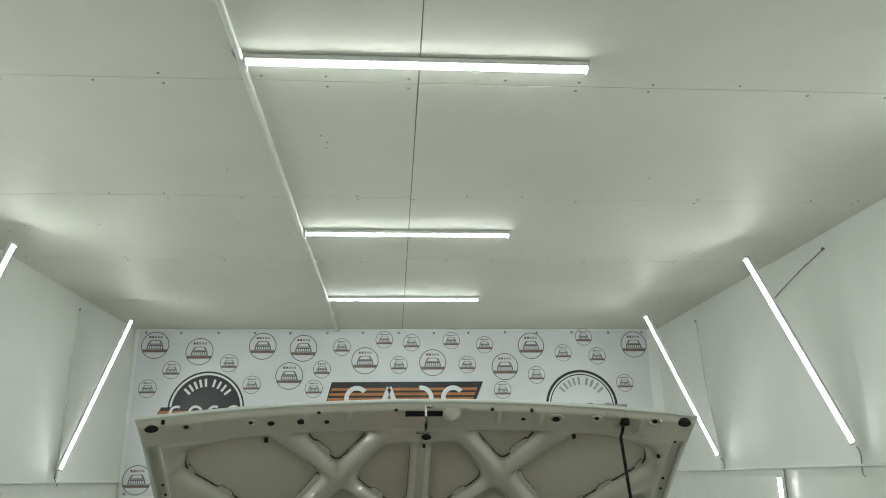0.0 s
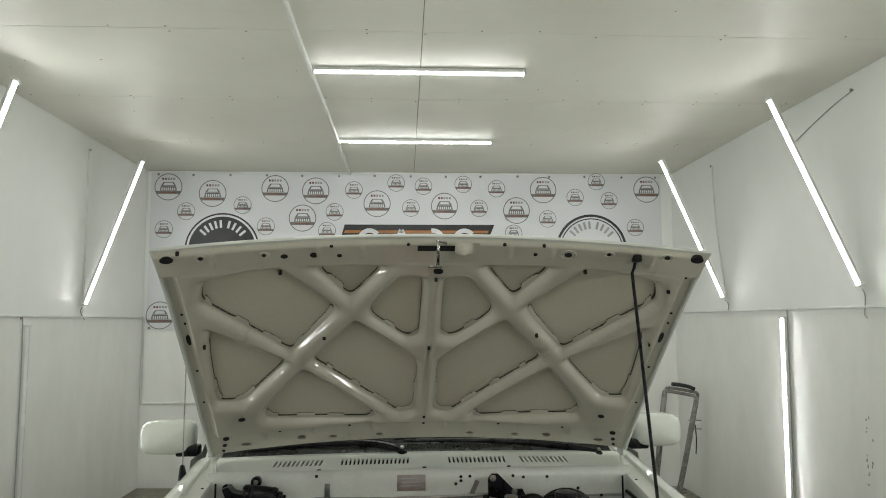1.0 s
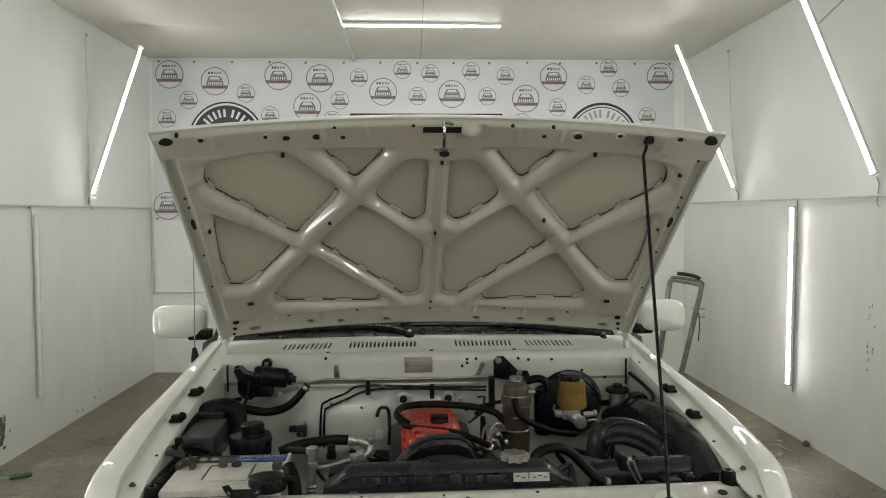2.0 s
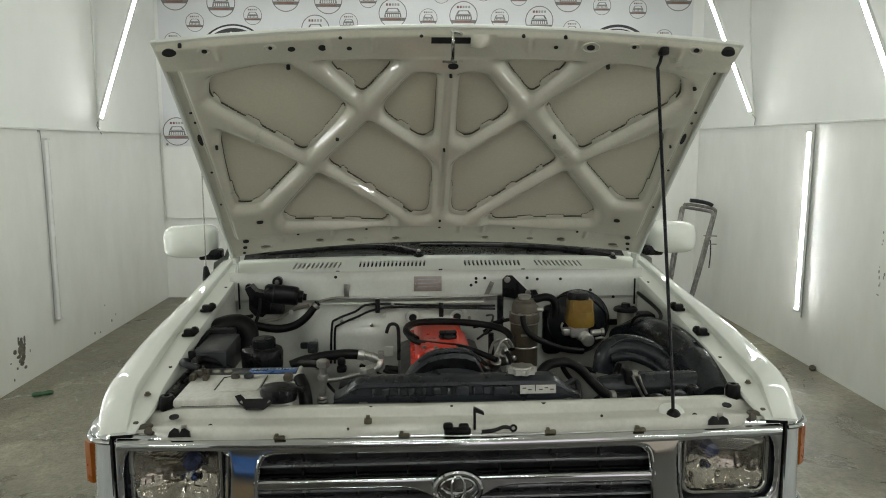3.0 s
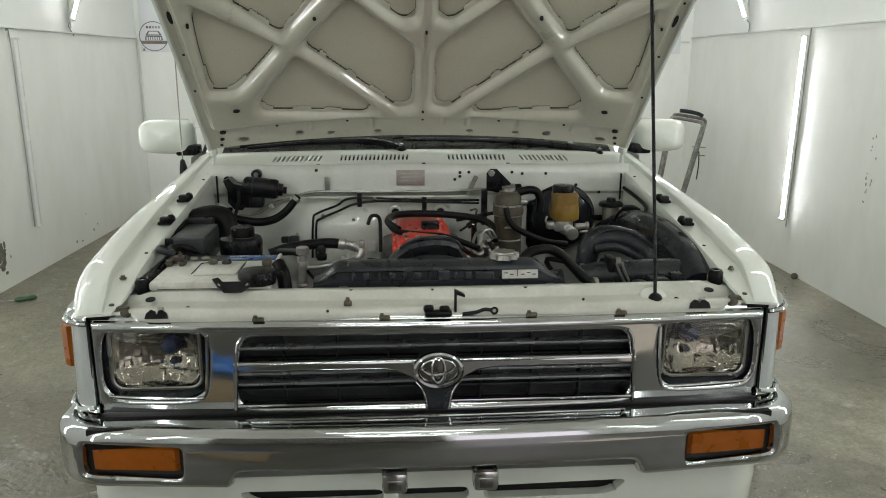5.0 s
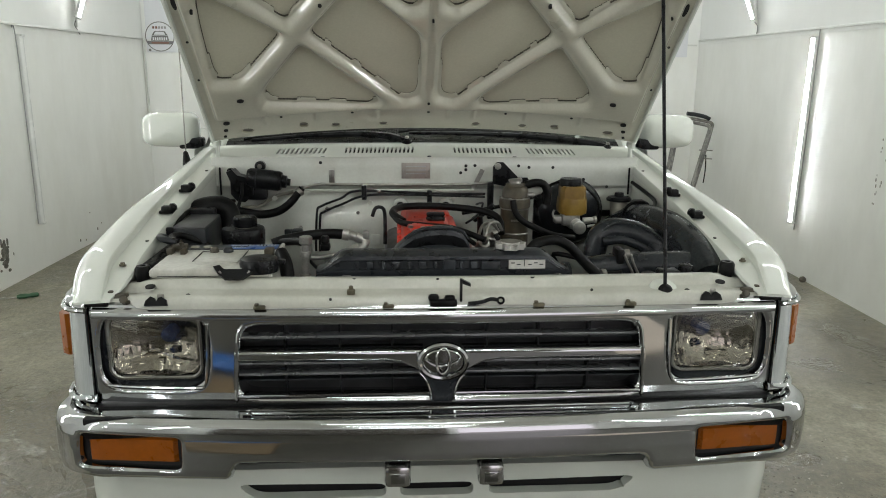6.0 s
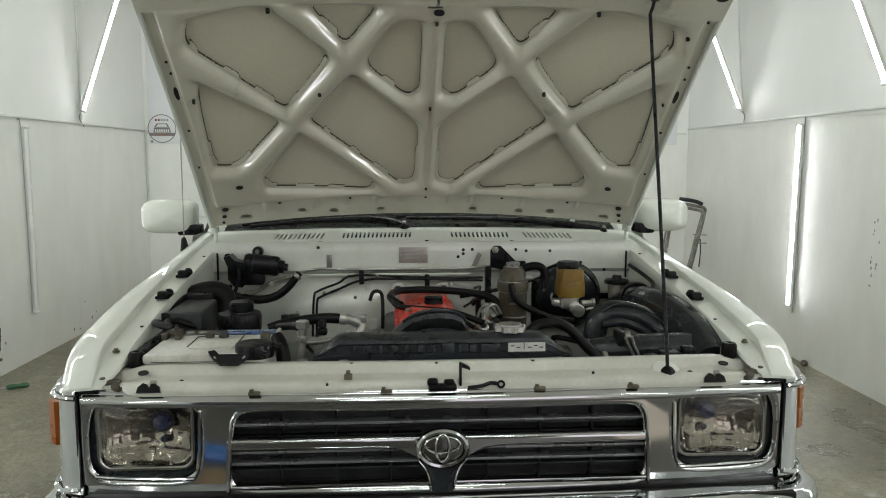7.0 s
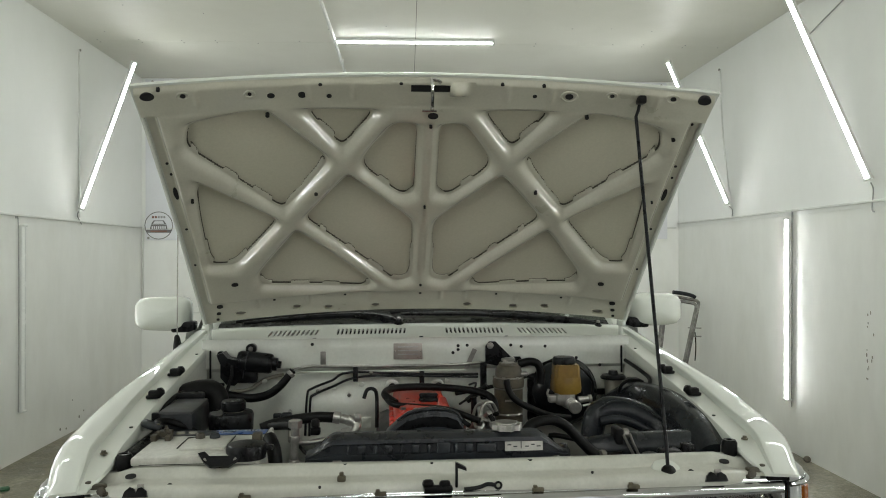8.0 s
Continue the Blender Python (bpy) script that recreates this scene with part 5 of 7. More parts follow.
# headlights
for sx in (1, -1):
    s = Shape()

    def rr(hw, hh, cx, cz, r, y):
        out = []
        for qx, qz, a0 in ((1, 1, 0), (-1, 1, 90), (-1, -1, 180), (1, -1, 270)):
            for k in range(6):
                t = radians(a0 + 18 * k)
                out.append((sx * (cx + qx * (hw - r) + r * math.cos(t)), y, cz + qz * (hh - r) + r * math.sin(t)))
        return out

    bow = 0.02
    lean = lambda ring: [(x, y + 0.13 * (abs(x) - 0.63), z) for x, y, z in ring]
    s.loft([lean(rr(.128, .093, .650, .719, .020, bow + 0.006)), lean(rr(.124, .089, .650, .719, .022, bow + 0.012)), rr(.107, .0800, .650, .7275, .026, bow + 0.034), rr(.101, .0755, .650, .7275, .026, bow + 0.026)], closed=True)
    lamp = part("headlight", s, M_SATIN, truck, "rectangular clear glass headlight in a dark bezel")
    part("bezel_trim", Shape().tube([p for p in rr(.102, .0762, .650, .7275, .028, bow + 0.024)] + [rr(.102, .0762, .650, .7275, .028, bow + 0.024)[0]], 0.0055, 8, caps=False), M_RIM, lamp, "grey metal lens rim")
    part("chrome_trim", Shape().tube([(sx * .765, .034, .640), (sx * .70, .028, .636), (sx * .56, .016, .636), (sx * .538, .013, .645), (sx * .530, .012, .68), (sx * .524, .010, .79)], 0.0045, 8, smooth=4), M_CHROME, lamp)
    lens = Shape()
    front, back = [], []
    for j in range(9):
        f = j / 8
        y = bow + 0.022 - 0.010 * (1 - f * f)
        front.append(rr(.100 * max(f, .02), .0745 * max(f, .02), .650, .7275, .024 * max(f, .02), y))
        back.append(rr(.100 * max(f, .02), .0745 * max(f, .02), .650, .7275, .024 * max(f, .02), y + 0.004))
    lens.loft(front + back[::-1], closed=True)
    lens.add(front[0], [tuple(range(24))])
    lens.add(back[0], [tuple(range(24))[::-1]])
    if sx > 0:
        lens.f = [q[::-1] for q in lens.f]
    lo = part("lens", lens, M_GLASS, lamp, "clear glass lens")
    lo.visible_shadow = False
    refl = Shape()
    rnd = random.Random(7 + sx)
    facet = [[(rnd.uniform(-.0030, .0030), rnd.uniform(-.0034, .0026)) for _ in range(7)] for _ in range(11)]

    def bowl(a, b):
        u, w = 2 * a - 1, 2 * b - 1
        r2 = min(1.0, (u * u + w * w) / 1.35)
        edge = min(1.0, 12 * (1 - max(abs(u), abs(w))))
        k, j = int(min(10, a * 11)), int(min(6, b * 7))
        p, q = a * 11 - k - 0.5, b * 7 - j - 0.5
        wave = (facet[k][j][0] * p + facet[k][j][1] * q + 0.0012 * (p * p + q * q)) * (1 if u * u + w * w > .10 else .5)
        tier = 0.003 * float(step_up(-w, 0.50, 0.64))
        return (sx * (.650 + .099 * u), bow + 0.032 + (0.042 * (1 - r2) - wave - tier) * edge, .7275 + .0725 * w)

    refl.grid(bowl, 84, 48)
    part("reflector", refl, M_REFLECT, lamp, "fluted bright reflector", angle=30)
    part("bulb_shield", Shape().lathe([(0.0, -0.03), (0.017, -0.026), (0.025, -0.012), (0.0265, 0.0), (0.021, 0.012)], pose(sx * .622, bow + 0.062, .750, -90), 20), M_BULB, lamp, "dark blue round bulb shield")
    part("bulb", Shape().lathe([(0.0, -0.02), (0.007, -0.016), (0.008, 0.01)], pose(sx * .622, bow + 0.070, .706, -90), 12), M_BULB, lamp)
    # corner lens and side marker
    s = Shape()
    rings = []
    for z in np.linspace(.618, .818, 9):
        k = (z - .618) / .2
        ring_ = []
        for t in np.linspace(0, 1, 9):
            ang = radians(90 * t)
            ring_.append((sx * (.787 + .077 * math.sin(ang) * (1 - .06 * k)), .022 + .035 * k * 0.2 + .115 * (1 - math.cos(ang)), z))
        rings.append(ring_)
    s.loft(rings)
    corner = part("corner_lamp", s, M_SMOKE, truck, "pale ribbed corner lamp")
    cap_rows = []
    for z, g in ((.814, .000), (.818, .006), (.828, .0085), (.838, .006), (.845, -.002), (.846, -.012)):
        cap_rows.append([(sx * (.787 + (.070 + g) * math.sin(radians(9 * k))), .028 - g + (.115 + g) * (1 - math.cos(radians(9 * k))), z) for k in range(11)])
    part("corner_cap", Shape().loft(cap_rows), M_CHROME, corner, "rounded chrome cap over the corner lamp")
    base_rows = []
    for z, g in ((.594, -.012), (.597, .003), (.606, .0085), (.616, .006), (.621, .0)):
        base_rows.append([(sx * (.780 + (.079 + g) * math.sin(radians(9 * k))), .026 - g + (.115 + g) * (1 - math.cos(radians(9 * k))), z) for k in range(11)])
    part("corner_base", Shape().loft(base_rows), M_CHROME, corner, "rounded chrome foot of the corner lamp")
    part("gap_seal", Shape().tube([(sx * .7895, .028, .604), (sx * .7895, .027, .70), (sx * .789, .027, .80), (sx * .788, .030, .832)], 0.0026, 6), M_VOID, corner)
    part("corner_trim", Shape().tube([(sx * .789, .020, .616), (sx * .822, .026, .612), (sx * .853, .058, .612), (sx * .866, .11, .612)], 0.006, 8, smooth=3), M_CHROME, corner)
    part("corner_trim", Shape().tube([(sx * .788, .020, .820), (sx * .820, .026, .822), (sx * .847, .056, .824), (sx * .858, .11, .826)], 0.006, 8, smooth=3), M_CHROME, corner)
    mk = Shape().loft([[(sx * x, y, z) for x, y in ((.815, .105), (.868, .100), (.886, .115), (.886, .215), (.874, .23), (.815, .23))] for z in (.688, .694, .782, .788)], closed=True, caps=True)
    part("side_marker", mk, M_AMBER, truck, "amber side marker lamp")

# ---- bumper ----
def bumper_plan(a):
    a = np.asarray(a, float)
    q = np.clip((np.abs(a) - 0.735) / 0.190, 0, 1) * math.pi / 2
    x = np.sign(a) * (np.minimum(np.abs(a), 0.735) + 0.152 * np.sin(q))
    y = -0.100 + 0.040 * (np.minimum(np.abs(a), 0.735) / 0.735) ** 2 + 0.115 * (1 - np.cos(q)) + np.maximum(np.abs(a) - 0.925, 0)
    nx, ny = np.sign(a) * np.sin(q) * 0.9, -np.cos(q)
    return x, y, nx, ny


ind_corners = [(.578, .478), (.796, .484), (.792, .562), (.574, .556)]
ind_far = least([convex(ind_corners, 0.006), convex([(-x, z) for x, z in ind_corners], 0.006)])
notch = convex([(-.462, .499), (.462, .499), (.500, .36), (-.500, .36)], 0.010)
bump_far = least([ind_far, notch])


def bumper_place(a, b, depth):
    x, y, nx, ny = bumper_plan(a)
    d = np.maximum(ind_far(a, b), 0)
    inw = np.interp(b, [.446, .452, .462, .480, .52, .553, .572, .584, .592, .598, .61, .67], [.030, .016, .006, .002, .0, .001, .004, .009, .016, .026, .040, .10])
    z = np.interp(b, [.446, .592, .598, .604, .67], [.446, .592, .596, .598, .600])
    r = 0.008
    lip = np.where(d < r, r - np.sqrt(np.maximum(r * r - (r - d) ** 2, 0)), 0)
    dn = np.maximum(notch(a, b), 0)
    lip = lip + np.where(dn < 0.014, 0.014 - np.sqrt(np.maximum(0.014 ** 2 - (0.014 - dn) ** 2, 0)), 0)
    t = inw + lip * 0.8 + depth
    return np.stack((x - nx * t, y - ny * t, z), -1)


bumper = part("front_bumper", pierced(Shape(), (-1.0, 1.0), (.446, .599), 0.0042, bump_far, bumper_place, 0.035), M_CHROME, truck, "polished chrome front bumper", 50)
for sx in (1, -1):
    c = lambda a, b, o: tuple(bumper_place(np.array(sx * a), np.array(b), o))
    s = Shape().grid(lambda u, w: c(.588 + .196 * u, .490 + .060 * w, 0.009 if 0.02 < u < 0.98 and 0.04 < w < 0.96 else 0.018), 24, 14)
    ind = part("indicator", s, M_AMBER, truck, "amber indicator lens set in the bumper")
    part("recess", Shape().grid(lambda u, w: c(.570 + .232 * u, .474 + .090 * w, 0.022), 10, 6), M_VOID, ind)
    s = Shape().box((sx * .104, -.076, .466), (.058, .05, .052), 0.010)
    br = part("guard_bracket", s, M_CHROME_DULL, bumper, "small square chrome bracket")
    part("pocket", Shape().box((sx * .104, -.1015, .462), (.030, .003, .020), 0.001), M_DARKCHROME, br)
    part("step", Shape().box((sx * .104, -.100, .4735), (.034, .006, .004), 0.0015), M_CHROME, br)

# filler between grille and bumper, with a thin bright strip
part("filler_panel", Shape().box((0, 0.012, 0.570), (1.58, 0.116, 0.05), 0.004).box((0, 0.020, 0.594), (1.54, 0.04, 0.016), 0.003), M_RUBBER, truck, "black filler above the bumper")
part("filler_strip", Shape().tube([(-.440, -.020, .596), (-.425, -.034, .604), (-.20, -.040, .605), (0, -.042, .605), (.20, -.040, .605), (.425, -.034, .604), (.44, -.02, .596)], 0.003, 8), M_CHROME, truck)

# lower valance with its slots
slot_far = least([convex([(-.485, .392), (-.130, .386), (-.130, .352), (-.44, .352)], 0.007), convex([(-.100, .386), (.078, .386), (.078, .352), (-.100, .352)], 0.007),
                  convex([(.112, .386), (.478, .392), (.43, .352), (.112, .352)], 0.007)])


def valance_place(a, b, depth):
    y = 0.012 + 0.10 * np.maximum(np.abs(a) - 0.45, 0) ** 1.5 * 1.2 + 6 * np.maximum(np.abs(a) - 0.74, 0) ** 2 + 0.12 * np.maximum(0.33 - b, 0) + 0.06 * np.maximum(b - 0.43, 0)
    return np.stack((a, y + depth, b), -1)


val = part("valance", pierced(Shape(), (-0.85, 0.85), (0.20, 0.430), 0.007, slot_far, valance_place, 0.03), M_PAINT, truck, "white lower valance with three dark slots")
# black sheets in place of the shade behind the slots and bumper notch
part("valance_back", Shape().box((0, 0.06, 0.36), (1.1, 0.01, 0.12)), M_VOID, val)
part("notch_filler", Shape().box((0, 0.050, 0.460), (1.50, 0.02, 0.09), 0.004), M_VOID, val)

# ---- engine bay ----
# black sheets in place of the shade deep in the bay
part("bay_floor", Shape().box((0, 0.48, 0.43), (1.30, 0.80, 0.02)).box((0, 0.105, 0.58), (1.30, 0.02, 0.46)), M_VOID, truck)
block = part("engine_block", Shape().box((-.01, .56, .70), (.26, .46, .30), .03).box((.12, .52, .76), (.12, .34, .12), .03).box((-.16, .50, .66), (.12, .30, .18), .03), M_GREYPL, truck, "dark grimy engine block")
s = Shape().box((-.016, .56, .876), (.150, .40, .085), .022, segments=4).box((-.016, .44, .914), (.104, .14, .035), .014, segments=3).box((.006, .66, .912), (.100, .17, .03), .012, segments=3)
s.box((-.016, .52, .918), (.118, .26, .020), .009, segments=3).box((.045, .50, .905), (.040, .20, .03), .010, segments=3)
cover = part("rocker_cover", s, M_RED, block, "bright red rocker cover")
for k in range(6):
    part("rib", Shape().box((-.094, .375 + .062 * k, .868), (.018, .026, .064), .006, segments=2), M_RED, cover)
part("filler_cap", Shape().lathe([(.026, 0), (.027, .010), (.024, .014), (.012, .016)], pose(0.006, 0.477, .926), 24).box((0.006, 0.477, .946), (.052, .016, .012), .005), M_BLACK, cover, "black oil filler cap")
for k in range(4):
    part("bolt", Shape().lathe([(.007, 0), (.007, .006), (.004, .007)], pose(-.066 + .033 * k, .378, .928 - .003 * k), 6), M_STEEL, cover)

# radiator with its ribbed top tank
s = Shape()
prof = [(.112, .835), (.110, .872), (.1085, .876), (.1085, .8835), (.1135, .8865), (.1135, .9045), (.109, .908), (.111, .916), (.128, .924), (.156, .926), (.173, .917), (.178, .86)]
rings = []
for k in range(61):
    x = -.292 + .600 * k / 60
    e = float(step_up(-x, .225, .290) + step_up(x, .235, .306))
    rings.append([(x, y + .004 * e, z - max(0.0, z - .872) * .80 * e) for y, z in prof])
s.loft(rings)
s.add(rings[0], [tuple(range(len(prof)))])
s.add(rings[-1], [tuple(range(len(prof)))[::-1]])
s.box((.008, .107, .866), (.606, .016, .007), .002).box((.008, .109, .858), (.600, .014, .006), .002)
s.box((.044, .112, .913), (.046, .012, .006), .002)
rad = part("radiator", s, M_TANK, truck, "black radiator top tank with moulded ribs")
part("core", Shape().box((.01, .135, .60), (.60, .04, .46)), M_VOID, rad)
for kx in range(10):
    x = -.196 + .0305 * kx
    part("tank_rib", Shape().box((x, .1095, .8955), (.0185 if kx % 2 else .009, .013, .020), .0045, segments=3), M_TANK, rad)
part("tank_rib", Shape().box((.020, .108, .8965), (.030, .014, .026), .004, segments=3), M_TANK, rad)
part("tank_rib", Shape().box((.118, .108, .8945), (.046, .012, .022), .004, segments=3), M_TANK, rad)
for x in (-.22, .275):
    part("core_clip", Shape().box((x, .100, .868), (.020, .006, .014), .002), M_STEEL, rad)
lobes = [((.0345 + .0035 * math.cos(9 * t)) * math.cos(t), (.0345 + .0035 * math.cos(9 * t)) * math.sin(t)) for t in [2 * math.pi * k / 54 for k in range(54)]]
cap = part("radiator_cap", Shape().prism(lobes, pose(.170, .150, .927), .013).lathe([(.020, -.018), (.022, 0)], pose(.170, .150, .927), 18), M_ALU, rad, "ribbed aluminium radiator cap")
part("cap_top", Shape().lathe([(.026, 0), (.025, .003), (.018, .0042), (.0, .005)], pose(.170, .150, .940), 24), M_STEEL, cap)
lab = part("label", Shape().prism([(-.0435, -.0105), (.0435, -.0105), (.0435, .0105), (-.0435, .0105)], pose(.2035, .1055, .897, 86), .0012), M_LABEL, rad, "pale printed label")
for k in range(6):
    part("printed_bar", Shape().box((.170 + .0135 * k, .1037, .9005 - .004 * (k % 2)), (.009 if k != 2 else .002, .0006, .0025 if k != 2 else .017)), M_INK_BLACK, lab)

# fan shroud: a wide low arch with a narrower raised housing behind it
s = Shape().loft([[(x, .182, z) for x, z in arc(0, .80, .170, .098, 4, 176, 30)], [(x, .205, z) for x, z in arc(0, .80, .168, .112, 4, 176, 30)], [(x, .222, z) for x, z in arc(0, .80, .160, .118, 4, 176, 30)], [(x, .226, z) for x, z in arc(0, .80, .150, .110, 4, 176, 30)]])
face = arc(0, .80, .170, .098, 4, 176, 30)
s.add([(x, .1822, z) for x, z in face], [tuple(range(31))])
shroud = part("fan_shroud", s, M_TANK, truck, "black domed fan shroud")
crown = [(-.128, .880), (-.112, .903), (-.084, .928), (-.060, .944), (-.030, .9525), (.006, .9555), (.040, .953), (.064, .944), (.076, .926), (.086, .903), (.098, .880)]
part("housing", Shape().loft([[(x, .236, z - .016) for x, z in crown], [(x * .985, .239, z - .004) for x, z in crown], [(x * .97, .247, z) for x, z in crown], [(x * .95, .300, z - .004) for x, z in crown]]), M_TANK, shroud)
part("housing_face", Shape().add([(x, .2365, z - .015) for x, z in crown], [tuple(range(len(crown)))]), M_BLACK, shroud)
part("brim", Shape().tube([(x, .243, z + .0015) for x, z in crown[2:9]], .0032, 8, smooth=4), M_GREYPL, shroud, "grey rim of the fan housing")

# battery
bat = part("battery", Shape().box((-.528, .224, .785), (.262, .197, .17), .008).box((-.528, .200, .876), (.268, .251, .020), .006), M_BATT, truck, "dusty white car battery with a blue label")
part("label_strip", Shape().box((-.520, .288, .8868), (.236, .052, .0016), .0005), M_GREYPL, bat, "dark grey sticker strip")
part("blue_label", Shape().box((-.466, .286, .8878), (.122, .044, .0016), .0005), M_BLUE, bat, "blue sticker strip")
for k in range(13):
    part("printed_bar", Shape().box((-.520 + .0085 * k + .004 * (k > 6), .297, .8892), (.0052 if k % 3 else .0035, .009, .0006)), M_LABEL, bat)
for k in range(5):
    part("printed_bar", Shape().box((-.510 + .006 * k, .276, .8892), (.004, .004, .0006)), M_LABEL, bat)
for x in (-.612, -.582):
    part("vent_cap", Shape().lathe([(.011, 0), (.010, .003), (.004, .0034)], pose(x, .286, .8872), 14), M_CLOUDY, bat)
part("lid_step", Shape().box((-.524, .180, .8875), (.100, .105, .005), .002), M_BATT, bat)
for a, b in (((-.578, .132), (-.578, .226)), ((-.578, .226), (-.555, .234)), ((-.470, .140), (-.470, .236))):
    part("lid_groove", Shape().tube([(*a, .8905), (*b, .8905)], .0015, 6), M_RUBBER, bat)
for x, y, r in ((-.549, .224, .011), (-.516, .225, .012)):
    part("knob", Shape().lathe([(r, 0), (r * 1.05, .010), (r * .7, .016), (r * .3, .017)], pose(x, y, .886), 10), M_TAUPE if r < .0115 else M_GREYPL, bat)
part("terminal", Shape().lathe([(.011, 0), (.010, .020), (.004, .021)], pose(-.413, .205, .885), 12).box((-.413, .205, .897), (.022, .030, .016), .004), M_TAUPE, bat)
part("terminal", Shape().lathe([(.011, 0), (.010, .020), (.004, .021)], pose(-.640, .250, .885), 12), M_STEEL, bat)
part("clamp", Shape().box((-.640, .250, .897), (.036, .026, .014), .002).box((-.656, .232, .893), (.014, .034, .016), .002).box((-.624, .230, .891), (.012, .030, .014), .002)
     .lathe([(.007, 0), (.007, .008), (.004, .008), (.004, .016)], pose(-.658, .262, .902), 6).lathe([(.006, 0), (.006, .009), (.003, .009), (.003, .015)], pose(-.632, .238, .903), 6), M_TAUPE, bat, "corroded brown battery clamp")
part("terminal_cover", Shape().lathe([(.043, -.010), (.045, .012), (.042, .020), (.030, .023), (.0, .024)], pose(-.420, .105, .884) @ Matrix.Diagonal((1, .92, 1, 1)), 26).box((-.372, .112, .894), (.022, .020, .010), .004), M_BLACK, bat)
part("hold_down", Shape().box((-.555, .080, .872), (.18, .010, .007), .002).prism([(-.050, .012), (-.036, .016), (-.024, .004), (.024, .004), (.036, .016), (.050, .012), (.036, -.008), (.020, -.022), (-.020, -.022), (-.036, -.008)], pose(-.468, .070, .880, 40), .008), M_BLACK, bat, "black hold-down bracket")
part("hold_down_edge", Shape().tube([(-.502, .062, .885), (-.490, .058, .872), (-.478, .056, .866), (-.458, .056, .866), (-.446, .058, .872), (-.434, .062, .885)], .0026, 6), M_STEEL, bat)
part("lid_rim", Shape().box((-.397, .200, .880), (.010, .245, .020), .004).box((-.394, .098, .868), (.012, .030, .040), .004), M_BATT, bat)
part("battery_cable", Shape().tube([(-.655, .262, .905), (-.672, .30, .912), (-.660, .345, .905), (-.62, .365, .885), (-.57, .37, .85)], .009, 10, smooth=5), M_RUBBER, bat)
part("battery_cable", Shape().tube([(-.650, .262, .905), (-.690, .27, .915), (-.705, .33, .905), (-.69, .42, .87)], .009, 10, smooth=5), M_GREYPL, bat)
part("tray_side", Shape().box((-.700, .23, .80), (.018, .18, .12), .005), M_BLACK, bat)
bat.location.z += 0.012

# left-hand side of the bay: relay box, steering fluid reservoir, intake hose, wiper motor
box_ = part("relay_box", Shape().box((-.648, .450, .893), (.092, .185, .080), .009), M_GREYPL, truck, "dark plastic relay box")
part("lid", Shape().box((-.646, .448, .933), (.086, .178, .010), .005), M_LID, box_, "dull grey lid")
part("lid_tab", Shape().box((-.655, .545, .935), (.075, .03, .035), .006), M_BLACK, box_)
part("side_latch", Shape().box((-.690, .40, .915), (.02, .05, .03), .005), M_BLACK, box_)
res = part("fluid_reservoir", Shape().lathe([(.048, -.09), (.052, -.03), (.053, 0), (.050, .008), (.040, .010)], pose(-.520, .430, .912) @ Matrix.Diagonal((1.1, 1.1, 1, 1)), 26), M_BLACK, truck, "black power steering reservoir")
part("cap", Shape().lathe([(.030, 0), (.032, .004), (.032, .022), (.028, .027), (.010, .028)], pose(-.514, .430, .924), 28), M_BLACK, res)
part("neck", Shape().lathe([(.027, -.006), (.027, .004)], pose(-.514, .430, .922), 20), M_CLOUDY, res)
part("intake_hose", Shape().tube([(-.745, .55, .89), (-.71, .59, .925), (-.665, .62, .940), (-.620, .625, .940), (-.598, .62, .915), (-.598, .60, .85)], [.026, .029, .032, .033, .032, .030], 18, smooth=6), M_RUBBER, truck, "thick black rubber hose")
wm = part("wiper_motor", Shape().prism([(-.640, 1.022), (-.622, 1.030), (-.606, 1.012), (-.572, 1.004), (-.556, .985), (-.560, .948), (-.585, .926), (-.610, .930), (-.628, .952), (-.628, .992)], pose(0, .842, 0, 90), .052)
          .box((-.552, .822, .950), (.066, .040, .040), .010), M_BLACK, truck, "black wiper motor on the firewall")
part("motor_can", Shape().lathe([(.026, -.030), (.031, -.022), (.032, 0), (.032, .070), (.029, .078), (.021, .081), (.020, .094), (.012, .096), (.011, .106)], pose(-.548, .808, 1.000, 0, 97, 0), 24), M_BLACK, wm)
part("lug", Shape().lathe([(.016, -.012), (.017, .012), (.010, .014)], pose(-.540, .838, 1.036, 90), 16).box((-.540, .832, 1.018), (.022, .014, .030), .004), M_BLACK, wm)
part("bolt", Shape().lathe([(.008, 0), (.007, .006)], pose(-.540, .820, 1.037, 90), 8), M_STEEL, wm)
part("lug", Shape().lathe([(.010, -.008), (.010, .008)], pose(-.636, .835, 1.020, 90), 12), M_BLACK, wm)
part("motor_wire", Shape().tube([(-.592, .785, .990), (-.590, .775, .960), (-.600, .770, .925), (-.606, .76, .905)], .0055, 8, smooth=5), M_RUBBER, wm)
part("seam", Shape().lathe([(.0328, -.002), (.0335, 0), (.0328, .002)], pose(-.548, .808, 1.000, 0, 97, 0), 24), M_GREYPL, wm)

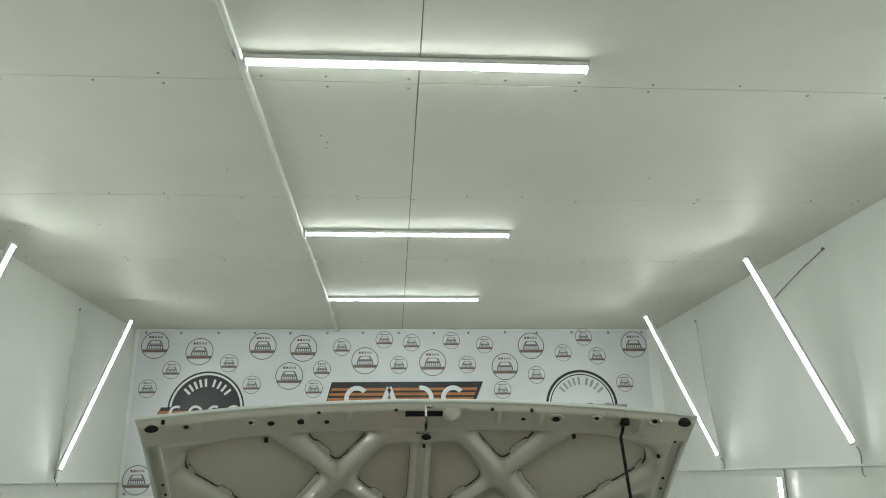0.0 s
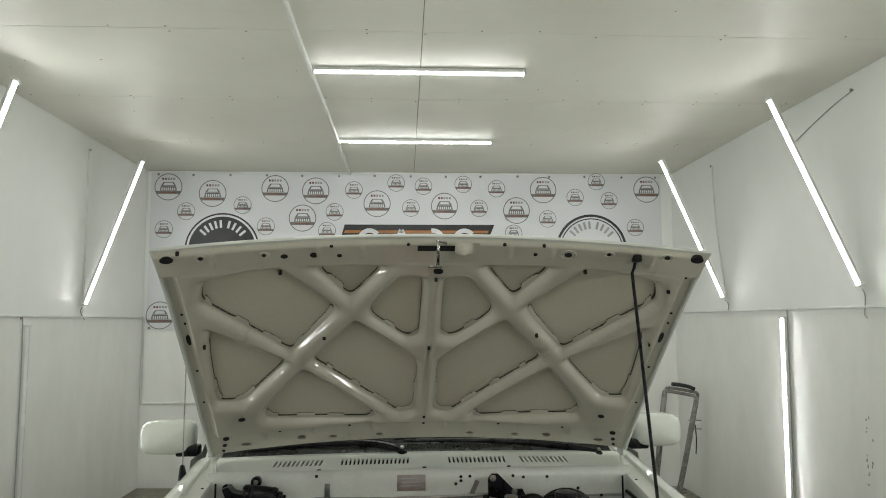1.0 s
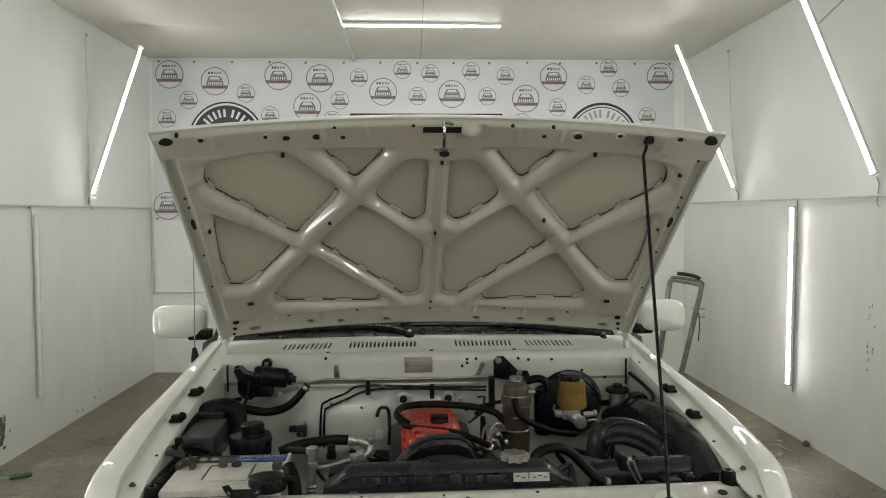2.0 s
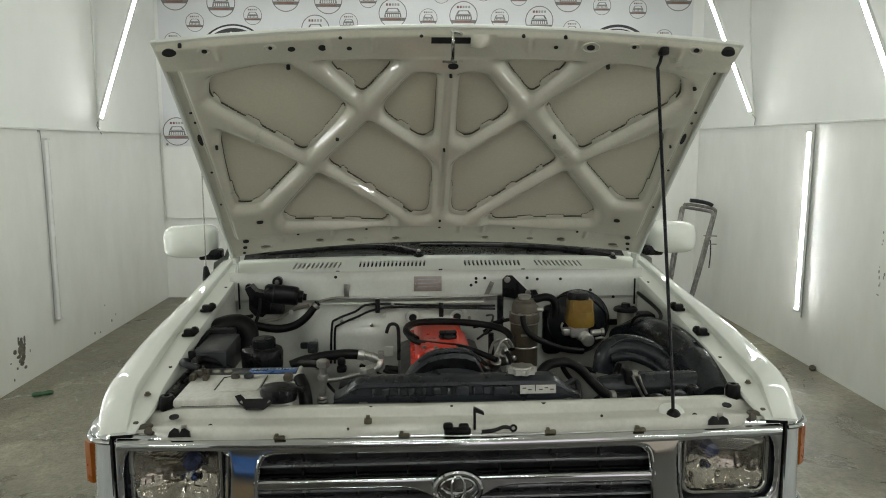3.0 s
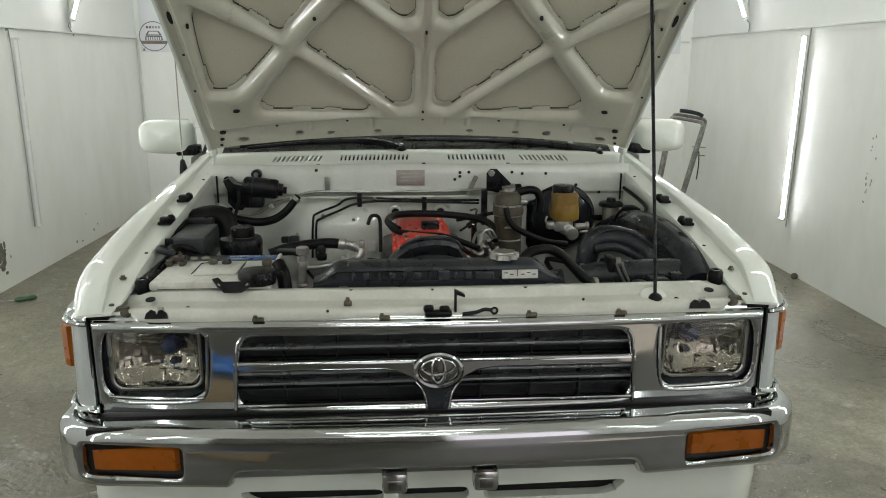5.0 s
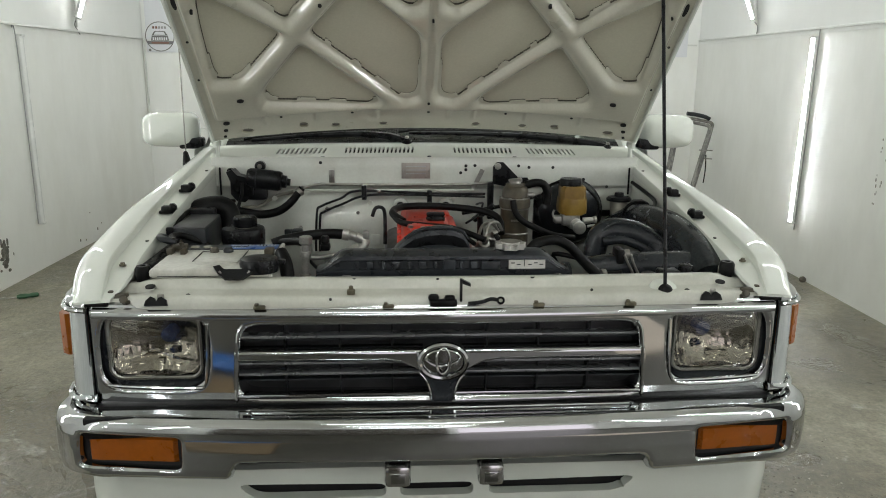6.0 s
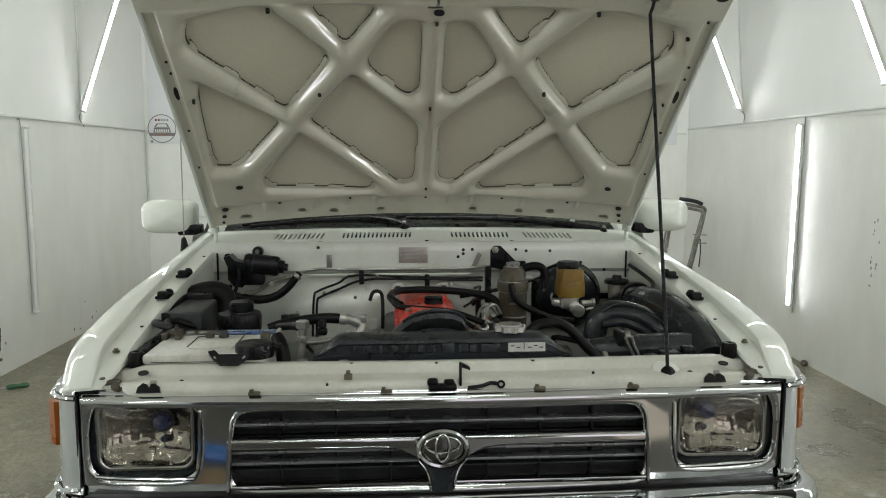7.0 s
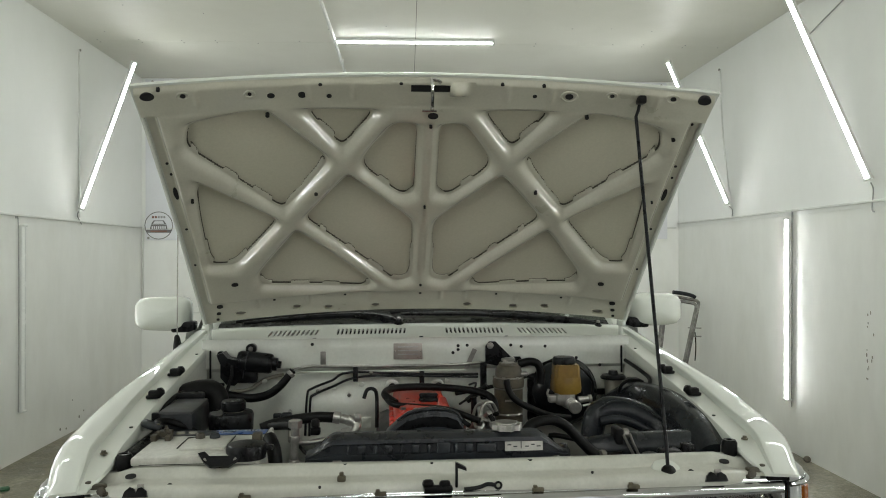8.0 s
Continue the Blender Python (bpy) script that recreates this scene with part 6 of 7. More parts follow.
# pipes and hoses on the firewall
part("brake_pipe", Shape().tube([(0.260, 0.800, 0.993), (0.132, 0.838, 0.976), (-0.115, 0.838, 0.974), (-0.303, 0.838, 0.976), (-0.349, 0.838, 0.977), (-0.386, 0.830, 0.972), (-0.405, 0.800, 0.971)], .0052, 8, smooth=4), M_STEEL, truck, "steel brake pipe along the firewall")
part("pipe_bracket", Shape().box((-0.314, 0.846, 0.998), (.018, .005, .050), .002), M_STEEL, truck)
part("pipe_bracket", Shape().prism([(-.008, -.03), (.008, -.03), (.036, .03), (.022, .036)], pose(.150, .843, .992, 90), .004), M_STEEL, truck)
part("panel_lip", Shape().box((-.13, .838, 0.958), (.56, .016, .006), .002), M_BAY, truck)
part("heater_hose", Shape().tube([(-0.405, 0.800, 0.971), (-0.439, 0.790, 0.928), (-0.476, 0.785, 0.900), (-0.522, 0.780, 0.889), (-0.566, 0.775, 0.893), (-0.613, 0.770, 0.905)], [.011, .013, .0135, .0135, .0135, .013], 14, smooth=5), M_RUBBER, truck, "bent black heater hose")
part("hose_clamp", Shape().lathe([(.0145, -.006), (.0155, 0), (.0145, .006)], pose(-0.412, 0.795, 0.960, 0, 45, 20), 14), M_STEEL, truck)
part("vent_pipe", Shape().tube([(-0.439, 0.846, 0.951), (-0.492, 0.846, 0.938), (-0.521, 0.846, 0.922), (-0.550, 0.846, 0.905), (-0.607, 0.846, 0.897)], .0058, 8, smooth=5), M_CLOUDY, truck, "thin pale grey pipe on the firewall")
part("fuel_pipe", Shape().tube([(0.187, 0.820, 0.947), (-0.002, 0.832, 0.947), (-0.224, 0.830, 0.957), (-0.285, 0.825, 0.932), (-0.347, 0.815, 0.909), (-0.361, 0.800, 0.888), (-0.366, 0.790, 0.765)], .0040, 8, smooth=4), M_BLACK, truck, "thin black fuel pipe")
part("fuel_pipe", Shape().tube([(0.184, 0.800, 0.941), (-0.116, 0.828, 0.945), (-0.219, 0.826, 0.938), (-0.276, 0.820, 0.916), (-0.338, 0.810, 0.891), (-0.351, 0.800, 0.872), (-0.353, 0.790, 0.764)], .0040, 8, smooth=4), M_BLACK, truck, "thin black fuel pipe")
for x, z in ((-0.209, 0.952), (0.004, 0.935), (0.201, 0.942)):
    part("pipe_clip", Shape().box((x, .822, z), (.016, .014, .048), .003).lathe([(.006, 0), (.005, .004)], pose(x, .815, z - .017, 90), 8), M_BLACK, truck)
part("breather_hose", Shape().tube([(-.085, .47, .928), (-.115, .52, .942), (-.085, .60, .945), (.02, .62, .943), (.14, .60, .934), (.195, .56, .918), (.20, .52, .88)], .0105, 12, smooth=6), M_RUBBER, truck, "black breather hose over the rocker cover")
part("breather_hose", Shape().tube([(-.115, .52, .938), (-.09, .46, .926), (-.03, .42, .926), (.05, .38, .925), (.13, .33, .905)], .0085, 10, smooth=6), M_RUBBER, truck)
part("bent_pipe", Shape().tube([(-.175, .58, .92), (-.165, .58, .945), (-.145, .58, .945), (-.138, .58, .92), (-.138, .56, .84)], .0055, 8, smooth=5), M_BLACK, truck)
part("dipstick_tube", Shape().tube([(.135, .50, .935), (.138, .51, .86), (.13, .52, .78)], [.008, .010, .008], 8), M_BLACK, truck)

# air-conditioning lines
ac = part("ac_hose", Shape().tube([(-0.433, 0.370, 0.887), (-0.403, 0.380, 0.896), (-0.374, 0.395, 0.899), (-0.336, 0.400, 0.904), (-0.289, 0.400, 0.908), (-0.258, 0.400, 0.907), (-0.237, 0.400, 0.905)], .0140, 14, smooth=5), M_RUBBER, truck, "black air-conditioning hose with aluminium fittings")
part("fitting", Shape().tube([(-.250, .40, .907), (-.232, .40, .904), (-.231, .40, .904), (-.214, .40, .900), (-.213, .40, .900), (-.198, .40, .893)], [.0155, .0160, .0125, .0125, .0145, .0130], 14), M_ALU, ac)
part("elbow", Shape().tube([(-.205, .40, .896), (-.192, .40, .890), (-.188, .395, .882), (-.194, .39, .872), (-.206, .387, .866)], [.0110, .0120, .0115, .0100, .0095], 12, smooth=3), M_ALU, ac)
part("union_nut", Shape().lathe([(.016, -.012), (.0185, -.009), (.0185, .009), (.016, .012)], pose(-.214, .386, .864, 0, 75, 0), 6).box((-.186, .398, .905), (.016, .018, .022), .003).box((-.234, .382, .860), (.022, .022, .026), .004), M_ALU, ac)
part("valve_cap", Shape().lathe([(.011, 0), (.011, .014), (.008, .018)], pose(-.290, .330, .900), 8).box((-.290, .330, .888), (.026, .024, .018), .005), M_RUBBER, ac)
part("pipe", Shape().tube([(-.244, .380, .858), (-.275, .34, .862), (-.305, .31, .864), (-.330, .29, .870)], .0068, 12, smooth=3), M_ALU, ac)
part("pipe", Shape().tube([(-.334, .28, .925), (-.335, .28, .885), (-.337, .275, .84), (-.338, .27, .76)], .0105, 12), M_ALU, ac)
part("union_nut", Shape().lathe([(.015, -.010), (.017, -.008), (.017, .008), (.015, .010)], pose(-.334, .28, .918), 6).lathe([(.013, -.007), (.0145, 0), (.013, .007)], pose(-.335, .278, .882), 10), M_ALU, ac)
for k in range(4):
    part("bellow", Shape().lathe([(.0125, -.0045), (.0155, 0), (.0125, .0045)], pose(-.337, .272, .828 - .010 * k), 14), M_STEEL, ac)
part("hose_branch", Shape().tube([(-.43, .385, .888), (-.40, .36, .895), (-.365, .33, .903), (-.34, .30, .905)], .010, 10, smooth=4), M_RUBBER, ac)
part("grommet", Shape().lathe([(.020, 0), (.019, .008), (.012, .010), (.011, .004)], pose(-0.414, 0.852, 0.842, 90), 20), M_RUBBER, ac)
part("pipe", Shape().tube([(-0.412, 0.838, 0.841), (-0.418, 0.820, 0.832), (-0.418, 0.800, 0.818), (-0.411, 0.780, 0.798), (-0.405, 0.740, 0.761)], .0072, 10, smooth=5), M_ALU, ac)
part("bracket", Shape().box((-0.453, 0.800, 0.825), (.028, .014, .022), .005), M_GREYPL, ac)
part("valve_block", Shape().box((-0.424, 0.790, 0.821), (.034, .03, .036), .006).lathe([(.013, 0), (.010, .012)], pose(-0.424, 0.780, 0.808), 10), M_GREYPL, ac)
part("compressor", Shape().lathe([(.06, -.08), (.065, -.06), (.065, .06), (.055, .08)], pose(-.25, .42, .765, 90), 20).box((-.25, .42, .81), (.11, .10, .03), .01), M_GREYPL, ac)
part("side_hose", Shape().tube([(-.385, .20, .905), (-.370, .17, .885), (-.362, .15, .84), (-.358, .14, .78)], .0165, 12, smooth=4), M_RUBBER, ac)
part("radiator_wire", Shape().tube([(-.33, .30, .862), (-.30, .25, .850), (-.275, .22, .868), (-.262, .21, .875)], .0042, 8, smooth=5), M_RUBBER, ac)
part("wire", Shape().tube([(-.225, .36, .830), (-.18, .34, .842), (-.14, .33, .848), (-.11, .33, .842)], .006, 8, smooth=5).lathe([(.012, -.01), (.013, .01)], pose(-.15, .335, .846, 0, 80, 0), 10), M_RUBBER, ac)
part("mount_plate", Shape().box((-.172, .80, .800), (.030, .006, .036), .003), M_BAY, ac)

# right-hand side: fuel filter, brake servo, reservoirs, intake ducts
ff = part("fuel_filter", Shape().lathe([(.030, -.150), (.040, -.140), (.0425, -.115), (.0425, .022), (.0465, .026), (.0475, .040), (.0455, .052), (.040, .054), (.0395, .074), (.036, .084), (.029, .090), (.028, .096)], pose(.254, .625, .915), 30), M_TAUPE, truck, "weathered brown fuel filter and pump")
part("pump_head", Shape().lathe([(.026, 0), (.027, .004), (.018, .007), (.017, .012), (.021, .013), (.021, .019), (.012, .021)], pose(.254, .625, 1.004), 12).box((.292, .615, .978), (.040, .018, .014), .005), M_STEEL, ff)
for zb in (.862, .938, .967):
    part("band", Shape().lathe([(.0428, -.003), (.0448, 0), (.0428, .003)], pose(.254, .625, zb), 28), M_STEEL, ff)
part("label", Shape().box((.254, .5815, .905), (.034, .002, .006), .0006), M_CLOUDY, ff)
for k in range(6):
    part("bolt", Shape().lathe([(.005, 0), (.005, .005)], pose(.254 + .042 * math.cos(k * 1.05), .625 + .042 * math.sin(k * 1.05), .967), 6), M_STEEL, ff)
part("filter_bracket", Shape().prism([(-.028, 0), (-.028, .055), (-.015, .07), (.005, .07), (.055, .02), (.085, .02), (.095, 0), (.07, -.02)], pose(.235, .80, .985, 90), .012).box((.20, .79, .93), (.02, .02, .12), .004), M_BLACK, ff)
part("bolt", Shape().lathe([(.011, 0), (.010, .006), (.005, .007)], pose(.222, .786, 1.042, 90), 8), M_STEEL, ff)
part("bolt", Shape().lathe([(.010, 0), (.009, .006), (.005, .007)], pose(.292, .786, .998, 90), 8), M_STEEL, ff)
part("filter_hose", Shape().tube([(.29, .66, 1.000), (.325, .66, 1.008), (.350, .66, 1.000), (.360, .66, .972), (.358, .66, .94)], .0125, 12, smooth=5), M_RUBBER, ff)
part("filter_hose", Shape().tube([(0.240, 0.575, 0.969), (0.246, 0.570, 0.938), (0.267, 0.560, 0.910), (0.311, 0.560, 0.886), (0.368, 0.580, 0.861), (0.435, 0.600, 0.847)], .0095, 12, smooth=5), M_RUBBER, ff)
part("bracket_strut", Shape().tube([(.14, .72, .88), (.20, .70, .93)], .010, 8), M_BLACK, ff)

servo = part("brake_servo", Shape().lathe([(.104, -.02), (.109, 0), (.107, .02), (.086, .05), (.05, .062), (.045, .070)], pose(.470, .835, .885, 90), 40), M_SATIN, truck, "black round brake servo")
part("servo_rim", Shape().lathe([(.108, -.006), (.113, 0), (.108, .006)], pose(.470, .83, .885, 90), 40), M_BLACK, servo)
# black box in place of the shade left of the servo
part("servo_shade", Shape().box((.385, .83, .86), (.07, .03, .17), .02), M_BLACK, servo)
mc = part("master_cylinder", Shape().lathe([(.024, 0), (.024, .06), (.019, .07), (.019, .11), (.012, .116)], pose(.455, .765, .876, 90), 18).box((.440, .685, .893), (.058, .044, .046), .009).box((.402, .690, .888), (.026, .03, .024), .006), M_ALU, truck, "cast aluminium brake master cylinder")
part("outlet", Shape().lathe([(.019, 0), (.020, .004), (.020, .014), (.017, .017), (.0, .018)], pose(.462, .655, .869, 90), 22), M_ALU, mc)
part("side_port", Shape().lathe([(.011, 0), (.009, .032), (.012, .034), (.012, .042)], pose(.478, .670, .886, 0, 84, 0), 10), M_ALU, mc)
part("reservoir", Shape().loft([[(.444 + sx_ * hw, .690 + sy_ * .036, z) for sx_, sy_ in ((-1, -.75), (-.8, -1), (.8, -1), (1, -.75), (1, .75), (.8, 1), (-.8, 1), (-1, .75))] for hw, z in ((.030, .906), (.041, .911), (.0425, .924), (.040, .955), (.0385, .959), (.037, .990), (.033, .996))], closed=True, caps=True), M_FLUID, mc, "amber brake fluid reservoir", 50)
part("cap", Shape().lathe([(.033, 0), (.034, .003), (.0345, .019), (.031, .024), (.008, .025)], pose(.438, .690, .993), 26), M_BLACK, mc)
part("sensor_wire", Shape().tube([(0.468, 0.720, 0.998), (0.511, 0.740, 0.969), (0.546, 0.760, 0.931), (0.552, 0.770, 0.900), (0.538, 0.760, 0.874), (0.518, 0.740, 0.870)], .0034, 8, smooth=6), M_RUBBER, mc)
part("sensor_wire", Shape().tube([(0.416, 0.720, 1.001), (0.390, 0.740, 0.992), (0.373, 0.750, 0.975), (0.359, 0.740, 0.957)], .0034, 8, smooth=5), M_RUBBER, mc)
part("brake_line", Shape().tube([(0.398, 0.680, 0.878), (0.390, 0.680, 0.891), (0.384, 0.680, 0.906), (0.388, 0.680, 0.919)], .0034, 8, smooth=5), M_ALU, mc)
part("brake_line", Shape().tube([(.49, .66, .87), (.515, .66, .872), (.525, .67, .84), (.515, .68, .79)], .004, 8, smooth=5), M_ALU, mc)
cl = part("clutch_reservoir", Shape().lathe([(.022, -.07), (.026, -.05), (.029, 0), (.027, .004)], pose(.625, .790, .930), 20), M_CLOUDY, truck, "cloudy clutch fluid reservoir")
part("cap", Shape().lathe([(.040, 0), (.041, .006), (.036, .012), (.016, .014), (.014, .026), (.006, .027)], pose(.625, .790, .930), 24), M_BLACK, cl)

duct = part("intake_duct", Shape().tube([(.452, .43, .830), (.466, .44, .882), (.495, .445, .903), (.535, .445, .902), (.580, .435, .890), (.625, .42, .865), (.655, .38, .835), (.660, .30, .80)], [.030, .033, .034, .036, .038, .038, .036, .034], 22, smooth=6), M_SATIN, truck, "large curved black intake duct")
part("duct_seam", Shape().tube([(.470, .415, .911), (.505, .415, .931), (.550, .412, .930), (.596, .400, .914), (.640, .375, .882), (.668, .345, .852)], .0030, 6, smooth=6), M_GREYPL, duct)
part("duct_flute", Shape().tube([(.468, .405, .880), (.52, .405, .886), (.575, .40, .868), (.615, .385, .842)], .013, 10, smooth=5), M_SATIN, duct)
air = part("air_cleaner", Shape().tube([(.600, .78, .840), (.640, .66, .892), (.664, .55, .904), (.682, .42, .898), (.690, .28, .872), (.682, .17, .832)], [.036, .046, .050, .052, .052, .050], 20, smooth=5).box((.66, .22, .785), (.20, .19, .09), .02), M_SATIN, truck, "black air cleaner housing beside the wing")
part("snorkel", Shape().tube([(.395, .250, .842), (.46, .245, .850), (.60, .245, .852), (.665, .245, .850), (.70, .24, .82)], [.034, .037, .040, .040, .034], 18, smooth=4), M_SATIN, air)
part("clip", Shape().tube([(.470, .210, .892), (.478, .203, .872), (.492, .200, .845), (.498, .20, .838)], .0034, 6).tube([(.486, .210, .894), (.492, .203, .872), (.505, .200, .845)], .0034, 6).lathe([(.012, -.006), (.013, .006)], pose(.478, .22, .892, 0, 90, 0), 12), M_STEEL, air)
part("strap", Shape().box((.462, .235, .885), (.020, .05, .040), .006), M_RUBBER, air)
part("hinge_lug", Shape().box((.555, .132, .868), (.05, .04, .016), .006).lathe([(.018, 0), (.019, .006), (.010, .010)], pose(.505, .120, .862), 12).box((.600, .135, .872), (.03, .03, .03), .006), M_BLACK, air)
part("radiator_hose", Shape().tube([(0.226, 0.200, 0.906), (0.242, 0.210, 0.920), (0.264, 0.220, 0.926), (0.299, 0.225, 0.927), (0.333, 0.225, 0.910), (0.366, 0.220, 0.876), (0.395, 0.205, 0.849), (0.426, 0.190, 0.841), (0.459, 0.180, 0.846)], [.0135, .013, .0125, .0125, .0125, .0125, .013, .0135, .0135], 16, smooth=6), M_RUBBER, truck, "black upper radiator hose")
part("hose_clamp", Shape().lathe([(.0155, -.006), (.0165, 0), (.0155, .006)], pose(0.411, 0.185, 0.846, 0, 90, 8), 16), M_STEEL, truck)
part("harness", Shape().tube([(.10, .30, .90), (.06, .33, .925), (.02, .33, .935)], .006, 8, smooth=4), M_RUBBER, truck)
part("harness", Shape().tube([(.17, .45, .90), (.185, .42, .87), (.17, .36, .86)], .007, 8, smooth=4), M_RUBBER, truck)
for k, (x, y, z, r) in enumerate(((.14, .42, .875, .016), (.165, .46, .885, .014), (.12, .44, .86, .018), (.185, .48, .86, .014))):
    part("injector_fitting", Shape().lathe([(r, -.03), (r, 0), (r * .6, .004), (r * .6, .024), (r * .3, .026)], pose(x, y, z, 40, 20 * k, 0), 10), M_STEEL, truck)
part("injector_pipe", Shape().tube([(.125, .44, .89), (.14, .47, .915), (.17, .49, .915), (.19, .50, .89)], .0045, 8, smooth=5).tube([(.14, .42, .89), (.155, .44, .925), (.18, .46, .925), (.195, .47, .90)], .0045, 8, smooth=5), M_STEEL, truck)
part("bay_hose", Shape().tube([(.60, .66, .90), (.605, .64, .935), (.63, .64, .95), (.665, .66, .945)], .005, 8, smooth=5), M_RUBBER, truck)
part("bay_box", Shape().box((.665, .70, .90), (.05, .07, .09), .012), M_BLACK, truck)
part("wall_seam", Shape().box((.55, .845, .878), (.26, .012, .02), .004), M_RUBBER, truck)
# small dark clutter low in the bay
rnd = random.Random(3)
for k in range(26):
    x, y = rnd.uniform(-.38, .6), rnd.uniform(.25, .72)
    z = rnd.uniform(.70, .80)
    pts = [(x, y, z), (x + rnd.uniform(-.1, .1), y + rnd.uniform(-.1, .1), z + rnd.uniform(.0, .05)), (x + rnd.uniform(-.16, .16), min(.8, y + rnd.uniform(-.1, .1)), z - .05)]
    part("bay_cable", Shape().tube(pts, rnd.uniform(.005, .011), 8, smooth=5), M_RUBBER if k % 3 else M_GREYPL, truck)

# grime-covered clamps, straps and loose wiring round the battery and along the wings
# black boxes that fill in the shaded void beside the battery
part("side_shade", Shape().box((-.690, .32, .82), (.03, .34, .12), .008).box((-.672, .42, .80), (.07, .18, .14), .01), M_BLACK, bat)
part("loom", Shape().tube([(-.70, .40, .90), (-.70, .44, .93), (-.69, .56, .945), (-.66, .70, .94), (-.62, .79, .93)], .007, 8, smooth=6), M_RUBBER, truck, "black wiring loom along the inner wing")
part("loom", Shape().tube([(.675, .82, .985), (.690, .70, .965), (.685, .62, .955), (.66, .56, .945)], .006, 8, smooth=6), M_RUBBER, truck)
for y0, z0 in ((.36, .918), (.62, .944)):
    part("loom_clip", Shape().box((-.695, y0, z0 + .006), (.022, .014, .024), .004), M_BLACK, truck)
for x, z in ((-.33, .90), (-.23, .885), (.10, .905), (-.16, .955), (.33, .94), (-.47, .985)):
    part("stud", Shape().lathe([(.006, 0), (.006, .010), (.003, .012)], pose(x, .830, z, 90), 6), M_STEEL, truck)
part("vacuum_hose", Shape().tube([(.36, .80, .93), (.33, .74, .95), (.28, .70, .94), (.18, .70, .92), (.10, .68, .91)], .006, 8, smooth=6), M_RUBBER, truck)
part("throttle_cable", Shape().tube([(.16, .835, .91), (.17, .74, .93), (.14, .62, .915), (.10, .55, .905)], .0035, 8, smooth=6), M_RUBBER, truck)

# ---- mirrors, aerial ----
for sx in (1, -1):
    rings = []
    for k, (y, g) in enumerate(((1.206, .12), (1.208, .36), (1.213, .60), (1.221, .80), (1.233, .93), (1.26, 1.0), (1.305, 1.0), (1.312, .96), (1.306, .90))):
        ring_ = []
        for t in range(28):
            a = 2 * math.pi * t / 28
            c, n = math.cos(a), math.sin(a)
            px_ = abs(c) ** 0.48 * (1 if c > 0 else -1)
            pz_ = abs(n) ** 0.48 * (1 if n > 0 else -1)
            ring_.append((sx * (.942 + .100 * g * px_ - (0.010 if y < 1.22 else 0)), y, 1.118 + .066 * g * pz_ * (1 - .07 * (px_ + 1) / 2)))
        rings.append(ring_)
    s = Shape().loft(rings, closed=True)
    s.add(rings[0], [tuple(range(28))[::-1]])
    mirror = part("door_mirror", s, M_PAINT, truck, "glossy white door mirror")
    part("mirror_glass", Shape().add(rings[-1], [tuple(range(28))]), M_CHROME, mirror)
    part("mirror_arm", Shape().box((sx * .862, 1.255, 1.070), (.085, .06, .040), .008), M_BLACK, mirror)
aerial = part("aerial", Shape().lathe([(.016, 0), (.013, .02), (.008, .045), (.004, .05)], pose(-.806, .965, 1.020, 0, -4, 0), 14), M_RUBBER, truck, "thin telescopic aerial with a black foot")
part("mast", Shape().tube([(-.808, .965, 1.06), (-.806, .965, 1.44)], .0022, 8), M_STEEL, aerial)

# ---- cab, bed and wheels ----
def side_panel(y0, y1, zlo, zhi):
    def f(a, b):
        z = zlo + (zhi - zlo) * b
        x = .812 + .030 * math.sin(math.pi * min(1, max(0, (z - .25) / .85)))
        return (x, y0 + (y1 - y0) * a, z)
    return f


cab = Shape()
cab.grid(side_panel(1.105, 2.16, .30, 1.06), 12, 14)
both("door", cab, M_PAINT, truck, "white cab door")
pil = lambda pts, r: Shape().tube(pts, r, 8, smooth=4)
both("windscreen_pillar", pil([(.735, 1.09, 1.06), (.70, 1.28, 1.26), (.645, 1.55, 1.50), (.62, 1.66, 1.535)], .030), M_PAINT, truck)
both("rear_pillar", pil([(.80, 2.12, 1.05), (.74, 2.11, 1.28), (.66, 2.08, 1.50)], .035), M_PAINT, truck)
part("roof", Shape().grid(lambda a, b: (-.66 + 1.32 * a, 1.54 + .60 * b, 1.515 + .045 * (1 - (2 * a - 1) ** 4) * (1 - .5 * (2 * b - 1) ** 4)), 16, 10).grid(lambda a, b: (-.66 + 1.32 * a, 1.54 + .60 * b, 1.50), 2, 2, flip=True), M_PAINT, truck, "white cab roof")
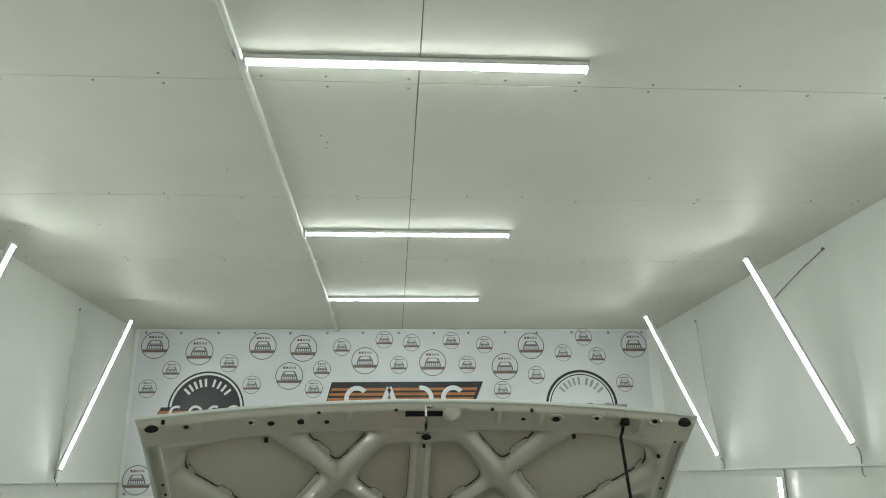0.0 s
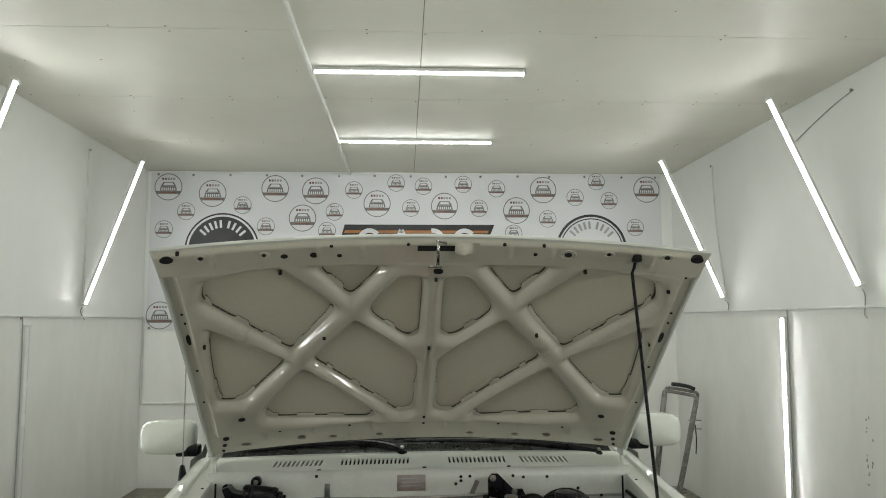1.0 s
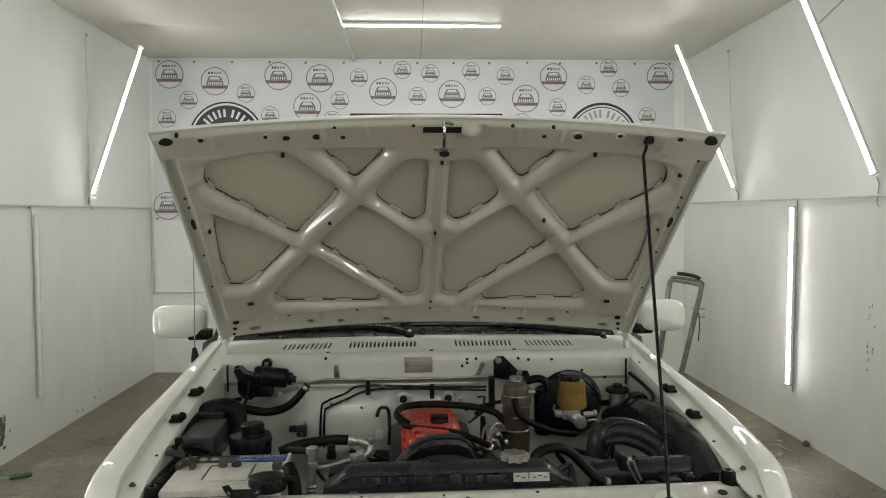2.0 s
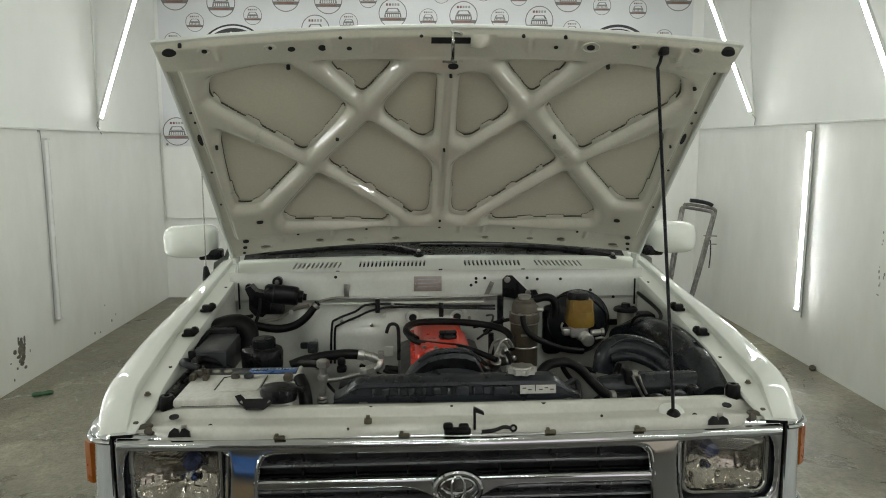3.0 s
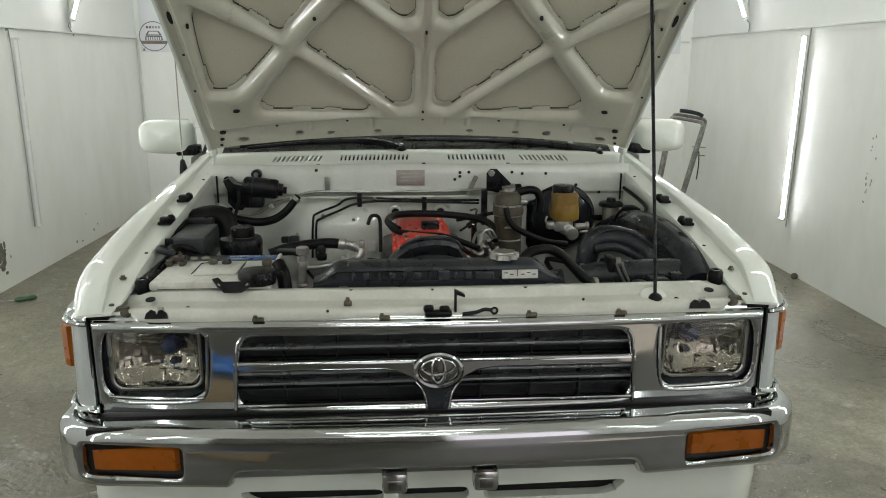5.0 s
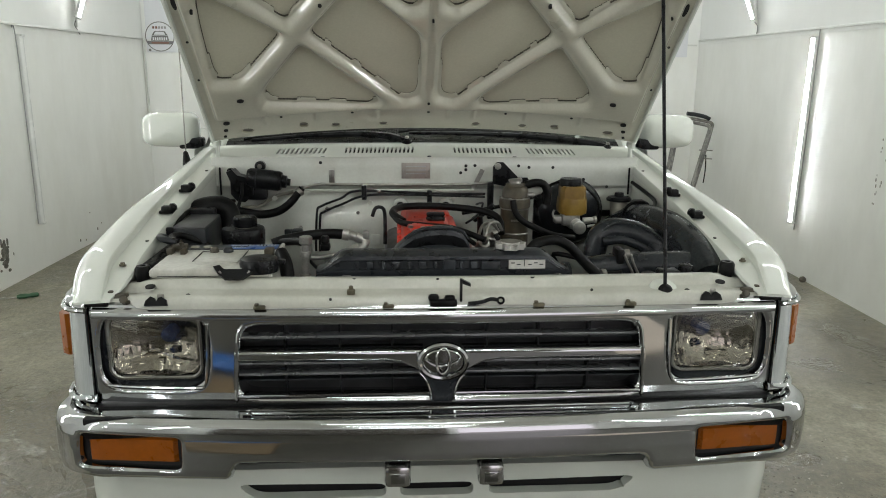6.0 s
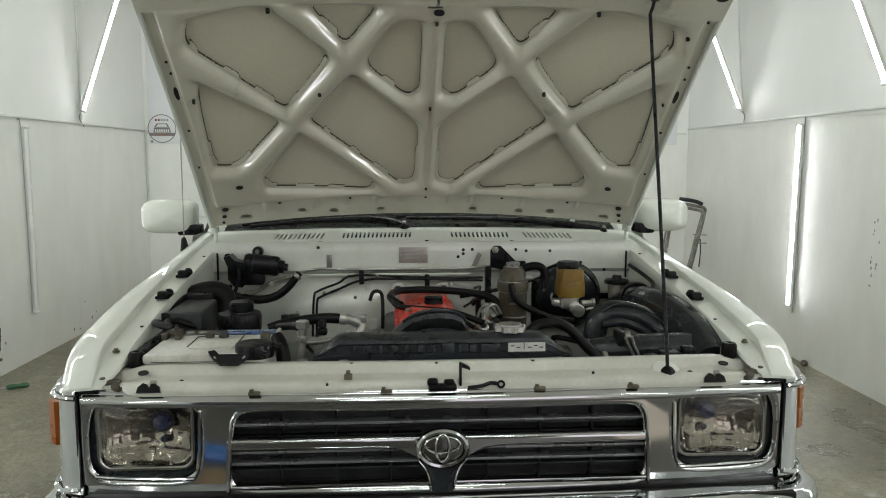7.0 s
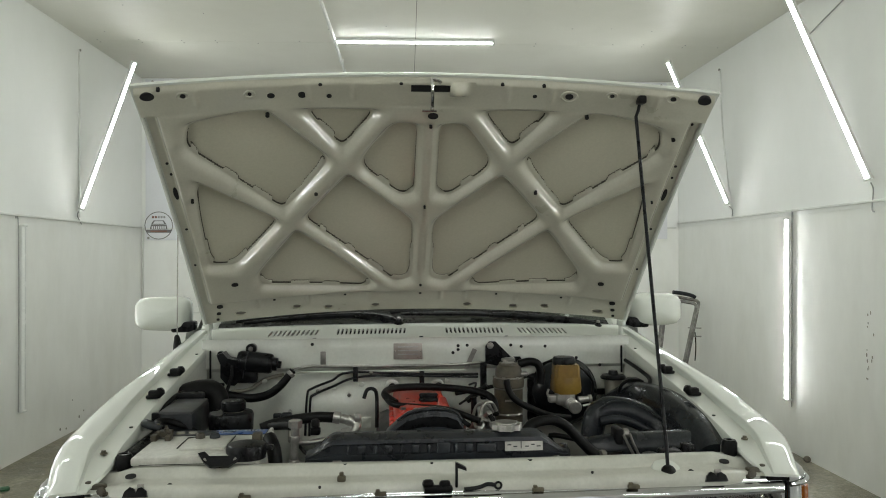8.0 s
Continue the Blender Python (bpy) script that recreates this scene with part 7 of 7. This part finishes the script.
part("windscreen", Shape().grid(lambda a, b: ((-.70 + 1.40 * a) * (1 - .12 * b), 1.055 + .06 * (2 * a - 1) ** 2 + .50 * b, 1.09 + .42 * b), 16, 8).grid(lambda a, b: ((-.70 + 1.40 * a) * (1 - .12 * b), 1.060 + .06 * (2 * a - 1) ** 2 + .50 * b, 1.086 + .42 * b), 16, 8, flip=True), M_WINDOW, truck, "dark windscreen glass")
part("rear_window", Shape().grid(lambda a, b: ((-.72 + 1.44 * a) * (1 - .10 * b), 2.14 - .03 * b, 1.08 + .42 * b), 4, 4), M_WINDOW, truck)
both("side_window", Shape().grid(lambda a, b: (.808 - .13 * b, 1.22 + .30 * b + (.86 - .30 * b) * a, 1.06 + .44 * b), 6, 6), M_WINDOW, truck)
part("dashboard", Shape().box((0, 1.22, 1.00), (1.42, .30, .14), .04), M_BLACK, truck)
seat = part("bench_seat", Shape().box((0, 1.85, .72), (1.30, .46, .16), .05).box((0, 2.04, .96), (1.30, .13, .50), .05, Euler((radians(-12), 0, 0)).to_matrix()), M_SEAT, truck, "dark cloth bench seat")
part("cab_back", Shape().box((0, 2.165, .70), (1.60, .03, .76), .01), M_PAINT, truck)
part("underbody", Shape().box((0, 2.35, .36), (1.30, 4.0, .10), .02), M_VOID, truck)
bed = part("load_bed", Shape().box((-.80, 3.38, .72), (.05, 2.28, .52), .015).box((.80, 3.38, .72), (.05, 2.28, .52), .015).box((0, 2.26, .72), (1.56, .04, .52), .01).box((0, 4.50, .72), (1.60, .05, .52), .015).box((0, 3.38, .50), (1.56, 2.28, .04), .01), M_PAINT, truck, "white open load bed")
for y in (WY, 3.40):
    for sx in (1, -1):
        wheel = part("wheel", Shape().lathe([(.19, -.10), (.27, -.105), (.315, -.09), (.33, -.06), (.33, .06), (.315, .09), (.27, .105), (.19, .10)], pose(sx * .70, y, .36, 0, 90 * sx, 0), 40), M_TYRE, truck, "black road tyre on a steel rim")
        part("rim", Shape().lathe([(.195, .085), (.18, .07), (.14, .05), (.06, .075), (.0, .08)], pose(sx * .70, y, .36, 0, 90 * sx, 0), 32), M_CHROME_DULL, wheel)
